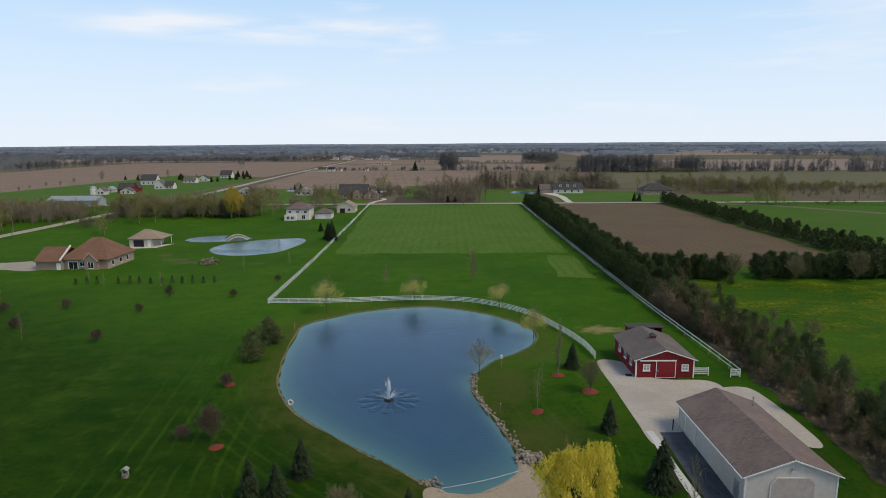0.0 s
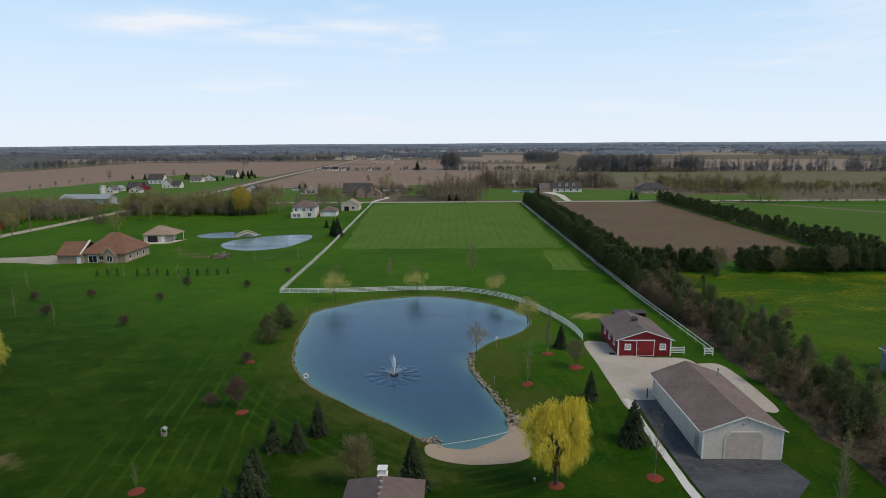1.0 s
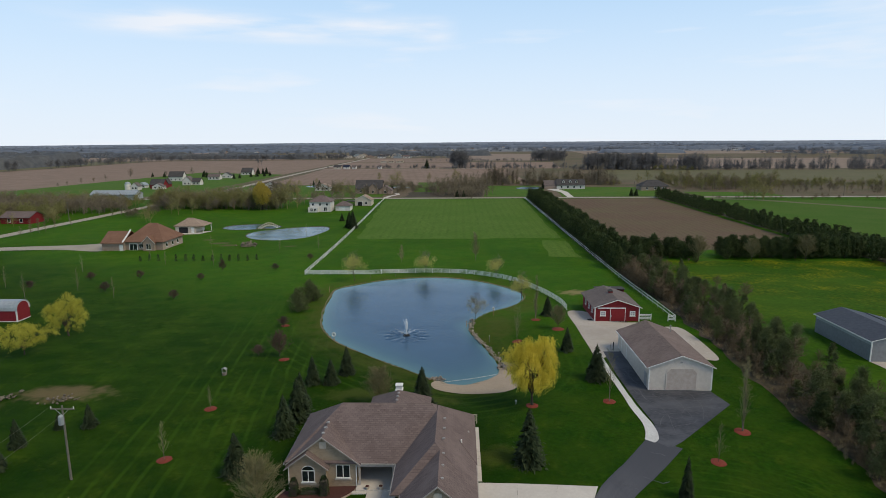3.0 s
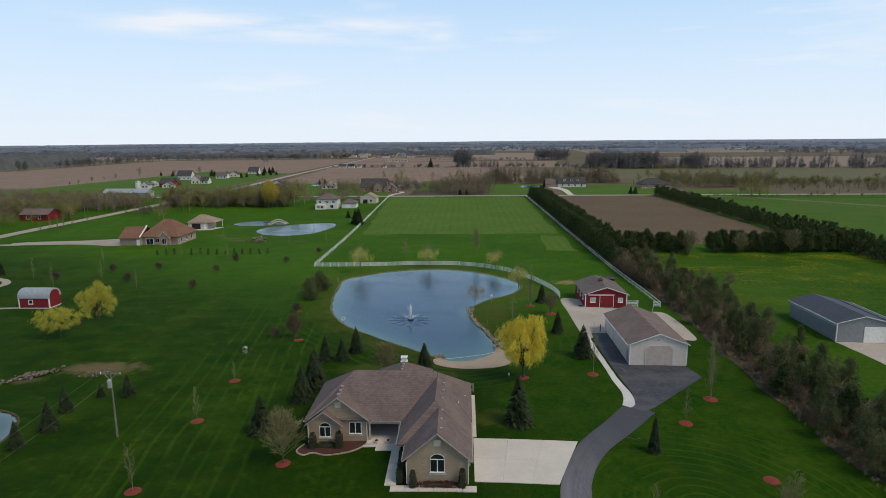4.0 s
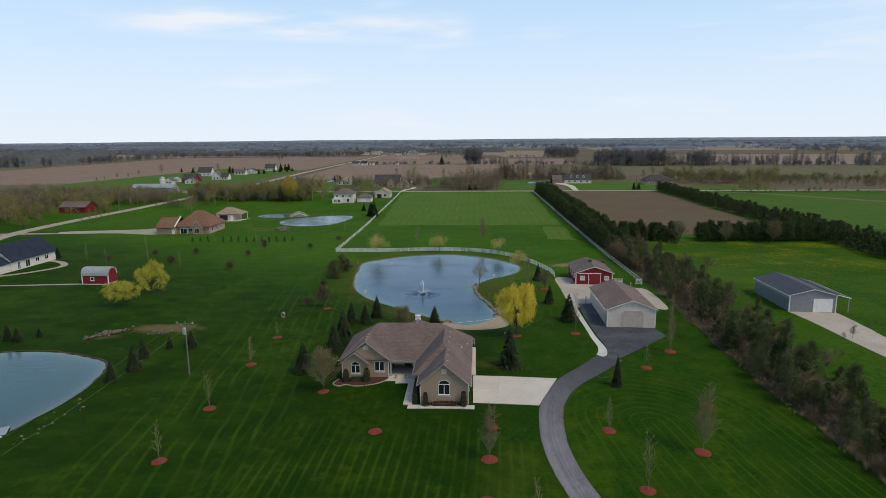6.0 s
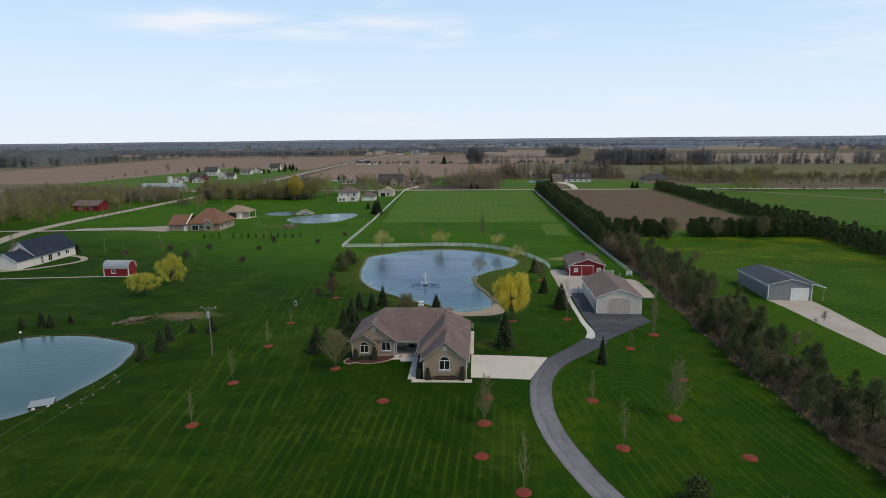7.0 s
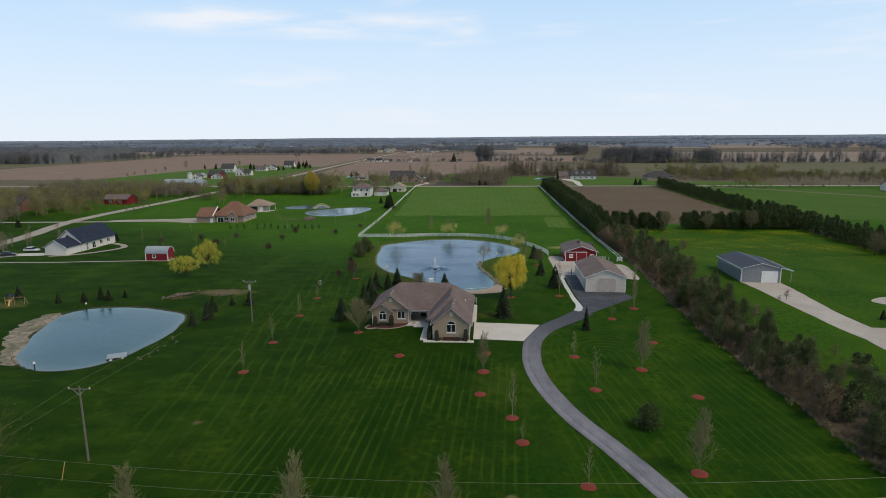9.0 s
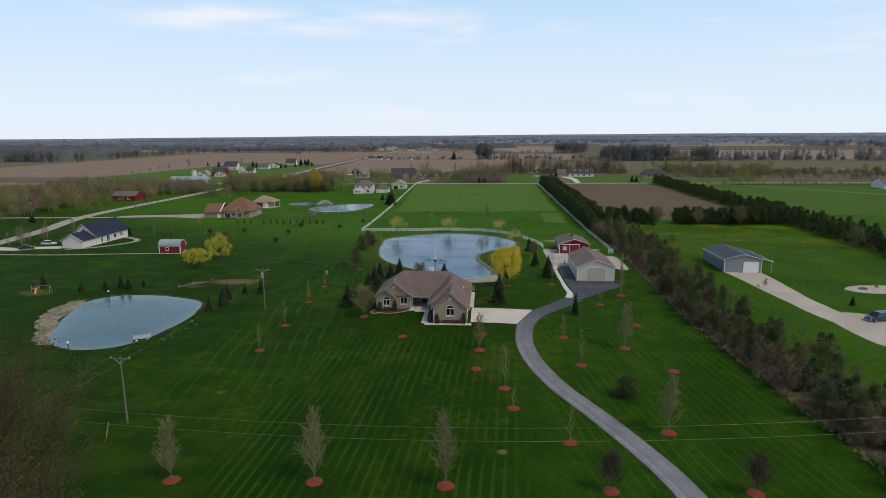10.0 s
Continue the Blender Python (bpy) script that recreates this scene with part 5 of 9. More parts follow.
panel_door(house, 2.9, 21.6, 0.0, 4.8, 2.2, "E", WHITE, "garage_door", 4)
panel_door(house, 2.9, 26.6, 0.0, 2.6, 2.2, "E", WHITE, "garage_door", 4)
for x, y, zz in ((-12.7, 27.6, 4.6), (-0.35, 18.6, 4.65)):
    o = [((0.38 + 0.1 * (i % 2)) * math.cos(math.pi * i / 4), (0.38 + 0.1 * (i % 2)) * math.sin(math.pi * i / 4)) for i in range(8)]
    part("gable_medallion", Buf().prism_y(o, -0.06, 0.05), PLASTER, house, "pale octagonal stone set in the gable", m=pose(x, y, zz))
for i in range(6):
    y = 20.0 + i * 2.2
    part("ridge_vent", Buf().bevel_box(-0.14, 0.14, -0.11, 0.11, 0, 0.14, 0.04), PIPE, house, m=pose(0.0, y, 5.55 if y < 25 else 5.98))
for i in range(4):
    part("ridge_vent", Buf().bevel_box(-0.17, 0.17, -0.11, 0.11, 0, 0.14, 0.04), PIPE, house, m=pose(-12.72, 28.2 + i * 1.2, 5.62))
for i in range(3):
    part("ridge_vent", Buf().bevel_box(-6.05, -5.75, 37.2 + i * 1.0, 37.45 + i * 1.0, 5.2, 5.36, 0.05), PIPE, house)
for x, y, zz in ((-15.1, 29.6, 3.4), (1.8, 29.4, 3.95), (2.6, 33.0, 3.1)):
    part("vent_pipe", Buf().tube((x, y, zz - 0.4), (x, y, zz + 0.42), 0.08, 0.08, 8), WHITE, house)
part("wall_box", Buf().box(2.9, 3.15, 20.0, 20.4, 1.2, 1.7), PIPE, house, "grey meter box on the wall")

# walks and slabs round the house
drive_pad = tagged(new("drive_pad"), "pale concrete drive pad cast in slabs", "driveway", kind="structure")
for i in range(3):
    for j in range(2):
        k = []
        for u, v in ((i, j), (i + 1, j), (i + 1, j + 1), (i, j + 1)):
            yy = 19.1 + v * 4.5 - (0.014 if v > j else 0)
            xx = 3.6 + (12.6 + (yy - 19.1) * 0.40 - 3.6) * u / 3 - (0.014 if u > i else 0)
            k.append((xx, yy, ground_z(xx, yy)))
        b = Buf()
        b.add([(x, y, z - 0.2) for x, y, z in k] + [(x, y, z + 0.075) for x, y, z in k], [(3, 2, 1, 0), (4, 5, 6, 7), (0, 1, 5, 4), (1, 2, 6, 5), (2, 3, 7, 6), (3, 0, 4, 7)])
        part("slab", b, CONCRETE, drive_pad)
walk_slabs = tagged(new("house_walk"), "pale concrete walk round the garage wing", "path", kind="structure")


def walk_piece(x0, x1, y0, y1):
    z = max(ground_z(x0, y0), ground_z(x1, y1))
    part("slab", Buf().bevel_box(x0, x1, y0, y1, z - 0.4, z + 0.09), CONCRETE, walk_slabs)


for i in range(6):
    walk_piece(-5.3 + i * 1.52, -5.3 + (i + 1) * 1.52 - 0.03, 17.3, 18.3)
for i in range(6):
    walk_piece(-6.0 + 0.1 * (5 - i) * 0, -4.75, 18.33 + i * 1.35, 18.33 + (i + 1) * 1.35 - 0.03)
for i in range(3):
    walk_piece(-9.6 + i * 1.6, -9.6 + (i + 1) * 1.6 - 0.03, 25.3 + (0.9 if i == 0 else 0), 26.6)
for i in range(8):
    walk_piece(3.1, 4.0, 28.4 + i * 1.5, 28.4 + (i + 1) * 1.5 - 0.03)
# the long shed ----------------------------------------------------------
shed = thing("shed", 0, 0, ground_z(33, 55) + 0.0, 0, "long pale ribbed shed with brown shingle roof", "shed")
SX0, SX1, SY0, SY1 = 28.8, 37.7, 51.9, 68.5
part("wall", block(SX0, SX1, SY0, SY1, 3.35, 5.0), SIDING, shed)
part("roof", gable_y(SX0, SX1, SY0, SY1, 3.45, 5.1, 0.4, 0.12, 0.3), ROOF_SHED, shed)
part("rake_board", rake_y(SX0, SX1, SY0 - 0.3, 3.45, 5.1, 0.4, 0.12), WHITE, shed)
part("siding", ribs_front(SX0, SX1, SY0, 0.0, lambda x: 3.3 + 1.62 * (1 - abs(x - 33.25) / 4.45)), SIDING, shed)
part("siding", ribs_side(SX0, SY0, SY1, 0.0, 3.3), SIDING, shed)
for x in (SX0, SX1):
    part("corner_trim", Buf().box(x - 0.08, x + 0.08, SY0 - 0.05, SY0 + 0.08, 0, 3.3), WHITE, shed)
part("corner_trim", Buf().box(SX0 - 0.05, SX0 + 0.08, SY1 - 0.08, SY1 + 0.05, 0, 3.3), WHITE, shed)
panel_door(shed, 33.4, SY0 - 0.03, 0.0, 4.2, 3.15, "S", DOOR_BEIGE, "garage_door", 5, 0.55, SIDING, "beige sectional door with clipped corners")
panel_door(shed, SX0 - 0.03, 64.9, 0.0, 2.8, 2.7, "W", SIDING, "garage_door", 4, 0.0, WHITE)
part("side_door", Buf().box(SX0 - 0.07, SX0 + 0.02, 53.0, 53.95, 0.02, 2.1), STEEL, shed, "grey steel side door")
part("lamp", Buf().bevel_box(33.1, 33.4, SY0 - 0.2, SY0 - 0.02, 4.1, 4.3, 0.04), PIPE, shed)
part("gutter", Buf().box(SX0 - 0.52, SX0 - 0.4, SY0 - 0.2, SY1 + 0.2, 3.24, 3.36), WHITE, shed)
part("downspout", Buf().box(SX0 - 0.12, SX0 - 0.02, SY1 - 0.3, SY1 - 0.2, 0, 3.2), WHITE, shed)
part("vent_pipe", Buf().tube((36.6, 66.2, 3.6), (36.6, 66.2, 5.0), 0.09, 0.09, 8).tube((36.6, 66.2, 5.0), (36.6, 66.2, 5.15), 0.16, 0.1, 8), PIPE, shed)
structure("bollard", Buf().tube((27.6, 67.2, ground_z(27.6, 67.2)), (27.6, 67.2, ground_z(27.6, 67.2) + 1.5), 0.07, 0.07, 8), RUBBER, "thin dark post beside the shed door", "post", kind="")
for k, pts in enumerate(([(26.6, 62), (27.6, 55), (27.5, 49.5), (29, 46), (28.5, 40)], [(28.8, 50.5), (31, 47.5), (34.2, 44.2)], [(30, 50.8), (33.5, 50.2), (36.5, 50.9)], [(27.2, 46), (30.2, 43.5), (32.2, 46.5), (36.5, 47.2)], [(26.6, 58), (28.4, 52.8), (31.5, 49), (32, 44)], [(34, 51.5), (34.6, 47.6), (33.4, 43.6)], [(21.5, 30.4), (23.2, 29.2), (24.2, 29.6)], [(27.4, 64), (28.2, 60), (27.0, 56)], [(26.4, 52), (28.0, 49.8), (31.5, 50.4)], [(29.0, 41.5), (31.5, 42.4), (32.6, 43.6)], [(27.3, 42), (28.6, 44.4), (31.2, 45.0)], [(33.0, 49), (35.6, 48.6), (37.2, 49.8)], [(24.0, 35.4), (25.4, 34.6)], [(19.0, 28.8), (20.6, 27.6)], [(16.2, 24.6), (17.8, 23.8)])):
    structure("crack_seal", ribbon([(px + 0.25 * noise.noise((px * 1.3, py * 1.3, 2)), py + 0.25 * noise.noise((px * 1.3, py * 1.3, 7))) for px, py in open_curve(pts, 10)], 0.07, 0.085, 0.05), SEAL, "pale sealed crack across dark asphalt", "crack")

# the red barn -----------------------------------------------------------
barn = thing("barn", 0, 0, ground_z(32, 86) + 0.02, 0, "red barn with white trim and grey shingle roof", "barn")
BX0, BX1, BY0, BY1 = 28.2, 36.8, 83.8, 95.2
part("wall", block(BX0, BX1, BY0, BY1, 2.75, 4.2), RED, barn)
part("roof", gable_y(BX0, BX1, BY0, BY1, 2.85, 4.3, 0.45, 0.12, 0.35), ROOF_BARN, barn)
part("rake_board", rake_y(BX0, BX1, BY0 - 0.35, 2.85, 4.3, 0.45, 0.12, 0.18), WHITE, barn)
part("siding", ribs_front(BX0, BX1, BY0, 0.0, lambda x: 2.72 + 1.4 * (1 - abs(x - 32.5) / 4.3), 0.4), RED, barn)
part("siding", ribs_side(BX0, BY0, BY1, 0.0, 2.7, -1, 0.4), RED, barn)
for x in (BX0, BX1):
    part("corner_trim", Buf().box(x - 0.1, x + 0.1, BY0 - 0.06, BY0 + 0.1, 0, 2.68), WHITE, barn)
slider = part("sliding_door", Buf().box(31.2, 34.05, BY0 - 0.1, BY0 - 0.02, 0.02, 2.62), RED_DOOR, barn, "wide red sliding door")
part("door_track", Buf().box(28.7, 34.15, BY0 - 0.18, BY0 - 0.03, 2.64, 2.82), WHITE, barn, "white track over the sliding door")
part("door_trim", Buf().box(31.13, 31.23, BY0 - 0.13, BY0 - 0.09, 0.02, 2.62).box(34.0, 34.1, BY0 - 0.13, BY0 - 0.09, 0.02, 2.62).box(31.23, 34.0, BY0 - 0.13, BY0 - 0.09, 0.02, 0.1), WHITE, slider)
part("door_handle", Buf().box(31.4, 31.48, BY0 - 0.18, BY0 - 0.1, 1.0, 1.35), STEEL, slider)
window_part(barn, 29.75, BY0 - 0.03, 1.25, 0.8, 0.75, "S", 2, False, None, 2, 0.13, STEEL_PALE)
window_part(barn, 35.5, BY0 - 0.03, 1.25, 0.8, 0.75, "S", 2, False, None, 2, 0.13, STEEL_PALE)
for y in (86.2, 89.2, 92.2):
    window_part(barn, BX0 - 0.03, y, 1.3, 0.9, 0.8, "W", 2, False, None, 2, 0.1)
    part("shutter_track", Buf().box(BX0 - 0.14, BX0 - 0.03, y - 1.1, y + 1.1, 2.3, 2.44), WHITE, barn)
cup = part("cupola", Buf().box(32.1, 32.9, 89.2, 90.0, 4.0, 4.75), RED, barn, "small red cupola on the ridge")
part("cupola_roof", hip(32.1, 32.9, 89.2, 90.0, 4.9, 5.2, 0.5, 0.5, 0.12, 0.05), ROOF_DARK, cup)
part("vane", Buf().tube((32.5, 89.6, 5.1), (32.5, 89.6, 5.7), 0.02, 0.02, 5), STEEL, cup)
part("door_mat", Buf().bevel_box(31.2, 34.4, 82.7, 83.65, -0.02, 0.06), RUBBER, barn, "black rubber mat at the sliding door")
part("door_mat", Buf().bevel_box(27.0, 28.0, 84.3, 85.3, -0.02, 0.06), RUBBER, barn, "black rubber mat at the side door")
lean = thing("lean_to", 1.0, 6.5, ground_z(36, 105), 0, "low red animal shelter with dark flat roof", "shelter")
part("wall", Buf().box(32.2, 38.2, 99.6, 99.8, -0.3, 1.9).box(32.2, 32.4, 97.2, 99.6, -0.3, 2.1).box(38.0, 38.2, 97.2, 99.6, -0.3, 2.1).box(32.4, 35.0, 97.2, 97.35, -0.3, 2.1), RED, lean)
part("roof", Buf().add([(31.9, 96.8, 2.15), (38.5, 96.8, 2.15), (38.5, 100.1, 1.95), (31.9, 100.1, 1.95), (31.9, 96.8, 2.27), (38.5, 96.8, 2.27), (38.5, 100.1, 2.07), (31.9, 100.1, 2.07)], [(3, 2, 1, 0), (4, 5, 6, 7), (0, 1, 5, 4), (1, 2, 6, 5), (2, 3, 7, 6), (3, 0, 4, 7)]), ROOF_DARK, lean)
part("post", Buf().box(36.5, 36.65, 97.2, 97.35, 0, 2.1), WOOD, lean)

# grey pole building -----------------------------------------------------
grey = thing("pole_building", 0, 0, ground_z(73, 70), 0, "grey steel pole building with dark steel roof", "building")
part("wall", block(68.6, 77.9, 64.6, 80.0, 3.5, 4.7), GREY_STEEL, grey)
part("roof", gable_y(68.6, 77.9, 64.6, 80.0, 3.6, 4.8, 0.25, 0.1, 0.3), STEEL_ROOF, grey)
part("lean_roof", Buf().add([(77.7, 64.3, 3.75), (80.7, 64.3, 2.95), (80.7, 80.3, 2.95), (77.7, 80.3, 3.75), (77.7, 64.3, 3.87), (80.7, 64.3, 3.07), (80.7, 80.3, 3.07), (77.7, 80.3, 3.87)], [(3, 2, 1, 0), (4, 5, 6, 7), (0, 1, 5, 4), (1, 2, 6, 5), (2, 3, 7, 6), (3, 0, 4, 7)]), STEEL_ROOF, grey)
part("fascia", Buf().box(80.7, 80.76, 64.3, 80.3, 2.93, 3.09), WHITE, grey)
part("fascia", Buf().add([(77.9, 64.24, 3.70), (80.7, 64.24, 2.95), (80.7, 64.3, 2.95), (77.9, 64.3, 3.70), (77.9, 64.24, 3.84), (80.7, 64.24, 3.09), (80.7, 64.3, 3.09), (77.9, 64.3, 3.84)], [(3, 2, 1, 0), (4, 5, 6, 7), (0, 1, 5, 4), (1, 2, 6, 5), (2, 3, 7, 6), (3, 0, 4, 7)]), WHITE, grey)
part("eave_trim", Buf().box(68.26, 68.36, 64.3, 80.3, 3.4, 3.58), WHITE, grey)
part("skylight_strip", Buf().box(68.55, 68.62, 64.8, 79.8, 2.85, 3.3), STEEL_PALE, grey, "pale translucent strip under the eave")
part("rake_board", rake_y(68.6, 77.9, 64.3, 3.6, 4.8, 0.25, 0.1), WHITE, grey)
for x in (68.6, 77.9):
    part("corner_trim", Buf().box(x - 0.09, x + 0.09, 64.53, 64.7, 0, 3.45), WHITE, grey)
for y in (64.6, 72.0, 79.8):
    part("post", Buf().box(80.4, 80.52, y, y + 0.12, 0, 3.0), PIPE, grey)
panel_door(grey, 75.3, 64.57, 0.0, 3.6, 2.75, "S", WHITE, "garage_door", 5)
part("siding", ribs_front(68.6, 77.9, 64.6, 0.0, lambda x: 3.4 + 1.1 * (1 - abs(x - 73.25) / 4.65), 0.45), GREY_STEEL, grey)
part("siding", ribs_side(68.6, 64.6, 80.0, 0.0, 2.8, -1, 0.45), GREY_STEEL, grey)
part("step", Buf().bevel_box(66.4, 68.4, 78.5, 80.5, -0.3, 0.15), CONCRETE, grey)

# red shed with arched roof ------------------------------------------------
rs = thing("garden_shed", 0, 0, ground_z(-95, 91), 0, "red garden shed with curved pale steel roof", "shed")


def gambrel(x0, x1, y0, y1, zw, zt):
    ym = (y0 + y1) / 2
    h = (y1 - y0) / 2
    return [(ym + h * math.cos(a), zw + (zt - zw) * math.sin(a) ** 0.85) for a in [math.pi * i / 10 for i in range(11)]]


arc = gambrel(-98.7, -91.7, 89.0, 92.9, 2.3, 4.2)
part("wall", Buf().prism_x([(89.0, -0.5), (92.9, -0.5)] + arc, -98.7, -91.7), RED, rs)
arc2 = [(91 + (y - 91) * 1.06, 2.2 + (z - 2.2) * 1.05) for y, z in arc]
part("roof", Buf().prism_x([(y, z + 0.02) for y, z in arc] + [(y, z + 0.06) for y, z in arc2[::-1]], -98.9, -91.5), STEEL_PALE, rs)
part("arch_trim", Buf().prism_x([(y, z) for y, z in arc] + [(91 + (y - 91) * 0.92, 2.2 + (z - 2.2) * 0.93) for y, z in arc[::-1]], -91.72, -91.6), WHITE, rs)
for x in (-98.7, -91.7):
    part("corner_trim", Buf().box(x - 0.12, x + 0.12, 88.9, 89.12, 0, 2.3), WHITE, rs)
part("base_trim", Buf().box(-98.5, -91.9, 88.93, 89.0, 0, 0.16).box(-91.7, -91.62, 89.1, 92.8, 0, 0.16), WHITE, rs)
window_part(rs, -96.0, 89.0, 1.15, 0.8, 0.75, "S", 1, False, None, 1, 0.14)

# white house with navy roof ------------------------------------------------
wh = thing("house", 0, 0, ground_z(-133, 110), 0, "white house with navy shingle roof and attached garage", "house")
part("wall", block(-139.0, -130.0, 104.0, 122.5, 3.1, 7.0), WHITE_WALL, wh)
part("roof", gable_y(-139.0, -130.0, 104.0, 122.5, 3.2, 7.2, 0.5), ROOF_NAVY, wh)
part("wall", block(-137.5, -130.3, 97.0, 104.5, 2.7, 4.9), WHITE_WALL, wh)
part("roof", gable_y(-137.5, -130.3, 97.0, 104.5, 2.8, 5.0, 0.4), ROOF_NAVY, wh)
part("rake_board", rake_y(-139.0, -130.0, 103.65, 3.2, 7.2, 0.5), WHITE, wh)
part("rake_board", rake_y(-137.5, -130.3, 96.65, 2.8, 5.0, 0.4), WHITE, wh)
for y, w, h in ((107.0, 0.9, 1.9), (110.5, 1.6, 2.0), (114.5, 1.4, 1.2), (118.5, 1.4, 1.2)):
    window_part(wh, -130.0, y, 0.3 if h > 1.5 else 1.0, w, h, "E", 2)
window_part(wh, -134.5, 103.98, 4.6, 0.9, 1.0, "S", 2)
panel_door(wh, -137.5, 100.5, 0.0, 4.8, 2.2, "W", WHITE, "garage_door", 4)

# tan brick house -----------------------------------------------------------
bh = thing("house", 0, 0, ground_z(-112, 180), 0, "tan brick house with terracotta hipped roof", "house")
part("wall", block(-125.2, -117.4, 175.3, 186.0, 3.0), BRICK, bh)
part("wall", block(-117.6, -104.0, 176.6, 192.0, 3.1), BRICK, bh)
part("wall", block(-110.5, -106.5, 175.4, 178.0, 3.0, 5.0), BRICK, bh)
part("roof", gable_x(-125.2, -117.4, 175.3, 186.0, 3.0, 6.2, 0.6), ROOF_TERRA, bh)
part("roof", hip(-117.6, -104.0, 176.6, 192.0, 3.2, 8.8, 6.0, 6.0, 0.7), ROOF_TERRA, bh)
part("roof", gable_y(-110.5, -106.5, 175.4, 181.0, 3.0, 5.1, 0.5), ROOF_TERRA, bh)
part("rake_board", rake_y(-110.5, -106.5, 175.05, 3.0, 5.1, 0.5), WHITE, bh)
part("parapet", Buf().add([(-117.6, 174.8, 3.0), (-117.2, 174.8, 3.0), (-117.2, 180.7, 6.5), (-117.6, 180.7, 6.5), (-117.6, 174.8, 3.35), (-117.2, 174.8, 3.35), (-117.2, 180.7, 6.9), (-117.6, 180.7, 6.9)], [(3, 2, 1, 0), (4, 5, 6, 7), (0, 1, 5, 4), (1, 2, 6, 5), (2, 3, 7, 6), (3, 0, 4, 7)]), WHITE, bh, "white trim between two roofs")
window_part(bh, -114.6, 176.6, 0.1, 2.6, 2.1, "S", 2, False, None, 1, 0.25)
window_part(bh, -111.8, 176.6, 0.9, 1.4, 1.3, "S", 2)
window_part(bh, -108.5, 175.4, 0.6, 1.6, 1.8, "S", 2)
for y in (179.5, 184.0, 188.0):
    window_part(bh, -104.0, y, 0.9, 1.2, 1.3, "E", 1)
window_part(bh, -118.3, 175.3, 0.0, 0.9, 2.0, "S", 1, False, None, 1, 0.2, WHITE)

bg = thing("garage", 0, 0, ground_z(-112, 219), 0, "tan garage with open dark door and hipped roof", "garage")
part("wall", block(-118.0, -109.5, 215.7, 225.0, 3.0), PLASTER, bg)
part("roof", hip(-118.0, -106.5, 215.7, 225.0, 3.1, 6.0, 4.2, 6.2, 0.5), ROOF_TAN, bg)
# flat dark panel on the closed wall imitates the shaded inside
part("door_opening", Buf().box(-116.4, -112.6, 215.62, 215.72, 0, 2.5), DARK, bg, "dark panel for the shade inside an open garage door")
window_part(bg, -110.6, 215.7, 0.3, 0.9, 2.0, "S", 1, False, None, 1, 0.15, WHITE)
for y in (216.2, 224.4):
    part("post", Buf().box(-106.5, -106.3, y, y + 0.2, 0, 3.0), WHITE, bg)

# two-storey white house and its outbuildings ---------------------------------
w2 = thing("house", 0, 0, ground_z(-72, 290), 0, "white two-storey house with brown hipped roof", "house")
part("wall", block(-78.4, -67.2, 286.0, 296.0, 5.4), WHITE_WALL, w2)
part("roof", hip(-78.4, -67.2, 286.0, 296.0, 5.5, 8.4, 5, 5, 0.6), ROOF_BROWN, w2)
part("wall", block(-78.9, -73.4, 284.2, 286.2, 2.7), WHITE_WALL, w2)
for x in (-76.6, -72.8, -69.0):
    window_part(w2, x, 286.0, 3.4, 1.2, 1.2, "S", 2)
for x in (-77.0, -75.0):
    window_part(w2, x, 284.2, 0.7, 1.2, 1.3, "S", 2)
window_part(w2, -70.0, 286.0, 0.6, 1.6, 1.8, "S", 2)
w3 = thing("garage", 0, 0, ground_z(-62, 293), 0, "low white garage with brown hipped roof", "garage")
part("wall", block(-65.5, -57.5, 290.5, 298.0, 2.7), WHITE_WALL, w3)
part("roof", hip(-65.5, -57.5, 290.5, 298.0, 2.8, 5.0, 4, 4, 0.5), ROOF_BROWN, w3)
panel_door(w3, -62.0, 290.48, 0.0, 3.2, 2.2, "S", WHITE, "garage_door", 4)
w4 = thing("outbuilding", 0, 0, ground_z(-55, 316), 0, "cream gabled outbuilding with tan roof", "outbuilding")
part("wall", block(-59.0, -49.5, 314.0, 324.0, 3.2, 5.8), PLASTER, w4)
part("roof", gable_y(-59.0, -49.5, 314.0, 324.0, 3.3, 5.9, 0.5), ROOF_TAN, w4)
part("rake_board", rake_y(-59.0, -49.5, 313.65, 3.3, 5.9, 0.5), WHITE, w4)
part("carport", Buf().box(-64.5, -59.2, 314.0, 321.0, 2.4, 2.6), ROOF_DARK, w4)
for x in (-64.3, -62.0):
    part("post", Buf().box(x, x + 0.18, 314.1, 314.3, 0, 2.4), WOOD, w4)
window_part(w4, -52.5, 314.0, 1.0, 1.4, 1.3, "S", 2)
panel_door(w4, -56.0, 313.98, 0.0, 2.8, 2.4, "S", DARK, "garage_door", 3)


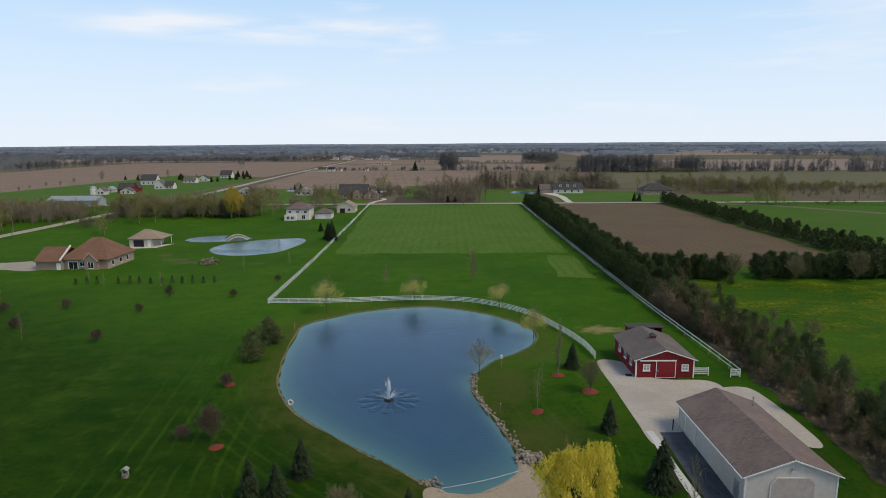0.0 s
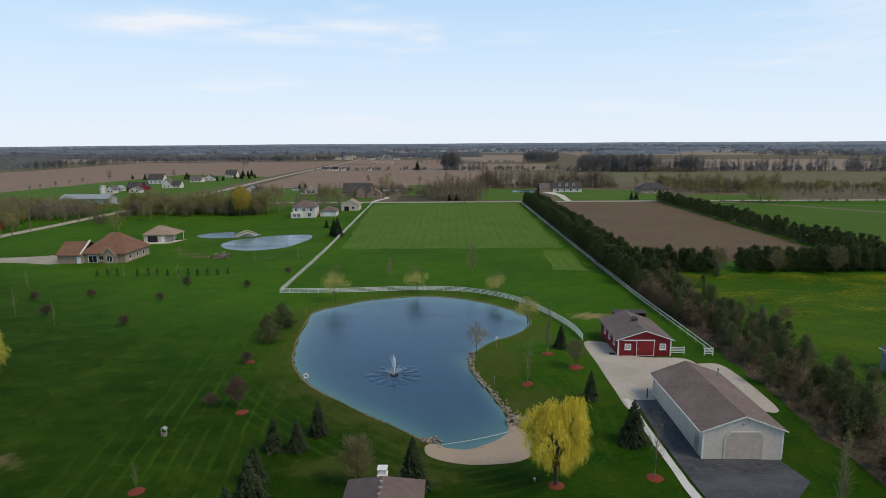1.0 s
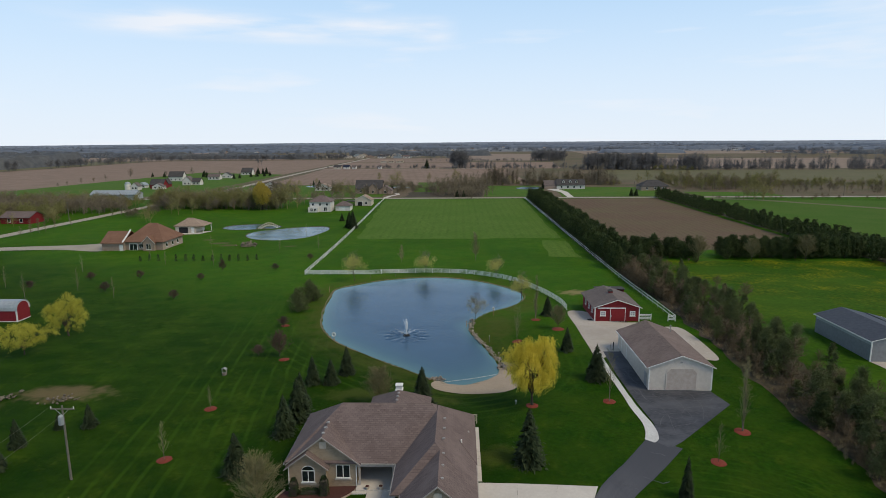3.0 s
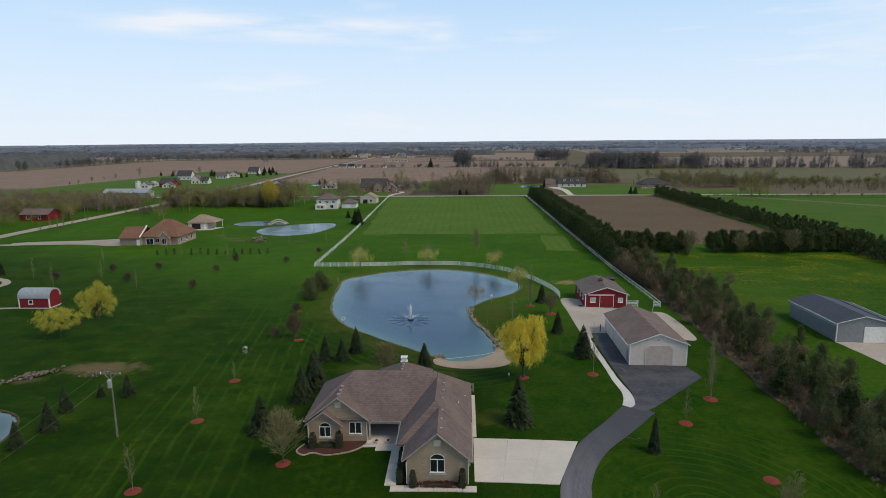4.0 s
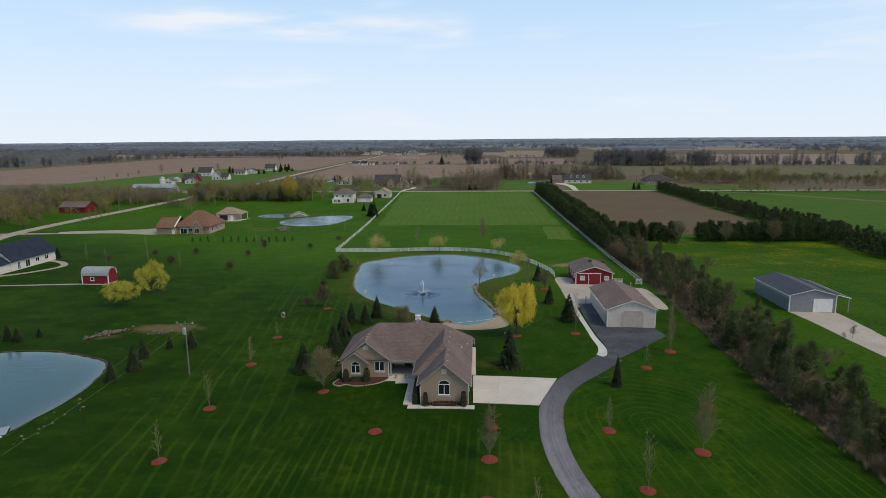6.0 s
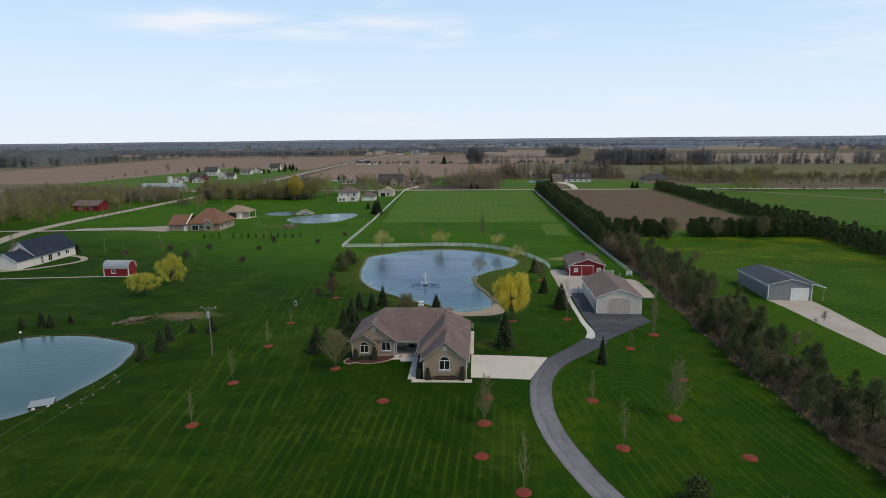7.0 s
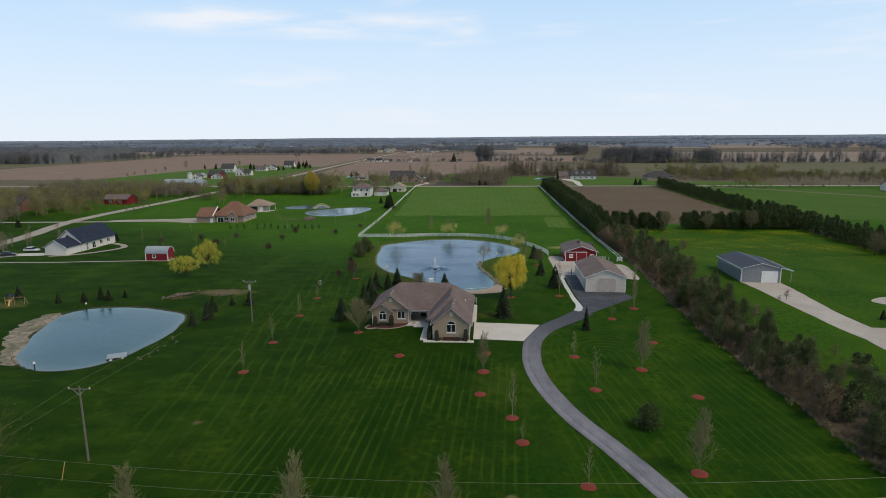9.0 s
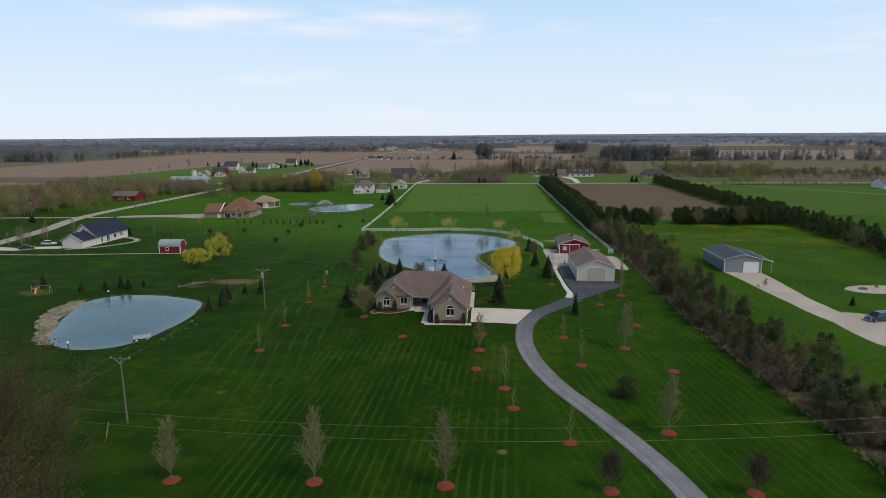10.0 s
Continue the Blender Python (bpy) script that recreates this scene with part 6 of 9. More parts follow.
def far_house(name, x0, x1, y0, y1, ze, zr, wall, roof, label, category="house", axis="x", hipped=False, wins=3, facing="S"):
    """Farm or road house seen from far: walls, roof, windows, door."""
    h = thing(name, 0, 0, ground_z((x0 + x1) / 2, (y0 + y1) / 2), 0, label, category)
    part("wall", block(x0, x1, y0, y1, ze, None if hipped else zr - 0.1, axis), wall, h)
    if hipped:
        e = min(x1 - x0, y1 - y0) / 2
        part("roof", hip(x0, x1, y0, y1, ze + 0.1, zr, e, e, 0.5, 0.14, "x" if x1 - x0 >= y1 - y0 else "y"), roof, h)
    else:
        part("roof", (gable_x if axis == "x" else gable_y)(x0, x1, y0, y1, ze, zr, 0.5), roof, h)
    for i in range(wins):
        x = x0 + (x1 - x0) * (i + 0.7) / (wins + 0.4)
        window_part(h, x, y0, 0.9, 1.2, 1.4, "S", 1, False, None, 1, 0.12)
        if ze > 4.8:
            window_part(h, x, y0, 3.5, 1.1, 1.2, "S", 1, False, None, 1, 0.12)
    return h


far_house("barn", -237.6, -208, 350, 360, 3.7, 5.9, STEEL_PALE, STEEL_PALE, "long pale steel farm barn behind bare trees", "barn", "x", False, 0)
far_house("farmhouse", -255.0, -249.2, 430, 436, 3.1, 5.7, WHITE_WALL, ROOF_BARN, "white farmhouse with grey roof", "house", "y", False, 2)
far_house("farmhouse", -260.4, -254.6, 451, 457, 2.4, 4.4, WHITE_WALL, STEEL_PALE, "small white farmhouse wing with pale roof", "house", "y", False, 2)
far_house("outbuilding", -240.8, -232.2, 435.4, 441, 2.4, 4.6, WHITE_WALL, ROOF_BARN, "low white outbuilding beside a red barn", "outbuilding", "y", False, 2)
far_house("barn", -247.5, -236.5, 445, 453, 3.4, 7.4, RED, ROOF_DARK, "red barn with broad dark roof", "barn", "x", False, 0)
far_house("barn", -244.4, -239.6, 459, 466, 3.2, 6.9, RED, ROOF_DARK, "narrow red barn with steep gable", "barn", "y", False, 1)
far_house("barn", -276.2, -262.4, 535, 544, 4.3, 9.0, WHITE_WALL, ROOF_DARK, "tall white barn with dark roof", "barn", "x")
far_house("farmhouse", -237.6, -230.0, 481, 489, 4.0, 7.6, WHITE_WALL, ROOF_BARN, "white farmhouse with grey roof", "house", "y", False, 2)
far_house("farmhouse", -229.9, -222.8, 482, 489, 3.0, 6.0, WHITE_WALL, ROOF_DARK, "white farmhouse wing with dark roof", "house", "x", False, 2)
far_house("farmhouse", -246.4, -235.0, 555, 562, 2.9, 5.8, WHITE_WALL, ROOF_BARN, "white farmhouse with grey roof", "house", "x")
far_house("farmhouse", -242.4, -232.0, 578, 585, 2.8, 5.8, WHITE_WALL, ROOF_DARK, "white farmhouse with dark roof", "house", "y", False, 2)
far_house("farmhouse", -241.8, -230.0, 634, 643, 3.3, 7.8, WHITE_WALL, ROOF_DARK, "white farmhouse beside dark evergreens", "house", "x")
silo = thing("silo", -257.6, 431, None, 0, "white domed farm silo", "silo")
part("body", Buf().tube((0, 0, 0), (0, 0, 4.6), 2.3, 2.3, 18), WHITE_WALL, silo)
part("dome", Buf().tube((0, 0, 4.6), (0, 0, 5.9), 2.35, 1.7, 18).tube((0, 0, 5.9), (0, 0, 6.5), 1.7, 0.3, 18), STEEL_PALE, silo)
far_house("house", -149, -136, 421, 430, 3.4, 6.6, WHITE_WALL, ROOF_BARN, "white house half hidden by willows", "house", "y")
far_house("house", -107, -96, 418, 427, 2.9, 5.2, WHITE_WALL, ROOF_TAN, "small white house with tan roof", "house", "y")
far_house("house", -72, -53, 392, 404, 3.6, 9.2, BRICK, ROOF_DARK, "brown brick house with steep dark gables", "house", "x")
far_house("house", -62, -56, 388, 393, 4.6, 7.6, BRICK, ROOF_DARK, "brown brick gabled front of a house", "house", "y", False, 1)
far_house("garage", -55, -46, 389, 398, 2.8, 5.8, BRICK, ROOF_BROWN, "tan garage beside a brown house", "garage", "y", False, 1)
dh = far_house("house", 76, 97, 426, 436, 3.2, 7.2, WHITE_WALL, ROOF_DARK, "white house with dark roof and three dormers", "house", "x", False, 4)
for x in (81, 86, 91):
    dm = part("dormer", Buf().prism_y([(x - 0.9, 4.6), (x + 0.9, 4.6), (x + 0.9, 6.0), (x, 6.8), (x - 0.9, 6.0)], 427.2, 430.5), WHITE_WALL, dh)
    part("dormer_roof", gable_y(x - 0.9, x + 0.9, 427.2, 431, 6.05, 6.95, 0.2, 0.1, 0.15), ROOF_DARK, dm)
    part("dormer_pane", Buf().box(x - 0.45, x + 0.45, 427.12, 427.22, 4.9, 6.0), GLASS, dm)
part("wing", gable_x(66.5, 76, 428, 437, 2.8, 6.2, 0.4), ROOF_BARN, dh)
part("wing_wall", block(66.5, 76, 428, 437, 2.8, 6.0, "x"), BRICK, dh)
far_house("house", 135, 155, 411, 424, 3.0, 7.4, BRICK, ROOF_DARK, "brick house with broad dark hipped roof", "house", "x", True)
far_house("outbuilding", -212, -198, 240, 250, 3.0, 5.2, RED, ROOF_BROWN, "red outbuilding with brown roof", "outbuilding", "x", False, 2)
far_house("house", -241, -233, 205, 213, 4.6, 7.6, BRICK_RED, ROOF_DARK, "dark red brick house behind bare trees", "house", "x")
far_house("house", -251, -240, 168, 178, 2.8, 4.8, WHITE_WALL, STEEL_PALE, "low white building with pale roof", "house", "x", False, 1)
far_house("house", 262, 280, 312, 326, 3.4, 7.0, WHITE_WALL, ROOF_BARN, "white farm building with grey roof", "house", "x", False, 2)
vr = random.Random(5)
SPOTS = [(vr.uniform(-290, -100), vr.uniform(1230, 1420)) for _ in range(22)] + [(vr.uniform(-150, -20), vr.uniform(1500, 1700)) for _ in range(8)]
SPOTS += [(810 + k * 20, 1572 - k * 5) for k in range(4)] + [(vr.uniform(900, 1500), vr.uniform(1650, 2100)) for _ in range(10)] + [(vr.uniform(-900, 700), vr.uniform(1800, 2800)) for _ in range(14)] + [(-590 + k * 28, 1345) for k in range(3)]
for x, y in SPOTS:
    w, d = vr.uniform(10, 19), vr.uniform(8, 12)
    far_house("farmhouse", x, x + w, y, y + d, vr.uniform(2.6, 4.6), vr.uniform(5.2, 7.6), vr.choice([WHITE_WALL, PLASTER, PLASTER, BRICK, STEEL_PALE]), vr.choice([ROOF_BARN, ROOF_DARK, ROOF_BROWN, ROOF_TAN]), "distant pale house among bare trees", "house", vr.choice("xy"), False, 2)
for x, w in ((-133, 11), (-119, 9), (-106, 12)):
    far_house("house", x, x + w, 995, 1004, 2.6, 4.6, PLASTER, ROOF_TAN, "low tan building on a far field edge", "house", "x", False, 2)
for x, w, roof, wall in ((-166, 10, ROOF_DARK, PLASTER), (-153, 8, ROOF_NAVY, WHITE_WALL), (-141, 5, ROOF_BARN, WHITE_WALL), (-106, 4, ROOF_BARN, WHITE_WALL)):
    far_house("house", x, x + w, 768, 776, 2.8, 5.2, wall, roof, "small house on a far road", "house", "x", False, 1)

# trees ------------------------------------------------------------------


def grow(seed, h, limbs=24, spread=0.32, start=0.16, rise=0.85, twigs=5, fork=2, thick=0.018, trunk_r=None, sides=3, lean=0.02, top=0.97):
    """Bare tree: (trunk, branches). rise: how steeply limbs climb."""
    r = random.Random(seed)
    trunk, wood = Buf(), Buf()
    tr = trunk_r or h * thick
    axis = [Vector((0, 0, 0))]
    k = 6
    for i in range(1, k + 1):
        axis.append(Vector((r.gauss(0, lean) * h * i / k, r.gauss(0, lean) * h * i / k, h * top * i / k)))

    def on_axis(t):
        f = t * k
        i = min(int(f), k - 1)
        return axis[i].lerp(axis[i + 1], f - i)

    for i in range(k):
        trunk.tube(axis[i], axis[i + 1], tr * (1 - i / k) + 0.01, tr * (1 - (i + 1) / k) + 0.01, 6, i == 0)
    for i in range(limbs):
        t = start + (0.97 - start) * (i + r.random() * 0.8) / limbs
        base = on_axis(t)
        az = i * 2.4 + r.uniform(-0.5, 0.5)
        ln = h * spread * (1.15 - 0.75 * ((t - start) / (1 - start))) * r.uniform(0.75, 1.2)
        up = rise * r.uniform(0.8, 1.2)
        d = Vector((math.cos(az), math.sin(az), up)).normalized()
        p, rr = base, tr * (1 - t) * 0.55 + 0.014
        pts = [p]
        for s in range(3):
            d = (d + Vector((r.gauss(0, 0.12), r.gauss(0, 0.12), 0.16 * rise))).normalized()
            q = p + d * ln / 3
            wood.tube(p, q, rr * (1 - s * 0.27), rr * (1 - (s + 1) * 0.27), sides, False)
            p = q
            pts.append(p)
        for j in range(twigs):
            f = r.uniform(0.25, 1.0) * 3
            a = min(int(f), 2)
            b = pts[a].lerp(pts[a + 1], f - a)
            td = (d + Vector((r.gauss(0, 0.6), r.gauss(0, 0.6), r.gauss(0.25, 0.3)))).normalized()
            tl = ln * r.uniform(0.22, 0.45)
            e = b + td * tl
            wood.tube(b, e, 0.012, 0.008, 3, False)
            for _ in range(fork):
                b2 = b.lerp(e, r.uniform(0.3, 0.9))
                d2 = (td + Vector((r.gauss(0, 0.55), r.gauss(0, 0.55), r.gauss(0.2, 0.3)))).normalized()
                wood.tube(b2, b2 + d2 * tl * 0.55, 0.009, 0.006, 3, False)
    return trunk, wood


def leaf_bits(buf, r, c, n, size, spread):
    """Loose leaf or bud triangles round a point."""
    for _ in range(n):
        o = c + Vector((r.gauss(0, spread), r.gauss(0, spread), r.gauss(0, spread)))
        a = Vector((r.gauss(0, 1), r.gauss(0, 1), r.gauss(0, 1))).normalized() * size
        b = Vector((r.gauss(0, 1), r.gauss(0, 1), r.gauss(0, 1))).normalized() * size * 0.7
        buf.add([tuple(o - a * 0.5), tuple(o + a * 0.5), tuple(o + b)], [(0, 1, 2)])


def spruce_tree(seed, h, width, levels=24, per=11):
    """Spruce: whorls of drooping needle sprays round a straight trunk."""
    r = random.Random(seed)
    trunk, needles = Buf(), Buf()
    trunk.tube((0, 0, 0), (0, 0, h * 0.95), h * 0.02, 0.015, 6)
    for i in range(levels):
        t = (i + 0.2) / levels
        z = h * (0.05 + 0.93 * t)
        R = width / 2 * (1 - t) ** 0.85 + 0.06
        for j in range(max(4, int(per * (1 - 0.55 * t)))):
            az = r.uniform(0, 2 * math.pi)
            ln = R * r.uniform(0.72, 1.18)
            d = Vector((math.cos(az), math.sin(az), 0))
            s = Vector((-d.y, d.x, 0))
            tip = Vector((0, 0, z)) + d * ln + Vector((0, 0, -ln * r.uniform(0.12, 0.42)))
            mid = Vector((0, 0, z)) + d * ln * 0.5 + Vector((0, 0, ln * 0.04))
            w = ln * 0.26 + 0.05
            root = Vector((0, 0, z + 0.06))
            needles.add([tuple(root), tuple(mid - s * w), tuple(tip), tuple(mid + s * w), tuple(mid + Vector((0, 0, -w * 0.8)))], [(0, 1, 2), (0, 2, 3), (1, 4, 2), (3, 2, 4)])
            for _ in range(5):
                c = mid.lerp(tip, r.uniform(-0.3, 1.1)) + s * r.uniform(-w, w) * 1.3 + Vector((0, 0, r.uniform(-0.10, 0.12) * ln))
                e = c + d * ln * 0.20 + s * r.gauss(0, 0.12) * ln + Vector((0, 0, r.uniform(-0.18, 0.08) * ln))
                needles.add([tuple(c - s * 0.05 * ln), tuple(c + s * 0.05 * ln + Vector((0, 0, 0.05))), tuple(e)], [(0, 1, 2)])
    needles.tube((0, 0, h * 0.93), (0, 0, h), 0.05, 0.01, 4)
    return trunk, needles


def pine_tree(seed, h, width, bare=0.12, whorls=13, tufts=5, per=8, size=0.34, puff=0.24):
    """Plantation pine: rough crown of needle tufts on upswept branches."""
    r = random.Random(seed)
    trunk, needles = Buf(), Buf()
    bend = Vector((r.gauss(0, 0.03) * h, r.gauss(0, 0.03) * h, 0))
    trunk.tube((0, 0, 0), bend * 0.5 + Vector((0, 0, h * 0.5)), h * 0.021, h * 0.014, 6)
    trunk.tube(bend * 0.5 + Vector((0, 0, h * 0.5)), bend + Vector((0, 0, h * 0.95)), h * 0.014, 0.02, 5)
    for i in range(whorls):
        t = bare + (1 - bare) * (i + 0.3) / whorls
        c = bend * t + Vector((0, 0, h * t))
        R = width / 2 * (0.55 + 0.6 * math.sin(math.pi * min(1, (t - bare) / (1 - bare) * 0.8 + 0.22))) * (1.12 - t * 0.72)
        for j in range(5):
            az = r.uniform(0, 6.283)
            ln = R * r.uniform(0.65, 1.25)
            d = Vector((math.cos(az), math.sin(az), r.uniform(0.05, 0.5)))
            trunk.tube(c, c + d * ln * 0.9, 0.03, 0.012, 3, False)
            for k in range(tufts):
                leaf_bits(needles, r, c + d * ln * (0.35 + 0.7 * k / tufts), per, size * r.uniform(0.8, 1.25), puff)
    leaf_bits(needles, r, bend + Vector((0, 0, h * 0.98)), per, size * 0.8, 0.14)
    return trunk, needles


def tree_thing(name, x, y, bufs, mats, names, label, category, group="", scale=1.0, turn=0.0):
    ob = thing(name, x, y, None, 0, label, category, group)
    for nm, bf, mt in zip(names, bufs, mats):
        part(nm, mesh_of(nm, bf, mt) if isinstance(bf, Buf) else bf, mt, ob)
    ob.matrix_basis = pose(x, y, ground_z(x, y) - 0.05, 0, 0, turn) @ Matrix.Diagonal((scale, scale, scale, 1))
    return ob


def planted(proto, x, y, s=1.0, turn=0.0, sz=None):
    c = copy_thing(proto, pose(x, y, ground_z(x, y) - 0.05, 0, 0, turn))
    c.matrix_basis = pose(x, y, ground_z(x, y) - 0.05, 0, 0, turn) @ Matrix.Diagonal((s, s, sz or s, 1))
    return c


tr = random.Random(21)

# young yard trees; height 1 tree is built at true size, then scaled in copies
UPRIGHT = []
for i in range(4):
    t, w = grow(100 + i, 8.0, 60, 0.28, 0.11, 1.3, 10, 3, 0.0055)
    UPRIGHT.append((mesh_of("trunk", t, BARK), mesh_of("crown", w, TWIG)))
SLIM = []
for i in range(3):
    t, w = grow(140 + i, 8.0, 22, 0.24, 0.16, 1.4, 5, 1, 0.007)
    SLIM.append((mesh_of("trunk", t, BARK), mesh_of("crown", w, TWIG)))
COLUMN = []
for i in range(2):
    t, w = grow(160 + i, 10.0, 52, 0.22, 0.06, 3.2, 6, 2, 0.012)
    COLUMN.append((mesh_of("trunk", t, BARK), mesh_of("crown", w, TWIG)))
ROUND = []
for i in range(3):
    t, w = grow(180 + i, 5.2, 60, 0.46, 0.16, 0.75, 11, 4, 0.014)
    rb = random.Random(600 + i)
    for _ in range(5200):
        leaf_bits(w, rb, Vector(w.v[int(rb.random() * len(w.v))]), 1, 0.085, 0.12)
    ROUND.append((mesh_of("trunk", t, BARK_DARK), mesh_of("crown", w, TWIG_ROUND)))
REDSHRUB = []
for i in range(2):
    t, w = grow(190 + i, 4.4, 56, 0.43, 0.12, 0.9, 11, 3, 0.008)
    rb = random.Random(620 + i)
    for _ in range(1500):
        leaf_bits(w, rb, Vector(w.v[int(rb.random() * len(w.v))]), 1, 0.05, 0.16)
    REDSHRUB.append((mesh_of("trunk", t, BARK_DARK), mesh_of("crown", w, TWIG_RED)))


def yard_tree(pool, i, x, y, h, native, label, name="tree", category="tree", group="young yard trees"):
    tm, wm = pool[i % len(pool)]
    ob = thing(name, x, y, None, 0, label, category, group)
    part("trunk", tm, None, ob)
    part("crown", wm, None, ob)
    s = h / native
    ob.matrix_basis = pose(x, y, ground_z(x, y) - 0.03, 0, 0, (i * 67) % 360) @ Matrix.Diagonal((s, s, s, 1))
    return ob


MULCHED = []
for i, (x, y, h) in enumerate([(-12, -34.2, 8.3), (2.4, -34, 8.4), (-27.8, -35, 7.2), (29.9, -20.5, 7.7), (30.9, 9.1, 8.2), (5.5, 5.7, 6.4)]):
    yard_tree(UPRIGHT, i, x, y, h, 8.0, "young bare tree with pale budding twigs in mulch")
    MULCHED.append((x, y, 1.05))
for i, (x, y, h) in enumerate([(9.5, -8.6, 7.2), (17.1, -23.8, 5.1), (22.2, 1.0, 6.4), (31.1, 33.6, 5.0), (22.3, 48.2, 8.0), (12.09, 74.27, 6.8), (20.8, 13.3, 4.6), (-33, 4.5, 5.0), (-33, 18, 5.4), (-33, 33.8, 5.0), (-33, 47, 3.4), (10.5, -14.9, 3.2), (13.44, 61.74, 3.6)]):
    yard_tree(SLIM, i, x, y, h, 8.0, "slim bare sapling in a ring of red mulch")
    MULCHED.append((x, y, 0.95))
for i, (x, y, h) in enumerate([(37, 40.6, 9.8), (16.8, 85.2, 8.6)]):
    yard_tree(COLUMN, i, x, y, h, 10.0, "tall narrow bare tree in red mulch")
    MULCHED.append((x, y, 1.05))
for i, (x, y, h, mul) in enumerate([(-18.2, 23.0, 5.9, 0.95), (20.2, 78.8, 4.2, 1.3), (-9.4, 47.0, 5.3, 0)]):
    yard_tree(ROUND, i, x, y, h, 5.2, "round-headed bare tree with olive buds")
    if mul:
        MULCHED.append((x, y, mul))
for i, (x, y, h) in enumerate([(20, -33.8, 4.4), (35.1, -33.3, 4.4)]):
    yard_tree(REDSHRUB, i, x, y, h, 4.4, "dense purple-brown crabapple in red mulch", "crabapple", "shrub", "crabapples")
    MULCHED.append((x, y, 1.0))
for x, y in ((-28.0, 65.3), (-8.7, 11.4), (5.9, 12.8), (5.1, -1.9), (36.6, -0.3), (36, 21.5), (-33.36, 84.57), (11.5, 46.8)):
    MULCHED.append((x, y, 0.95))

# ornamental shrubs on the west lawn
for i, (x, y, h) in enumerate([(-29.23, 66.86, 4.2), (-33, 67.3, 2.2), (-66.4, 106.2, 2.6), (-88.2, 114.8, 2.8), (-87.5, 130.4, 2.5), (-68.8, 126.8, 2.2), (-67.9, 139.5, 3.0), (-33.53, 83.87, 2.4), (-52, 139, 2.3), (-100, 128, 2.6), (-110, 118, 2.5), (-46, 156, 2.2)]):
    sh = yard_tree(REDSHRUB, i, x, y, h, 4.4, "small round purple-brown shrub on the lawn", "crabapple", "shrub", "crabapples")
    sh.matrix_basis = sh.matrix_basis @ Matrix.Diagonal((1.25, 1.25, 1.0, 1)) if h > 2.8 else sh.matrix_basis @ Matrix.Diagonal((1.6, 1.6, 0.85, 1))
# faint tall saplings farther west
for i, (x, y, h) in enumerate([(-82, 108, 5.5), (-96, 116, 6.0), (-104, 108, 6.5), (-118, 120, 6), (-74, 148, 5), (-60, 170, 5), (-48, 176, 5), (-90, 150, 4.5), (-110, 140, 5), (-62, 214, 5.5), (-88, 180, 5), (-100, 160, 5)]):
    yard_tree(SLIM, i, x, y, h, 8.0, "slim bare sapling on open lawn", group="lawn saplings")
for i, (x, y, h) in enumerate([(-16.2, 150.2, 5.3), (6.7, 153.0, 8.6)]):
    yard_tree(UPRIGHT, i, x, y, h, 8.0, "bare brown tree alone in the paddock")

# willows
wt = [("willow", 11.5, 46.8, 9.9, 7.8, WILLOW, "bright yellow weeping willow in spring leaf"),
      ("willow", -74.4, 79.5, 8.0, 7.4, WILLOW_LIME, "yellow-green weeping willow on the lawn"),
      ("willow", -75.8, 69.3, 6.0, 8.0, WILLOW_LIME, "low spreading yellow-green willow on the lawn"),
      ("willow", -26.25, 123.76, 7.2, 7.6, WILLOW_PALE, "pale budding willow at the pond edge"),
      ("willow", -7.58, 131.77, 6.2, 7.2, WILLOW_PALE, "pale budding willow between pond and fence"),
      ("willow", 11.47, 126.41, 5.6, 6.4, WILLOW_PALE, "pale budding willow at the pond edge"),
      ("willow", 16.21, 106.72, 6.2, 5.6, WILLOW_PALE, "pale budding willow on the pond bank"),
      ("willow", 5.02, 89.26, 5.6, 5.2, WILLOW_GREY, "small pale bare willow on the point"),
      ("willow", -107, 295, 14.7, 11.5, WILLOW_GOLD, "large golden weeping willow among bare trees")]


def hazy_willow(seed, h, w, count=5200, tip=0.15, lobe=18, low=0.56):
    """Young willow: fine upswept limbs under a round haze of small leaves and short hanging tips."""
    r = random.Random(seed)
    t, wd = grow(seed, h, 24, w / h * 0.50, 0.2, 0.9, 5, 2, 0.011)
    lv = Buf()
    lobes = []
    for _ in range(lobe):
        az, el = r.uniform(0, 6.28), r.uniform(-0.45, 1.4)
        k = r.uniform(0.45, 0.8)
        lobes.append((Vector((math.cos(az) * math.cos(el) * w * 0.5 * k, math.sin(az) * math.cos(el) * w * 0.5 * k, h * (low + (0.94 - low) * math.sin(el) * k))), r.uniform(*((0.12, 0.24) if lobe < 20 else (0.06, 0.14))) * w))
    for _ in range(count):
        c, s = r.choice(lobes)
        d = Vector((r.gauss(0, 1), r.gauss(0, 1), r.gauss(0, 1))).normalized() * s * r.random() ** 0.5
        o = c + d
        a = Vector((r.gauss(0, 0.4), r.gauss(0, 0.4), -1)).normalized() * r.uniform(0.6, 1.4) * tip
        b = Vector((r.gauss(0, 1), r.gauss(0, 1), r.gauss(0, 0.4))).normalized() * tip * 0.26
        lv.add([tuple(o - b), tuple(o + b), tuple(o + a)], [(0, 1, 2)])
    return t, wd, lv


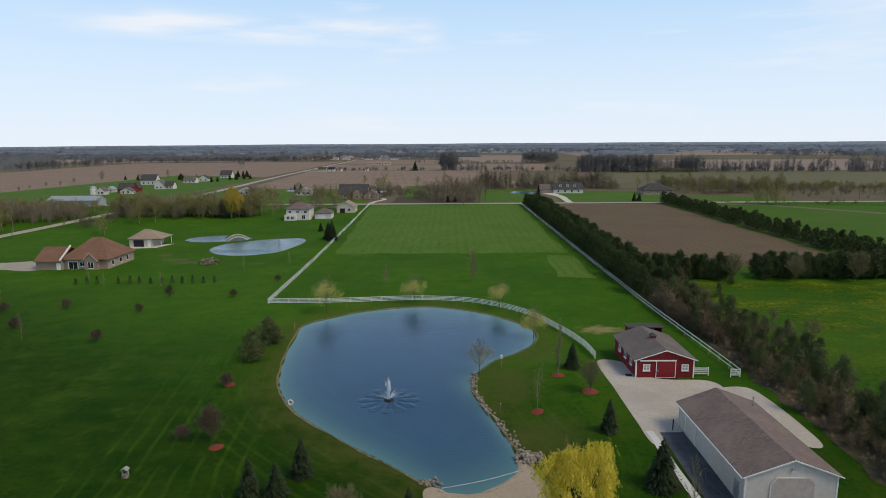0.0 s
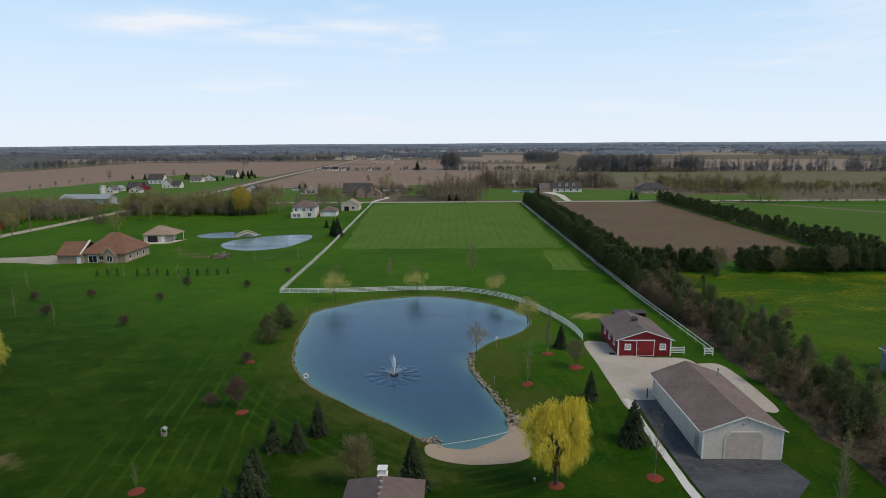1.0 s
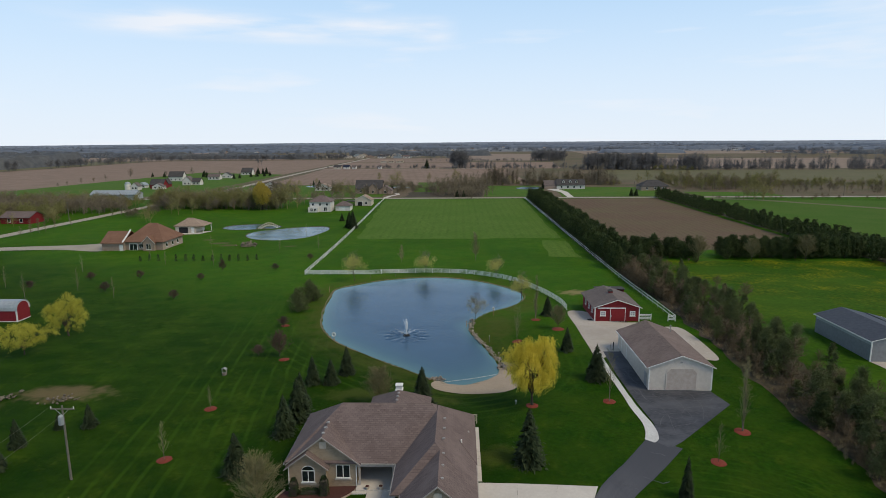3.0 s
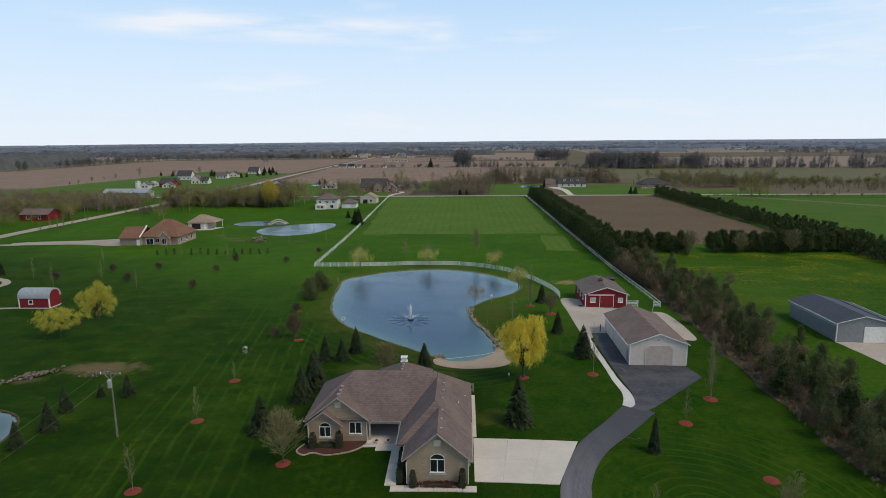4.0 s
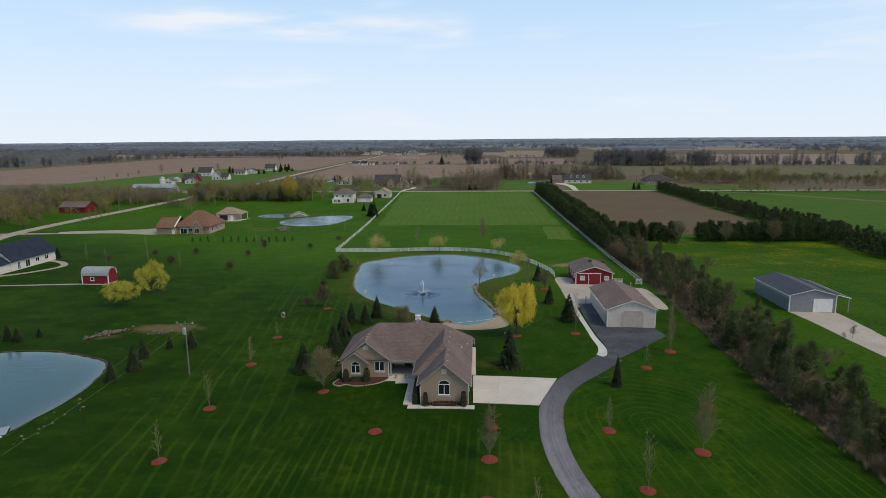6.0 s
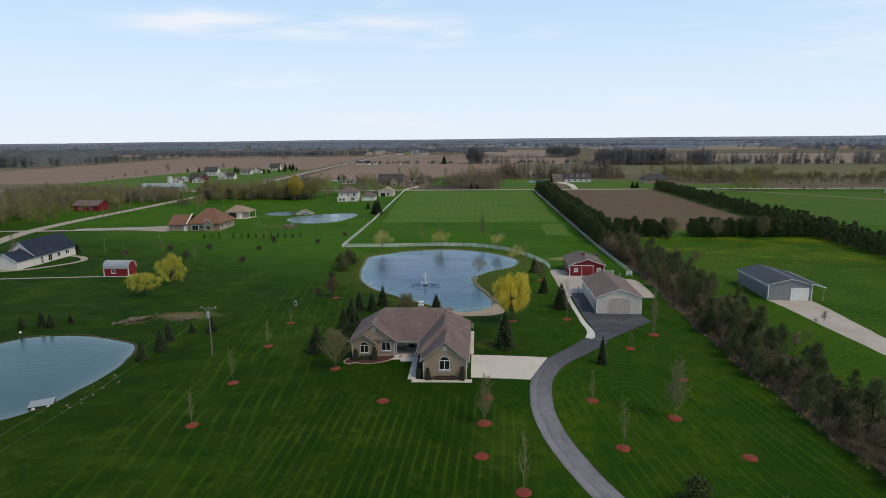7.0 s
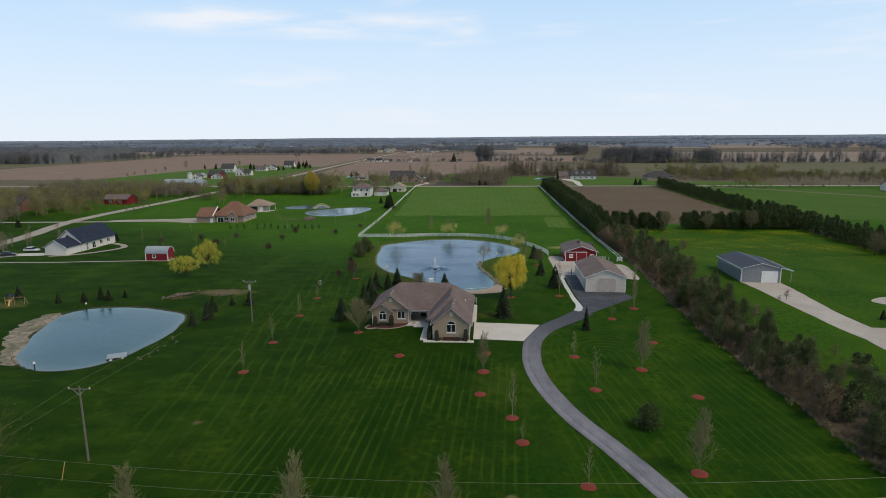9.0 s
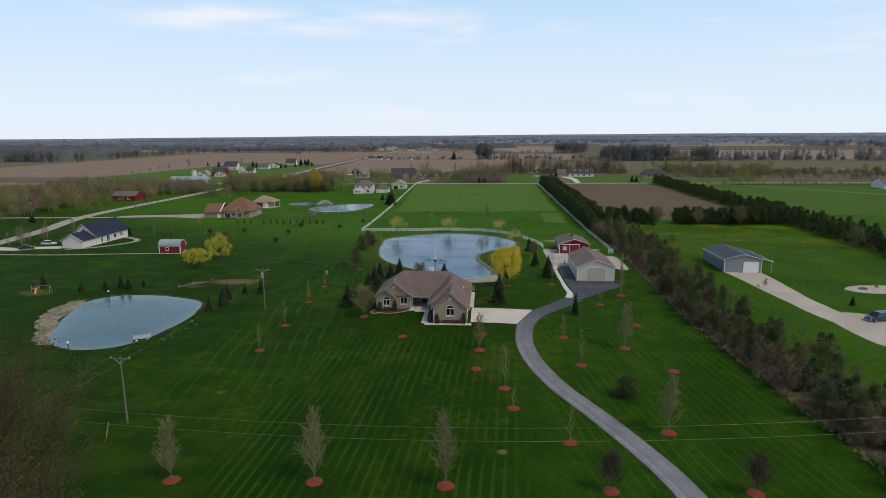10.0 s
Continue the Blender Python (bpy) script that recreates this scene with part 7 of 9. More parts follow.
def weeping_crown(seed, h, w, sprays=300, leaf=0.28):
    """Willow in young leaf: tufts all over an uneven crown, each arching up and then hanging in short leafy strands."""
    r = random.Random(seed)
    trunk, wood, leaves = Buf(), Buf(), Buf()
    fork = Vector((r.gauss(0, 0.1), r.gauss(0, 0.1), h * 0.18))
    trunk.tube((0, 0, -0.1), fork, h * 0.022, h * 0.016, 8)
    bulge = [(r.uniform(0, 6.28), r.uniform(-0.35, 0.95), r.uniform(0.18, 0.42)) for _ in range(13)]
    for i in range(sprays):
        az, q = i * 2.39996 + r.uniform(-0.3, 0.3), -0.60 + 1.58 * ((i + 0.5) / sprays) ** 0.85
        q = min(q, 0.97)
        swell = 0.70 + sum(k * max(0.0, math.cos(az - a)) ** 3 * max(0.0, 1 - abs(q - e) * 2.2) for a, e, k in bulge)
        rad = w * 0.5 * math.sqrt(max(0.02, 1 - abs(q) ** 2.3)) * swell * r.uniform(0.62, 1.12)
        tip = Vector((math.cos(az) * rad, math.sin(az) * rad, h * (0.53 + 0.44 * q * swell)))
        if i % 6 == 0:
            mid = fork.lerp(tip, 0.55) + Vector((0, 0, h * 0.05))
            wood.tube(fork, mid, h * 0.010, h * 0.005, 4, False)
            wood.tube(mid, tip, h * 0.005, 0.012, 3, False)
        d = Vector((math.cos(az), math.sin(az), 0))
        for _ in range(r.randint(12, 24)):
            a = az + r.gauss(0, 0.6)
            e = Vector((math.cos(a), math.sin(a), 0)) * r.uniform(0.03, 0.17) * w
            o = tip + Vector((r.gauss(0, 0.022) * w, r.gauss(0, 0.022) * w, r.gauss(0, 0.018) * h))
            lift = r.uniform(0.0, 0.10) * h * (0.4 + 0.6 * max(0.0, q))
            drop = min(o.z - h * 0.15, h * r.uniform(0.03, 0.15))
            steps = max(4, int((drop + lift) / 0.15))
            for s in range(steps):
                t = s / steps
                p = o + e * t ** 0.7 + Vector((r.gauss(0, 0.06), r.gauss(0, 0.06), lift * math.sin(math.pi * min(1.0, t * 1.8)) - drop * t ** 1.7))
                b = Vector((r.gauss(0, 1), r.gauss(0, 1), r.gauss(0, 0.4))).normalized() * leaf * 0.17
                leaves.add([tuple(p - b), tuple(p + b), (p.x + r.gauss(0, 0.35) * leaf, p.y + r.gauss(0, 0.35) * leaf, p.z - leaf * r.uniform(0.5, 1.1))], [(0, 1, 2)])
    return trunk, wood, leaves


for i, (nm, x, y, h, w, mat, label) in enumerate(wt):
    t, wd, lv = hazy_willow(300 + i, h, w, 1900 if mat is WILLOW_GREY else 5200) if mat in (WILLOW_PALE, WILLOW_GREY) else weeping_crown(300 + i, h, w * (0.82 if mat is WILLOW_LIME else 0.69), 190 if mat is not WILLOW_LIME else 110, 0.25 if h < 12 else 0.5)
    tree_thing(nm, x, y, (t, wd, lv), (BARK_DARK, BARK if mat in (WILLOW_PALE, WILLOW_GREY) else BARK_DARK, mat), ("trunk", "bough_frame", "crown"), label, "tree", "willows", 1.0, i * 40)

# spruces
SPR = []
for i in range(4):
    t, nd = spruce_tree(400 + i, 6.0, 3.3 + 0.5 * (i % 2), 30, 18)
    SPR.append(tree_thing("spruce", -20.4 + 0.0 * i, 39.3, (t, nd), (BARK_DARK, SPRUCE), ("trunk", "crown"), "dark green spruce with drooping branches", "tree", "spruces"))
spots = [(9.4, 32.4, 6.8), (22.1, 55.5, 5.7), (19.83, 67.21, 4.4), (-3.5, 46.8, 6.0), (-20.4, 39.4, 5.6), (-19.7, 43.4, 6.2), (-20.6, 55.0, 4.6), (-17.8, 55.0, 4.1), (-16.12, 58.89, 4.9), (-23.3, 30.6, 5.2), (-20.6, 48.0, 5.0), 
         (19.6, 88.3, 4.4), (-52.9, 27.4, 3.7), (-51.9, 31.9, 4.2), (-53.2, 37.2, 3.9), (-47.1, 42.2, 3.4), (-50.9, 41.7, 2.4), (-86.9, 43.4, 2.9), (-84.4, 45.7, 3.5), (-81.8, 44.7, 3.0), (-79.6, 47.5, 2.1), (-92.6, 42.6, 2.6), (85.2, 37.4, 2.3),
         (-54.3, 251.1, 4.0), (-44.8, 227.0, 8.6), (-47, 231, 7.2), (0.3, 366, 5.0), (4.5, 367, 4.6), (115.5, 367.8, 5.8), (119, 369, 5.2), (-130.7, 124.5, 3.9), (-193.8, 155.0, 3.5), (-197, 158, 3.6), (-41.8, 778, 13), (66, 430, 6), (-105, 46, 3.5)]
for i, (x, y, h) in enumerate(spots):
    s = h / 6.0
    if i < 4:
        SPR[i].matrix_basis = pose(x, y, ground_z(x, y) - 0.05, 0, 0, i * 50) @ Matrix.Diagonal((s, s, s, 1))
    else:
        planted(SPR[i % 4], x, y, s, i * 77)
planted(SPR[2], 24.8, 26.5, 0.5, 40, 0.84)
# cedar-like shrubs by the pond, thin and brownish
for i, (x, y, h) in enumerate([(-33.96, 106.17, 4.2), (-33.19, 95.27, 3.8), (-34.73, 100.12, 3.6), (27.0, -10.0, 3.0), (-32.25, 103.51, 3.4)]):
    t, nd = pine_tree(450 + i, h, h * 1.15, 0.04, 12, 5, 9, 0.26)
    tree_thing("juniper", x, y, (t, nd), (BARK_DARK, PINE_OLIVE if i != 3 else PINE), ("trunk", "crown"), "dark dense evergreen shrub on the lawn", "shrub", "evergreen shrubs")

# pine windbreaks
PINES = []
for i in range(6):
    t, nd = pine_tree(500 + i, 7.0, 4.8, 0.08, 16, 6, 12, 0.33, 0.36)
    PINES.append((mesh_of("trunk", t, BARK_DARK), mesh_of("crown", nd, PINE)))
THIN = []
for i in range(5):
    t, nd = pine_tree(520 + i, 7.0, 4.4, 0.22, 14, 5, 12, 0.22, 0.36)
    THIN.append((mesh_of("trunk", t, BARK_DARK), mesh_of("crown", nd, PINE_OLIVE)))


def pine(x, y, h, i, pool, label, group):
    tm, cm = pool[i % len(pool)]
    ob = thing("pine", x, y, None, 0, label, "tree", group)
    part("trunk", tm, None, ob)
    part("crown", cm, None, ob)
    s = h / 7.0
    ob.matrix_basis = pose(x, y, ground_z(x, y) - 0.08, 0, 0, (i * 83) % 360) @ Matrix.Diagonal((s * tr.uniform(0.9, 1.15), s * tr.uniform(0.9, 1.15), s, 1))


i = 0
y = 140.0
while y < 351:
    for x in (47.4, 52.6):
        pine(x + tr.uniform(-0.8, 0.8), y + tr.uniform(-1, 1), tr.uniform(5.8, 7.4), i, PINES, "dense dark pine in a long windbreak", "north windbreak")
        i += 1
    y += 3.9
for x in list(np.arange(57, 78, 3.6)) + list(np.arange(85, 128, 3.7)):
    for yy in (156.5, 160.5):
        pine(x + tr.uniform(-0.7, 0.7), yy + tr.uniform(-1, 1), tr.uniform(5.4, 7.0), i, PINES, "dense dark pine in a cross windbreak", "cross windbreak")
        i += 1
y = -44.0
while y < 140:
    edge = 46.6 + max(0, (30 - y)) * 0.075
    for x in (edge + 1.6, edge + 5.4, edge + 9.2):
        if tr.random() < (0.55 if x < edge + 2 else 0.82):
            dense = tr.random() < 0.03
            pine(x + tr.uniform(-1.6, 1.6), y + tr.uniform(-1.4, 1.4), tr.uniform(3.5, 5.9) * (0.9 if dense else 1.0), i, PINES if dense else THIN, "dark pine among brush in the boundary belt" if dense else "thin olive pine with bare trunk among brush", "boundary pines")
            i += 1
    y += 3.75
# pale bare trees before the pines
for i, (x, y, h) in enumerate([(75.5, 153, 7.0), (91.5, 152.5, 6.5), (107.5, 152, 7.5), (124, 104, 6.5), (126, 88, 6)]):
    yard_tree(ROUND, i, x, y, h, 5.2, "pale bare tree before dark pines", group="bare trees by pines")

# arborvitae row
for i in range(14):
    x = -101 + i * 2.9
    if i in (3,):
        continue
    b = Buf()
    r = random.Random(700 + i)
    h = r.uniform(1.7, 2.5)
    for _ in range(150):
        zz = r.random() ** 0.8 * h
        rad = 0.42 * (1 - zz / h) ** 0.5 + 0.04
        az = r.uniform(0, 6.28)
        leaf_bits(b, r, Vector((math.cos(az) * rad, math.sin(az) * rad, zz)), 1, 0.28, 0.04)
    tb = Buf().tube((0, 0, 0), (0, 0, h * 0.8), 0.05, 0.02, 5)
    tree_thing("arborvitae", x, 156.0 + r.uniform(-0.4, 0.4), (tb, b), (BARK_DARK, SPRUCE), ("trunk", "crown"), "small dark columnar arborvitae in a row", "shrub", "arborvitae row")


# joined woods -------------------------------------------------------------


def wood_shape(seed, h, n, twig=0.05, spread=0.34, start=0.2):
    """Light tree of slim three-sided spikes, as triangle arrays."""
    r = random.Random(seed)
    V, T = [], []

    def spike(a, b, w):
        a, b = Vector(a), Vector(b)
        d = b - a
        s = d.cross(Vector((r.gauss(0, 1), r.gauss(0, 1), r.gauss(0, 1)))).normalized() * w
        u = d.cross(s).normalized() * w
        k = len(V)
        V.extend([tuple(a + s), tuple(a - s * 0.5 + u * 0.87), tuple(a - s * 0.5 - u * 0.87), tuple(b)])
        T.extend([(k, k + 1, k + 3), (k + 1, k + 2, k + 3), (k + 2, k, k + 3)])

    spike((0, 0, 0), (r.gauss(0, 0.02) * h, r.gauss(0, 0.02) * h, h), h * 0.018)
    for i in range(n):
        t = start + (0.95 - start) * r.random()
        az = r.uniform(0, 6.28)
        ln = h * spread * r.uniform(0.6, 1.2) * (1.2 - 0.6 * t)
        base = Vector((0, 0, h * t))
        d = Vector((math.cos(az), math.sin(az), r.uniform(0.5, 1.5))).normalized()
        tip = base + d * ln
        spike(base, tip, twig * 1.5)
        for _ in range(3):
            b = base.lerp(tip, r.uniform(0.3, 0.95))
            d2 = (d + Vector((r.gauss(0, 0.6), r.gauss(0, 0.6), r.gauss(0.2, 0.4)))).normalized()
            spike(b, b + d2 * ln * 0.5, twig)
    return np.array(V), np.array(T)


def scatter(name, spots, shapes, material, label, category="trees", seed=1):
    """Many light trees joined into one mesh; spots are (x, y, height)."""
    r = np.random.RandomState(seed)
    vs, ts, k = [], [], 0
    pts = np.array([(x, y) for x, y, _ in spots])
    zz = heights(pts[:, 0], pts[:, 1])
    for (x, y, h), z in zip(spots, zz):
        V, T = shapes[r.randint(len(shapes))]
        a = r.uniform(0, 6.28)
        c, s = math.cos(a), math.sin(a)
        q = V * h
        w = r.uniform(0.85, 1.25)
        vs.append(np.stack([(q[:, 0] * c - q[:, 1] * s) * w + x, (q[:, 0] * s + q[:, 1] * c) * w + y, q[:, 2] + z - 0.1], 1))
        ts.append(T + k)
        k += len(V)
    return structure(name, mesh_arrays(name, np.concatenate(vs), np.concatenate(ts), material), material, label, category, kind="stuff")


def crown_shape(seed, spikes, bits, bit, wide=0.36, tall=0.38, mid=0.58, twig=0.008):
    """Round-headed light tree: slim limbs and many small twig-tip flakes in uneven lobes."""
    r = random.Random(seed)
    V, T = wood_shape(seed, 1.0, spikes, twig, wide * 0.95, 0.1)
    V, T = [tuple(v) for v in V], [tuple(f) for f in T]
    lobes = []
    for _ in range(7):
        az, el = r.uniform(0, 6.28), r.uniform(-0.8, 1.3)
        k = r.uniform(0.35, 0.75)
        lobes.append((Vector((math.cos(az) * math.cos(el) * wide * k, math.sin(az) * math.cos(el) * wide * k, mid + math.sin(el) * tall * k)), r.uniform(0.3, 0.55)))
    for _ in range(bits):
        c, s = r.choice(lobes)
        d = Vector((r.gauss(0, 1), r.gauss(0, 1), r.gauss(0, 1))).normalized() * r.uniform(0.5, 1.0) * s
        o = c + Vector((d.x * wide, d.y * wide, d.z * tall))
        a = Vector((r.gauss(0, 1), r.gauss(0, 1), r.gauss(0, 1))).normalized() * bit * r.uniform(0.6, 1.3)
        b = Vector((r.gauss(0, 1), r.gauss(0, 1), r.gauss(0, 1))).normalized() * bit * 0.8
        k = len(V)
        V += [tuple(o - a * 0.5), tuple(o + a * 0.5), tuple(o + b)]
        T.append((k, k + 1, k + 2))
    return np.array(V), np.array(T)


def tris_of(buf, h):
    """Triangles of a tree in the making, for a tree of height 1."""
    T = []
    for f in buf.f:
        T += [(f[0], f[n], f[n + 1]) for n in range(1, len(f) - 1)]
    return np.array([tuple(v) for v in buf.v]) / h, np.array(T)


CROWN = [crown_shape(830 + i, 26, 480, 0.030) for i in range(6)]
BROAD = [crown_shape(850 + i, 22, 560, 0.034, 0.55, 0.44, 0.48) for i in range(6)]
SPARSE = [crown_shape(870 + i, 40, 170, 0.024, 0.24, 0.40, 0.6, 0.005) for i in range(6)]
CLUMP = [crown_shape(880 + i, 5, 46, 0.17, 0.62, 0.45, 0.5, 0.02) for i in range(6)]
PUFF = [crown_shape(860 + i, 18, 1150, 0.040, 0.50, 0.46, 0.50) for i in range(6)]
FARPINE = [tris_of(pine_tree(890 + i, 7.0, 4.6, 0.08, 9, 3, 6, 0.55)[1], 7.0) for i in range(5)]


def along(x0, y0, x1, y1, n, depth, h0, h1, r):
    out = []
    for _ in range(n):
        t = r.random()
        out.append((x0 + (x1 - x0) * t + r.gauss(0, depth * 0.3), y0 + (y1 - y0) * t + r.gauss(0, depth), r.uniform(h0, h1)))
    return out


def clumped(spots, scale, cut, seed=0.0, z=0.6):
    """Keep the spots where a slow noise is high, so that rows break into groups of uneven height."""
    out = []
    for x, y, h in spots:
        v = noise.noise((x * scale, y * scale, seed))
        if v > cut:
            out.append((x, y, h * (1 + z * v)))
    return out


wr = random.Random(31)
east = []
y = 58.0
while y < 362:
    for x in (129.2, 134.0) if y > 210 else (128.6, 132.6, 137.0):
        east.append((x + wr.uniform(-0.9, 0.9), y + wr.uniform(-1.2, 1.2), wr.uniform(5.0, 7.0)))
    y += 3.9


def open_view(spots):
    """Leave the lawns before the two red buildings free of trees."""
    out = []
    for x, y, h in spots:
        clear = False
        for bx, by in ((-205, 245), (-236, 210)):
            d = Vector((-bx, -60 - by)).normalized()
            v = Vector((x - bx, y - by))
            f, s = v.dot(d), abs(v.x * d.y - v.y * d.x)
            clear = clear or (-8 < f < 55 and s < (9 if bx > -220 else 4))
        if not clear:
            out.append((x, y, h))
    return out


scatter("hedgerow_full", along(-172, 303, -98, 302, 46, 3.5, 7, 11, wr) + along(-262, 309, -186, 303, 40, 6, 5, 9, wr), PUFF, TWIG_OLIVE, "dense belt of olive budding trees", "trees", 40)
scatter("hedgerow_dark", along(-172, 299, -98, 298, 30, 3, 5, 9, wr) + along(-300, 292, -184, 284, 40, 8, 5, 9, wr), PUFF, TWIG_GREY, "dense belt of brown leafless trees", "trees", 41)
scatter("grove_full", open_view(along(-300, 206, -206, 196, 34, 9, 5, 10, wr) + along(-300, 252, -200, 262, 44, 12, 5, 9, wr) + along(-196, 176, -190, 250, 12, 5, 4, 7, wr)), PUFF, TWIG_OLIVE, "grove of rounded olive budding trees", "trees", 42)
scatter("grove_brown", open_view(along(-310, 230, -212, 236, 30, 10, 5, 10, wr) + along(-290, 276, -200, 274, 34, 8, 5, 9, wr) + along(-168, 250, -158, 286, 7, 3, 4, 7, wr)), PUFF, TWIG_GREY, "grove of rounded brown leafless trees", "trees", 43)
scatter("road_thicket", along(-44, 404, 16, 400, 34, 12, 4, 8, wr) + along(-150, 404, -80, 398, 26, 12, 4, 8, wr) + along(20, 470, 134, 470, 50, 4, 4, 8, wr), PUFF, TWIG_GREY, "brown thicket of bare trees behind roadside lawns", "trees", 44)
scatter("pasture_hedge", along(160, 440, 240, 434, 36, 9, 5, 10, wr) + along(238, 446, 560, 432, 150, 7, 4, 9, wr) + along(236, 700, 300, 704, 10, 4, 5, 8, wr), PUFF, TWIG_OLIVE, "dense hedge of olive budding trees beside a pasture", "trees", 45)
scatter("field_line", along(140, 712, 680, 688, 170, 3, 4, 9, wr) + along(-180, 778, 150, 764, 70, 3, 3, 7, wr) + along(-430, 1130, -228, 1180, 30, 8, 8, 13, wr), PUFF, TWIG_FAR_HAZE, "bushy tree line between far fields", "trees", 46)
scatter("house_trees", along(-74, 386, -44, 384, 12, 2, 4, 7.5, wr) + along(-152, 416, -92, 414, 14, 4, 4, 8, wr), SPARSE, TWIG_GREY, "bare trees before roadside houses", "trees", 47)
scatter("windbreak_east", east, FARPINE, PINE, "dense dark pines in a far double windbreak", "trees", 1)
belt_w = along(-270, 312, -182, 300, 60, 8, 5, 9, wr) + along(-176, 306, -100, 304, 60, 5, 7, 12, wr) + along(-255, 330, -196, 322, 26, 5, 3.5, 5, wr)
scatter("hedgerow_west", belt_w, CROWN, TWIG_OLIVE, "belt of bushy bare trees with olive buds", "trees", 2)
scatter("hedgerow_brown", along(-280, 300, -182, 285, 70, 10, 5, 10, wr) + along(-176, 310, -96, 312, 50, 6, 6, 11, wr) + along(-92, 318, -62, 330, 14, 6, 4, 8, wr), BROAD, TWIG_GREY, "belt of bushy brown leafless trees", "trees", 22)
scatter("grove_west", open_view(along(-290, 190, -200, 188, 60, 10, 6, 12, wr) + along(-290, 240, -205, 262, 80, 14, 5, 9, wr) + along(-220, 215, -196, 232, 22, 6, 4, 8, wr)), BROAD, TWIG_OLIVE, "grove of bushy bare trees along the road", "trees", 3)
scatter("grove_grey", open_view(along(-290, 215, -215, 225, 30, 9, 6, 11, wr) + along(-260, 265, -196, 278, 45, 10, 5, 9, wr) + along(-238, 180, -200, 160, 20, 8, 4, 8, wr)), CROWN, TWIG_GREY, "grove of grey-brown bare trees", "trees", 23)
scatter("grove_roadside", along(-176, 205, -170, 330, 14, 3, 4, 7, wr) + along(-165, 100, -150, 118, 8, 4, 4, 8, wr) + [(-152.6, 97.6, 7.5), (-156, 102, 7)], SPARSE, TWIG_GREY, "scattered bare trees beside the western road", "trees", 4)
scatter("lime_bushes", [(-188.4, 242.5, 7.5), (-192, 247, 6), (-143.4, 243.9, 8.5), (-147, 247, 6.5), (-205, 252, 6), (-215, 246, 6), (-200, 232, 5.5), (183, 341, 12.5), (188, 340, 10), (177, 342, 9), (193, 341, 7), (-49, 461, 12), (-54, 464, 10), (-95, 301, 15), (-90, 304, 14), (-99, 304, 12)], BROAD, BUD, "bushy trees in yellow-green bud", "trees", 24)
scatter("olive_bushes", [(-144.8, 275.4, 9), (-139, 279, 8), (-150, 279, 8), (-75.7, 362.5, 11), (-80, 366, 9), (-71, 367, 9), (-62, 366, 6), (-118, 300, 12), (-113, 303, 11), (181, 346, 6), (190, 345, 6)], BROAD, TWIG_OLIVE, "large round bare trees with olive buds", "trees", 25)
scatter("thicket_north", along(-16, 374, 18, 378, 34, 7, 3, 7, wr) + along(-14, 408, 14, 415, 26, 12, 5, 10, wr) + along(-180, 392, -110, 385, 24, 8, 3, 6, wr) + along(-70, 440, 20, 436, 50, 16, 3, 7, wr), BROAD, TWIG_GREY, "thicket of bushy bare brown trees by the road", "trees", 5)
scatter("thicket_thin", along(-6, 384, 20, 380, 26, 10, 9, 14, wr) + along(-95, 405, -40, 412, 36, 14, 5, 9, wr) + along(-10, 440, 16, 445, 12, 10, 9, 13, wr), SPARSE, TWIG_GREY, "thin tall bare trees by the road", "trees", 26)
scatter("budding_trees_north", [(-2, 500, 12), (1, 503, 10), (-70, 505, 9), (-26, 515, 8), (-120, 478, 6), (-80, 380, 7), (60, 478, 9), (84, 476, 7), (44, 474, 8), (150, 470, 9), (-70, 300, 5)], CROWN, BUD, "loose trees in yellow bud beyond the road", "trees", 6)
pop = clumped(along(20, 478, 132, 478, 190, 5, 7, 14, wr), 0.06, -0.25, 1.0)
scatter("poplar_row", pop, SPARSE, TWIG_GREY, "uneven row of thin bare poplars behind lawns", "trees", 7)
scatter("poplar_undergrowth", along(20, 474, 132, 474, 90, 5, 2, 4.5, wr), BROAD, TWIG_OLIVE, "low olive brush below thin poplars", "brush", 27)
ter = along(170, 426, 232, 424, 60, 9, 6, 12, wr) + clumped(along(236, 452, 520, 440, 130, 7, 5, 11, wr), 0.03, -0.05, 2.0) + along(160, 466, 215, 462, 40, 9, 6, 12, wr) + [(221.7, 399.4, 14), (224, 402, 12), (118, 462, 7), (126, 455, 6), (108, 462, 6)]
scatter("tree_row_east", ter[::2], CROWN, TWIG_GREY, "uneven row of bare trees along an olive pasture", "trees", 8)
scatter("tree_row_olive", ter[1::2] + along(236, 446, 520, 434, 60, 7, 3, 6, wr), CROWN, TWIG_OLIVE, "bare trees with olive buds along a pasture", "trees", 28)
scatter("roadside_haze", along(222, 400, 540, 380, 70, 6, 4, 8, wr), CROWN, TWIG_GREY, "bare brown trees along a country road", "trees", 48)
scatter("roadside_haze_thin", along(222, 404, 540, 386, 60, 6, 6, 10, wr), SPARSE, TWIG_OLIVE, "thin budding trees along a country road", "trees", 49)
scatter("brush_east", along(150, 350, 330, 334, 50, 3, 1.2, 2.6, wr) + along(235, 384, 330, 376, 9, 5, 1.5, 3.0, wr) + [(228, 348, 3.4), (231, 347, 3), (225, 349, 3)], BROAD, SCRUB, "low brown brush beside the road", "brush", 9)
scatter("wood_east", along(160, 732, 248, 728, 230, 9, 15, 22, wr) + along(276, 722, 300, 718, 60, 7, 14, 21, wr), SPARSE, TWIG_FAR_HAZE, "block of tall bare woodland behind fields", "woods", 10)
tl = clumped(along(248, 730, 680, 696, 300, 3.5, 9, 16, wr), 0.05, -0.3, 3.0)
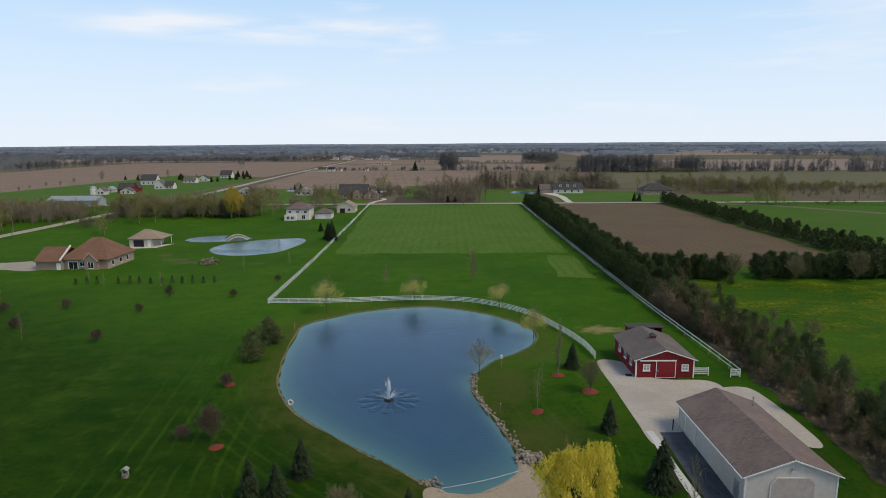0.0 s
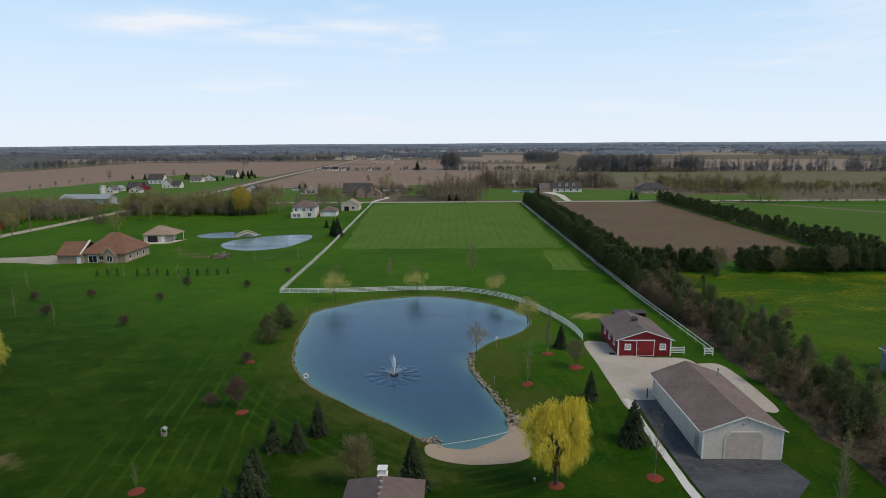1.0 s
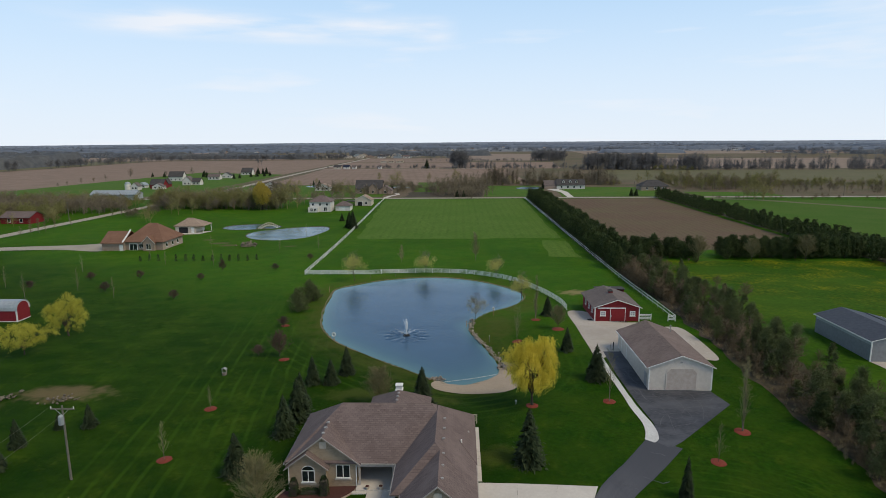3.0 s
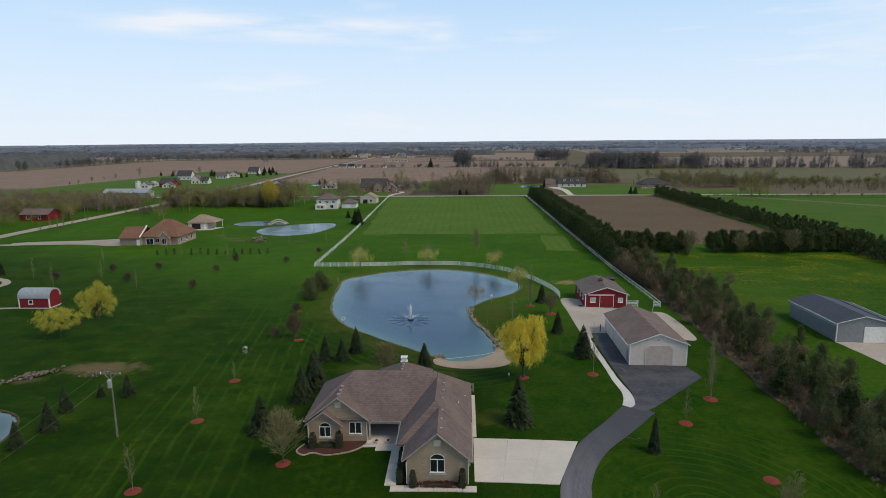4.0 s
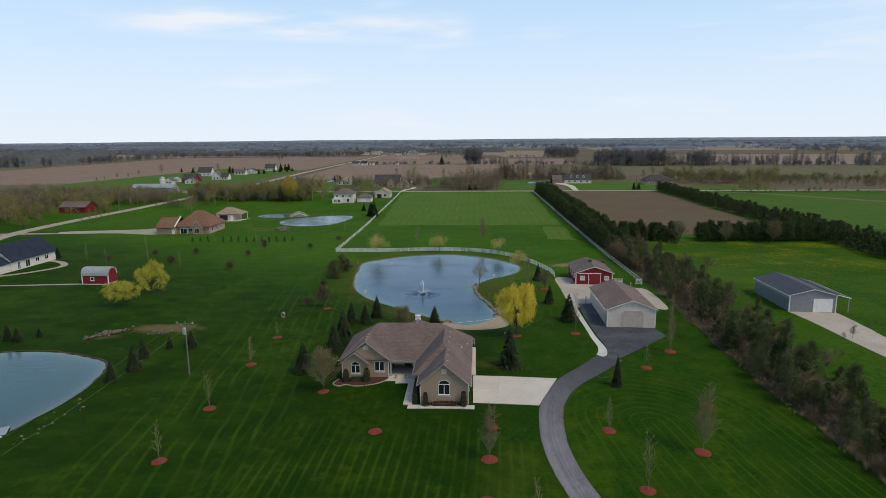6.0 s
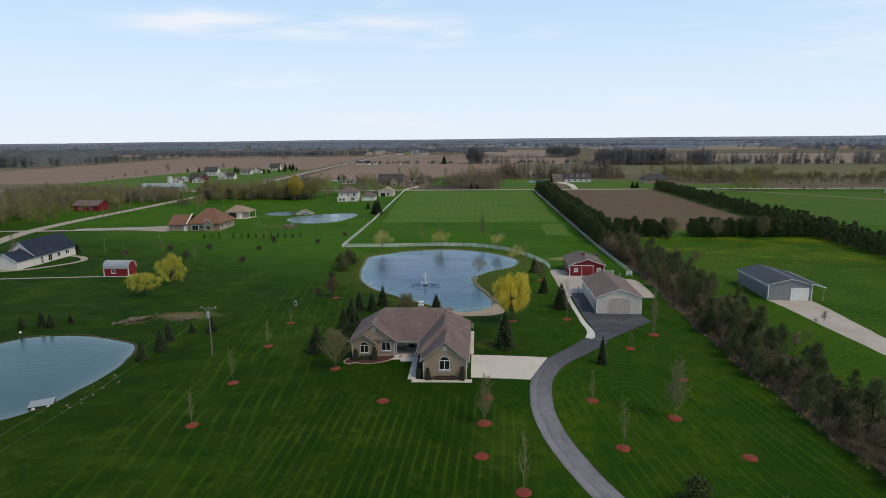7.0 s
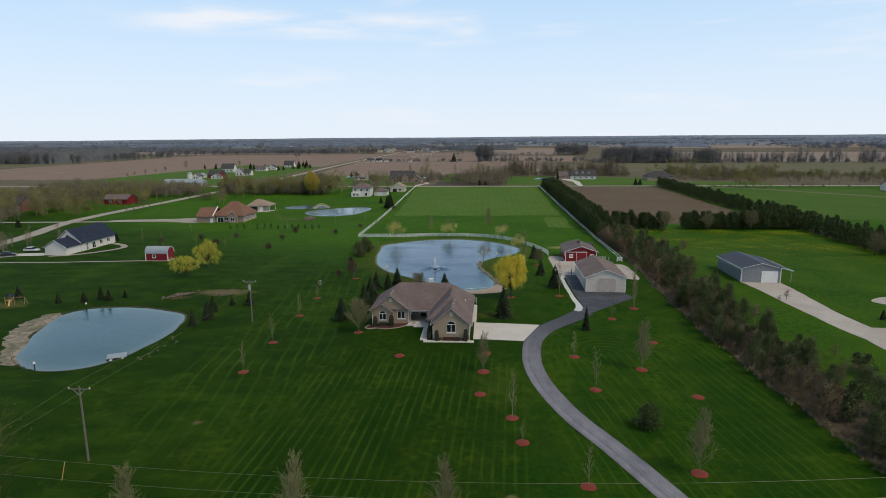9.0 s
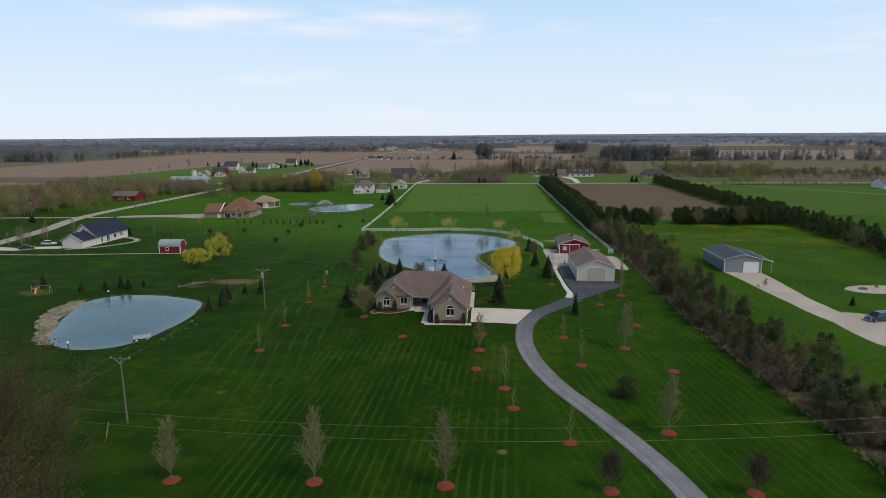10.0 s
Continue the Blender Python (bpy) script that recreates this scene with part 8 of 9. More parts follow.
scatter("tree_line_east", tl + clumped(along(-17, 758, 153, 745, 80, 4, 4, 11, wr), 0.04, -0.1, 4.0) + along(520, 792, 640, 780, 40, 9, 9, 17, wr), SPARSE, TWIG_FAR_HAZE, "uneven line of tall bare trees between fields", "trees", 11)
scatter("wood_middle", along(-8, 790, 12, 792, 34, 6, 14, 24, wr) + along(140, 1075, 190, 1065, 90, 14, 13, 20, wr) + along(-60, 1040, 160, 1015, 70, 8, 3, 7, wr) + [(-312, 901, 15), (-308, 903, 13)], CROWN, TWIG_FAR_HAZE, "clumps of bare woodland between brown fields", "woods", 12)
twl = clumped(along(-590, 740, -584, 1110, 120, 6, 8, 15, wr), 0.012, -0.2, 5.0) + along(-584, 1115, -230, 1175, 170, 10, 7, 14, wr)
scatter("tree_line_west", twl, CROWN, TWIG_FAR_HAZE, "long line of bare trees beyond a brown field", "trees", 13)
scatter("lawn_edge_saplings", [(-336, 464.3, 4), (-342.1, 485.5, 4), (-344.3, 508.3, 5), (-344.3, 528, 4.5), (-347, 552, 6), (-346.5, 596.5, 10), (-300, 640, 9), (-320, 620, 6)], CROWN, TWIG_GREY, "small bare trees along a farm lawn", "trees", 29)
def canopy(name, blocks, material, label, seed, cell=10.0):
    """Leafless woods seen from far over their tops: rough crown surfaces with ragged edges, one mesh."""
    r = np.random.RandomState(seed)
    vs, ts, k = [], [], 0
    for x0, x1, y0, y1, h in blocks:
        nx, ny = max(4, int((x1 - x0) / cell)), max(3, int((y1 - y0) / cell))
        u, v = np.meshgrid(np.linspace(0, 1, nx + 1), np.linspace(0, 1, ny + 1))
        x = x0 + (x1 - x0) * u + r.uniform(-0.4, 0.4, u.shape) * cell
        bow = np.sin(x / 90.0 + seed) + 0.6 * np.sin(x / 37.0 + 2.0 * seed)
        y = y0 + (y1 - y0) * v + r.uniform(-0.4, 0.4, u.shape) * cell + bow * cell * 0.9
        slow = 0.5 + 0.5 * np.sin(x / 61.0 + y / 83.0 + seed) * np.sin(x / 27.0 - y / 45.0)
        z = h * (0.60 + 0.22 * slow + 0.26 * r.uniform(-1, 1, u.shape) * r.uniform(0, 1, u.shape))
        rim = (u == 0) | (u == 1) | (v == 0) | (v == 1)
        z = np.where(rim, -1.0, z)
        vs.append(np.stack([x.ravel(), y.ravel(), heights(x.ravel(), y.ravel()) + z.ravel()], 1))
        c = (np.arange(ny)[:, None] * (nx + 1) + np.arange(nx)[None, :]).ravel()
        ts.append(np.concatenate([np.stack([c, c + 1, c + nx + 2], 1), np.stack([c, c + nx + 2, c + nx + 1], 1)]) + k)
        k += (nx + 1) * (ny + 1)
    return structure(name, mesh_arrays(name, np.concatenate(vs), np.concatenate(ts), material), material, label, "woods", kind="stuff")


belts, near_belts = [], []
for y0, depth, share in ((1240, 45, 0.42), (1430, 60, 0.5), (1660, 90, 0.58), (1930, 120, 0.66), (2250, 170, 0.72), (2650, 220, 0.78), (3150, 300, 0.85), (3700, 380, 0.9)):
    x = -0.92 * y0
    while x < 0.92 * y0:
        ln = wr.uniform(0.08, 0.30) * y0
        open_land = y0 < 1700 and -60 < x + ln and x < 760
        if wr.random() < share * (0.35 if open_land else 1.0):
            yy = y0 + wr.uniform(-0.4, 0.4) * depth
            (near_belts if y0 < 1500 else belts).append((x, x + ln, yy, yy + depth * wr.uniform(0.6, 1.3), wr.uniform(11, 17)))
        x += ln * wr.uniform(0.9, 1.25)
canopy("woods_far", belts, CANOPY_HAZE, "far belts of bare woodland across the plain, tinted with haze", 15, 13.0)
canopy("woods_middle", near_belts, CANOPY_DARK_HAZE, "belts of leafless woodland between far fields", 14, 9.0)
canopy("wood_block_west", [(-1080, -632, 752, 980, 24), (-900, -700, 700, 760, 20)], CANOPY_DARK_HAZE, "dark leafless wood beyond a wide brown field", 17, 8.0)
scatter("wood_edge_west", along(-1080, 748, -626, 748, 240, 6, 12, 20, wr), SPARSE, TWIG_FAR_HAZE, "bare trees along the edge of a dark wood", "woods", 34)
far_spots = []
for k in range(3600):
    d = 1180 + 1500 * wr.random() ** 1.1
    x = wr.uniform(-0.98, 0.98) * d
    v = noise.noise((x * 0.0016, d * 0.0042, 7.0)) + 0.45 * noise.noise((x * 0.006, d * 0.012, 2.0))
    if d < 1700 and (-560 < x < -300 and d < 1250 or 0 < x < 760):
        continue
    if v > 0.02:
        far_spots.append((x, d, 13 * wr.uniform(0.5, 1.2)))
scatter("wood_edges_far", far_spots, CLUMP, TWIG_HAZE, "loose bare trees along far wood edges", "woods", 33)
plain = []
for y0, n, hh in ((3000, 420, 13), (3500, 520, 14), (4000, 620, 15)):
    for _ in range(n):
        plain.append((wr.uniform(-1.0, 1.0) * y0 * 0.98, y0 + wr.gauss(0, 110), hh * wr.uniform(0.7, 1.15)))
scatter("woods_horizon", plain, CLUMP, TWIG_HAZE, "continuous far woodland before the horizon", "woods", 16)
for i, (x, y, h) in enumerate([(-262, 590, 9), (-270, 600, 8), (-255, 606, 8), (-285, 560, 7), (-226, 570, 8), (-222, 575, 7), (-219, 600, 8), (-214, 604, 9), (-208, 610, 8), (-228, 650, 11), (-224, 655, 10), (-219, 652, 11), (-300, 590, 7), (-312, 600, 8), (-330, 610, 7), (-286, 640, 8), (-240, 560, 6), (-116, 470, 7), (-122, 475, 6), (-205, 620, 7), (-60, 446, 6), (-36, 452, 6), (130, 500, 9), (-50, 430, 6)]):
    planted(SPR[i % 4], x, y, h / 8.0, i * 61)
# corner grove by the roadside pole, seen as the camera draws back
for i, (x, y, h, sp) in enumerate([(-27.5, -57.0, 20.5, 0.44), (-35.0, -53.0, 17.0, 0.44), (-24.0, -62.5, 16.5, 0.42), (-43.0, -60.0, 19.0, 0.42)]):
    t, w = grow(910 + i, h, 54, sp, 0.30, 0.95, 16, 5, 0.016)
    r = random.Random(930 + i)
    hz = Buf()
    for _ in range(13000):
        k = w.v[int(r.random() * len(w.v))]
        leaf_bits(hz, r, Vector(k), 1, 0.17, 0.40)
    tree_thing("tree", x, y, (t, w, hz), (BARK_DARK, TWIG_BROWN, TWIG_BROWN), ("trunk", "crown", "bud_haze"), "tall bare roadside tree with reddish-brown buds", "tree", "roadside trees", 1.0, i * 70)

# belt undergrowth ------------------------------------------------------------
under = []
for _ in range(620):
    y = wr.uniform(-60, 150)
    edge = 46.4 + max(0, (30 - y)) * 0.075
    under.append((edge + abs(wr.gauss(0, 4.5)) * (1 if wr.random() < 0.8 else 2), y, wr.uniform(0.5, 2.6)))
scatter("belt_saplings", [(x + 1.5, y, h * 1.7 + 0.8) for x, y, h in under[::3]], CROWN, SCRUB, "thin brown saplings between boundary pines", "trees", 30)
scatter("belt_cedars", [(x + 2.0, y, h * 1.1 + 1.2) for x, y, h in under[1::3]], FARPINE, PINE_OLIVE, "small olive evergreens between boundary pines", "trees", 31)
scatter("belt_brush", under, BROAD, SCRUB, "brown leafless brush under boundary pines", "brush", 18)
tan = []
for _ in range(420):
    y = wr.uniform(-60, 95)
    edge = 46.0 + max(0, (30 - y)) * 0.075
    tan.append((edge + abs(wr.gauss(0, 1.8)), y, wr.uniform(0.35, 0.9)))
scatter("dead_grass_edge", tan, BROAD, SCRUB_TAN, "pale dead grass along the belt edge", "grass", 19)
scatter("scrub_tall", along(46.5, 128, 48, 100, 90, 2, 2.0, 4.6, wr), CROWN, SCRUB, "tall tan leafless scrub beside the fence", "brush", 20)

# fences -------------------------------------------------------------------


def fence(name, line, step, label, rails=(0.32, 0.62, 0.92, 1.22), post=0.13, cap=300, over=0.16):
    """Rail fence along a line: posts, and rails between neighbouring posts."""
    ob = tagged(new(name), label, "fence")
    pts = [Vector(p) for p in line]
    dist = [0.0]
    for a, b in zip(pts, pts[1:]):
        dist.append(dist[-1] + (b - a).length)
    k = max(1, round(dist[-1] / step))
    spots = []
    for i in range(k + 1):
        d = dist[-1] * i / k
        j = min(max(0, next(q for q in range(1, len(dist)) if dist[q] >= d - 1e-6) - 1), len(pts) - 2)
        t = (d - dist[j]) / max(1e-6, dist[j + 1] - dist[j])
        p = pts[j].lerp(pts[j + 1], t)
        spots.append((p.x, p.y, ground_z(p.x, p.y)))
    first = spots[0]
    ob.matrix_basis = pose(*first)
    loc = [(x - first[0], y - first[1], z - first[2]) for x, y, z in spots]
    h = rails[-1] + over
    pm = mesh_of("post", Buf().bevel_box(-post / 2, post / 2, -post / 2, post / 2, -0.3, h, 0.03), VINYL)
    for i, (x, y, z) in enumerate(loc):
        d = Vector(loc[min(i + 1, k)]) - Vector(loc[max(i - 1, 0)])
        part("post", pm, VINYL, ob, m=pose(x, y, z, 0, 0, math.degrees(math.atan2(d.y, d.x))))
    made, rest = 0, Buf()
    for i in range(k):
        for zr in rails:
            a, b = Vector(loc[i]) + Vector((0, 0, zr)), Vector(loc[i + 1]) + Vector((0, 0, zr))
            if made < cap:
                part("rail", Buf().beam(a, b, 0.05, 0.14), VINYL, ob)
                made += 1
            else:
                rest.beam(a, b, 0.05, 0.14)
    if rest.v:
        tagged(part("rails", rest, VINYL, ob), kind="stuff")
    return ob


curve = open_curve([(-41.6, 132.2), (-25.07, 131.98), (-8.13, 133.74), (3.56, 132.23), (11.04, 127.87), (16.58, 121.89), (20.23, 114.39), (22.54, 107.76), (23.9, 100.06), (24.2, 92.4)], 8)
fence("fence", curve, 2.4, "white vinyl rail fence curving round the pond")
fence("fence", [(-41.6, 132.2), (-46.4, 352)], 3.6, "white vinyl rail fence down the paddock's west side", (0.4, 0.8, 1.2), 0.09, 300, 0.08)
fence("fence", [(44.0, 84.2), (44.6, 150), (43.4, 352)], 3.6, "white vinyl rail fence down the paddock's pine side", (0.55, 1.2), 0.07, 300, 0.07)
fence("fence", [(37.0, 84.6), (39.4, 84.6)], 2.4, "short white rail fence beside the red barn")
fence("fence", [(42.6, 84.2), (44.0, 84.2)], 1.4, "short white fence panel at the paddock corner")

# mulch rings ----------------------------------------------------------------
mr = random.Random(8)
for x, y, r in MULCHED:
    r *= 0.92
    o = [(x + (r + mr.uniform(-0.07, 0.07)) * math.cos(2 * math.pi * i / 18), y + (r + mr.uniform(-0.07, 0.07)) * math.sin(2 * math.pi * i / 18)) for i in range(18)]
    tagged(structure("mulch_ring", island(o, 0.04, (0, 0.5, 0.85, 1.0), crown=0.14), MULCH, "low ring of red wood mulch", "mulch", kind=""), group="mulch rings")

# beds and clipped shrubs by the house -----------------------------------------
structure("flower_bed", island(closed_curve([(-16.6, 27.0), (-17.3, 25.6), (-16.4, 24.9), (-15.3, 25.4), (-13.6, 24.8), (-11, 25.4), (-9.6, 26.6), (-9.3, 28.2), (-12.2, 28.7), (-15, 26.9)], 5), 0.1), MULCH_DARK, "dark red mulch bed below the house windows", "flower bed")
edging = thing("bed_edging", -16.6, 26.2, None, 0, "curved border of tan edging blocks", "edging")
line = open_curve([(-16.9, 27.2), (-17.4, 25.7), (-16.4, 24.75), (-15.3, 25.2), (-13.6, 24.6), (-11, 25.2), (-9.5, 26.5), (-9.2, 27.6)], 7)
bx, by, bz = -16.6, 26.2, ground_z(-16.6, 26.2)
for i, (p, q) in enumerate(zip(line, line[1:])):
    a = math.degrees(math.atan2(q[1] - p[1], q[0] - p[0]))
    part("edging_block", Buf().bevel_box(-0.17, 0.17, -0.09, 0.09, -0.1, 0.13, 0.03), EDGING, edging, m=pose((p[0] + q[0]) / 2 - bx, (p[1] + q[1]) / 2 - by, ground_z(*p) - bz, 0, 0, a))


def clipped(name, x, y, w, d, h, mat, label, seed, peaked=False):
    r = random.Random(seed)
    b = Buf()
    n = int(900 * max(0.4, w * d * h / 1.5) ** 0.6)
    for _ in range(n):
        u, v, t = r.uniform(-1, 1), r.uniform(-1, 1), r.random()
        if r.random() < 0.7:
            if r.random() < 0.5:
                u = math.copysign(1, u)
            else:
                v = math.copysign(1, v)
        else:
            t = 1.0
        k = 1.0 - 0.35 * max(0, t - 0.75) / 0.25 - (0.25 * t if peaked else 0)
        if u * u + v * v > 1.35:
            u, v = u * 0.85, v * 0.85
        leaf_bits(b, r, Vector((u * w / 2 * k, v * d / 2 * k, t * h)), 1, 0.16, 0.03)
    core = Buf().bevel_box(-w * 0.36, w * 0.36, -d * 0.36, d * 0.36, 0, h * 0.9, min(w, d) * 0.2)
    ob = thing(name, x, y, None, 0, label, "shrub", "house shrubs")
    part("foliage", b, mat, ob)
    part("inner_wood", core, BARK_DARK, ob)


clipped("clipped_shrub", -15.6, 26.3, 0.95, 0.9, 1.9, HEDGE, "clipped upright evergreen below a window", 1, True)
clipped("clipped_shrub", -12.4, 26.2, 0.95, 0.9, 2.1, HEDGE, "clipped upright evergreen below a window", 2, True)
clipped("clipped_shrub", -2.9, 18.05, 0.7, 0.7, 1.9, HEDGE, "clipped evergreen at the garage gable", 3, True)
clipped("clipped_shrub", 2.3, 18.05, 0.8, 0.7, 2.1, HEDGE, "clipped evergreen at the garage gable", 4, True)
clipped("hedge", -0.3, 18.1, 4.2, 0.6, 0.6, BARBERRY, "low dark red hedge along the gable wall", 5)
clipped("hedge", -14.0, 26.5, 2.3, 0.7, 0.6, HEDGE, "low clipped hedge below the arched window", 6)
clipped("hedge", -10.8, 28.1, 2.6, 0.8, 0.75, BARBERRY, "low dark red hedge below a window", 7)
for i, y in enumerate((19.2, 20.6, 22.0)):
    clipped("clipped_shrub", -4.35, y, 0.8, 1.2, 1.5 + 0.3 * i, HEDGE, "dark evergreen along the garage wall", 8 + i)
for x in (-8.0, -6.6):
    pt = thing("flower_pot", x, 26.75, ground_z(x, 26.75) + 0.2, 0, "pale planter at the porch edge", "planter", "porch planters")
    part("pot", Buf().tube((0, 0, 0), (0, 0, 0.38), 0.16, 0.26, 10), PLASTER, pt)
    part("soil", Buf().tube((0, 0, 0.36), (0, 0, 0.40), 0.22, 0.2, 10), MULCH_DARK, pt)

deck = thing("deck_rail", 2.9, 41.6, None, 0, "pale wooden railing behind the house", "railing")
for x in (-0.9, 0.0, 0.9):
    part("post", Buf().box(x - 0.06, x + 0.06, -0.06, 0.06, -0.1, 1.3), DECK, deck)
for a, b2 in ((-0.9, 0.0), (0.0, 0.9)):
    for z in (0.35, 1.18):
        part("rail", Buf().box(a + 0.06, b2 - 0.06, -0.04, 0.04, z, z + 0.08), DECK, deck)
    for i in range(1, 6):
        x = a + (b2 - a) * i / 6
        part("baluster", Buf().box(x - 0.02, x + 0.02, -0.02, 0.02, 0.43, 1.18), DECK, deck)

# fountain ---------------------------------------------------------------------
ft = thing("fountain", -8.53, 79.61, L1, 0, "floating pond fountain throwing a white water plume", "fountain")
part("float", Buf().tube((0, 0, -0.1), (0, 0, 0.14), 0.75, 0.6, 14), RUBBER, ft, "black fountain float")
part("nozzle", Buf().tube((0, 0, 0.14), (0, 0, 0.4), 0.12, 0.08, 8), STEEL, ft)
fr = random.Random(77)
plume = Buf()
for _ in range(160):
    a, s = fr.uniform(0, 6.28), abs(fr.gauss(0, 0.16))
    z0, z1 = fr.uniform(0.3, 2.6), 0
    z1 = z0 + fr.uniform(0.3, 1.2)
    k0, k1 = 0.25 + z0 * 0.32, 0.25 + z1 * 0.30
    plume.tube((math.cos(a) * s * k0, math.sin(a) * s * k0, z0), (math.cos(a) * s * k1, math.sin(a) * s * k1, min(z1, 3.9)), 0.022, 0.006, 3, False)
part("plume", plume, SPRAY, ft, "narrow white central plume")
for i in range(12):
    a = 2 * math.pi * i / 12
    jet = Buf()
    for _ in range(9):
        da, sc = fr.gauss(0, 0.045), fr.uniform(0.8, 1.08)
        p = None
        for s in range(8):
            t = s / 7
            rr = (0.25 + 3.4 * t) * sc
            z = 0.35 + (4.2 * t - 4.55 * t * t) * 0.62 * sc
            q = Vector((math.cos(a + da) * rr, math.sin(a + da) * rr, max(0.02, z)))
            if p is not None and fr.random() < (0.9 if t < 0.32 else 0.10):
                jet.tube(p, q, 0.007 * (1 - t) + 0.003, 0.006 * (1 - t) + 0.002, 3, False)
            p = q
    part("jet", jet, SPRAY, ft, "thin arching jet of water")
    foam = Buf()
    cx, cy = math.cos(a) * 3.6, math.sin(a) * 3.6
    for _ in range(9):
        px, py = cx + fr.gauss(0, 0.32), cy + fr.gauss(0, 0.32)
        foam.tube((px, py, -0.02), (px, py, 0.05), fr.uniform(0.02, 0.06), 0.01, 5)
    part("splash", foam, SPRAY, ft, "small white splash on the water")
    rip = Buf()
    nu, nv = 14, 7
    for iu in range(nu + 1):
        for iv in range(nv + 1):
            u, v = iu / nu, 2 * iv / nv - 1
            half = 0.12 + 0.72 * math.sin(math.pi * min(1.0, u * 0.62 + 0.1)) * u ** 0.5
            rr, ss = 1.3 + 3.1 * u + fr.gauss(0, 0.04), v * half * (1.0 if u < 0.9 else 0.75)
            zz = 0.005 if iu in (0, nu) or iv in (0, nv) else fr.uniform(0.0, 0.08)
            rip.v.append((math.cos(a) * rr - math.sin(a) * ss, math.sin(a) * rr + math.cos(a) * ss, zz))
    rip.f = [(i2 * (nv + 1) + j2, (i2 + 1) * (nv + 1) + j2, (i2 + 1) * (nv + 1) + j2 + 1, i2 * (nv + 1) + j2 + 1) for i2 in range(nu) for j2 in range(nv)]
    part("ripple", rip, WATER, ft, "petal of choppy water below a jet", smooth=True)

# swimming rope ------------------------------------------------------------------
rope = thing("swim_rope", -0.7, 57.4, L1, 0, "white float rope across the beach shallows", "rope")
for i in range(26):
    x0, y0 = 9.0 * i / 26, 3.6 * i / 26 + 0.35 * math.sin(math.pi * i / 26) * -1
    x1, y1 = 9.0 * (i + 1) / 26, 3.6 * (i + 1) / 26 - 0.35 * math.sin(math.pi * (i + 1) / 26)
    part("float", Buf().tube((x0 + 0.04, y0, 0.02), (x0 + 0.24, y0 + 0.09, 0.02), 0.035, 0.035, 6), WHITE, rope)
    part("line", Buf().tube((x0 + 0.24, y0 + 0.09, 0.02), (x1 + 0.04, y1, 0.02), 0.012, 0.012, 4), WHITE, rope)

# shore rocks ------------------------------------------------------------------
rr2 = random.Random(12)
ROCKS = []
for i in range(6):
    v = [Vector((rr2.gauss(0, 1), rr2.gauss(0, 1), rr2.gauss(0, 1))).normalized() for _ in range(14)]
    bmr = bmesh.new()
    for p in v:
        bmr.verts.new((p.x * rr2.uniform(0.7, 1), p.y * rr2.uniform(0.6, 0.9), p.z * rr2.uniform(0.45, 0.7)))
    bmesh.ops.convex_hull(bmr, input=bmr.verts)
    me = bpy.data.meshes.new("rock")
    bmr.to_mesh(me)
    bmr.free()
    me.materials.append(ROCK)
    ROCKS.append(me)
DULL = []
for me in ROCKS:
    me = me.copy()
    me.materials[0] = RUBBLE
    DULL.append(me)


def rock_group(name, x, y, spots, label, pool=None):
    ob = thing(name, x, y, None, 0, label, "rocks")
    z0 = ground_z(x, y)
    for i, (px, py, pz, s) in enumerate(spots):
        c = part("rock", (pool or ROCKS)[i % 6], None, ob, m=pose(px - x, py - y, pz - z0, rr2.uniform(-20, 20), rr2.uniform(-20, 20), rr2.uniform(0, 360)) @ Matrix.Diagonal((s, s, s, 1)))


edge = open_curve([(4.1, 89.67), (3.69, 85.36), (3.79, 81.77), (4.92, 77.15), (6.36, 73.04), (7.79, 68.42), (8.82, 64.32)], 10)
spots = []
for i in range(170):
    p = edge[int(rr2.random() * (len(edge) - 1))]
    px, py = p[0] + 0.25 + rr2.gauss(0, 0.3), p[1] + rr2.gauss(0, 0.3)
    spots.append((px, py, L1 + 0.1 + rr2.uniform(-0.02, 0.12), rr2.uniform(0.14, 0.36)))
rock_group("shore_rocks", 6.0, 74, spots, "row of pale field stones along the pond shore")
spots = [(9.44 + rr2.gauss(0, 0.7), 63.08 + rr2.gauss(0, 0.75), L1 + 0.15 + abs(rr2.gauss(0, 0.22)), rr2.uniform(0.22, 0.48)) for _ in range(70)]
rock_group("rock_pile", 9.44, 63.08, spots, "heap of pale field stones beside the beach")
spots = [(-2.06 + rr2.gauss(0, 0.7), 58.34 + rr2.gauss(0, 0.4), L1 + 0.12 + abs(rr2.gauss(0, 0.1)), rr2.uniform(0.16, 0.34)) for _ in range(34)]
rock_group("rock_pile", -2.06, 58.34, spots, "small heap of pale stones at the beach end")
spots = [(-66.6 + rr2.gauss(0, 1.35), 49.4 + rr2.gauss(0, 0.55) + 0.0, ground_z(-66, 47.6) + 0.12 + abs(rr2.gauss(0, 0.2)), rr2.uniform(0.16, 0.46)) for _ in range(110)]
spots = [(x, y + (x + 66.6) * 0.9, z, s) for x, y, z, s in spots]
rock_group("rubble_pile", -66, 47.6, spots, "low pile of broken concrete and stones", DULL)
spots = [(-56.4 + rr2.gauss(0, 1.0), 50.6 + rr2.gauss(0, 0.9), ground_z(-55, 52.4) + 0.08, rr2.uniform(0.14, 0.34)) for _ in range(34)]
rock_group("rubble_pile", -55, 52.4, spots, "scattered tan stones on scraped soil", DULL)
spots = [(-76 + rr2.gauss(0, 1.5), 184 + rr2.gauss(0, 1.3), ground_z(-76, 184) + abs(rr2.gauss(0, 0.6)), rr2.uniform(0.4, 0.9)) for _ in range(60)]
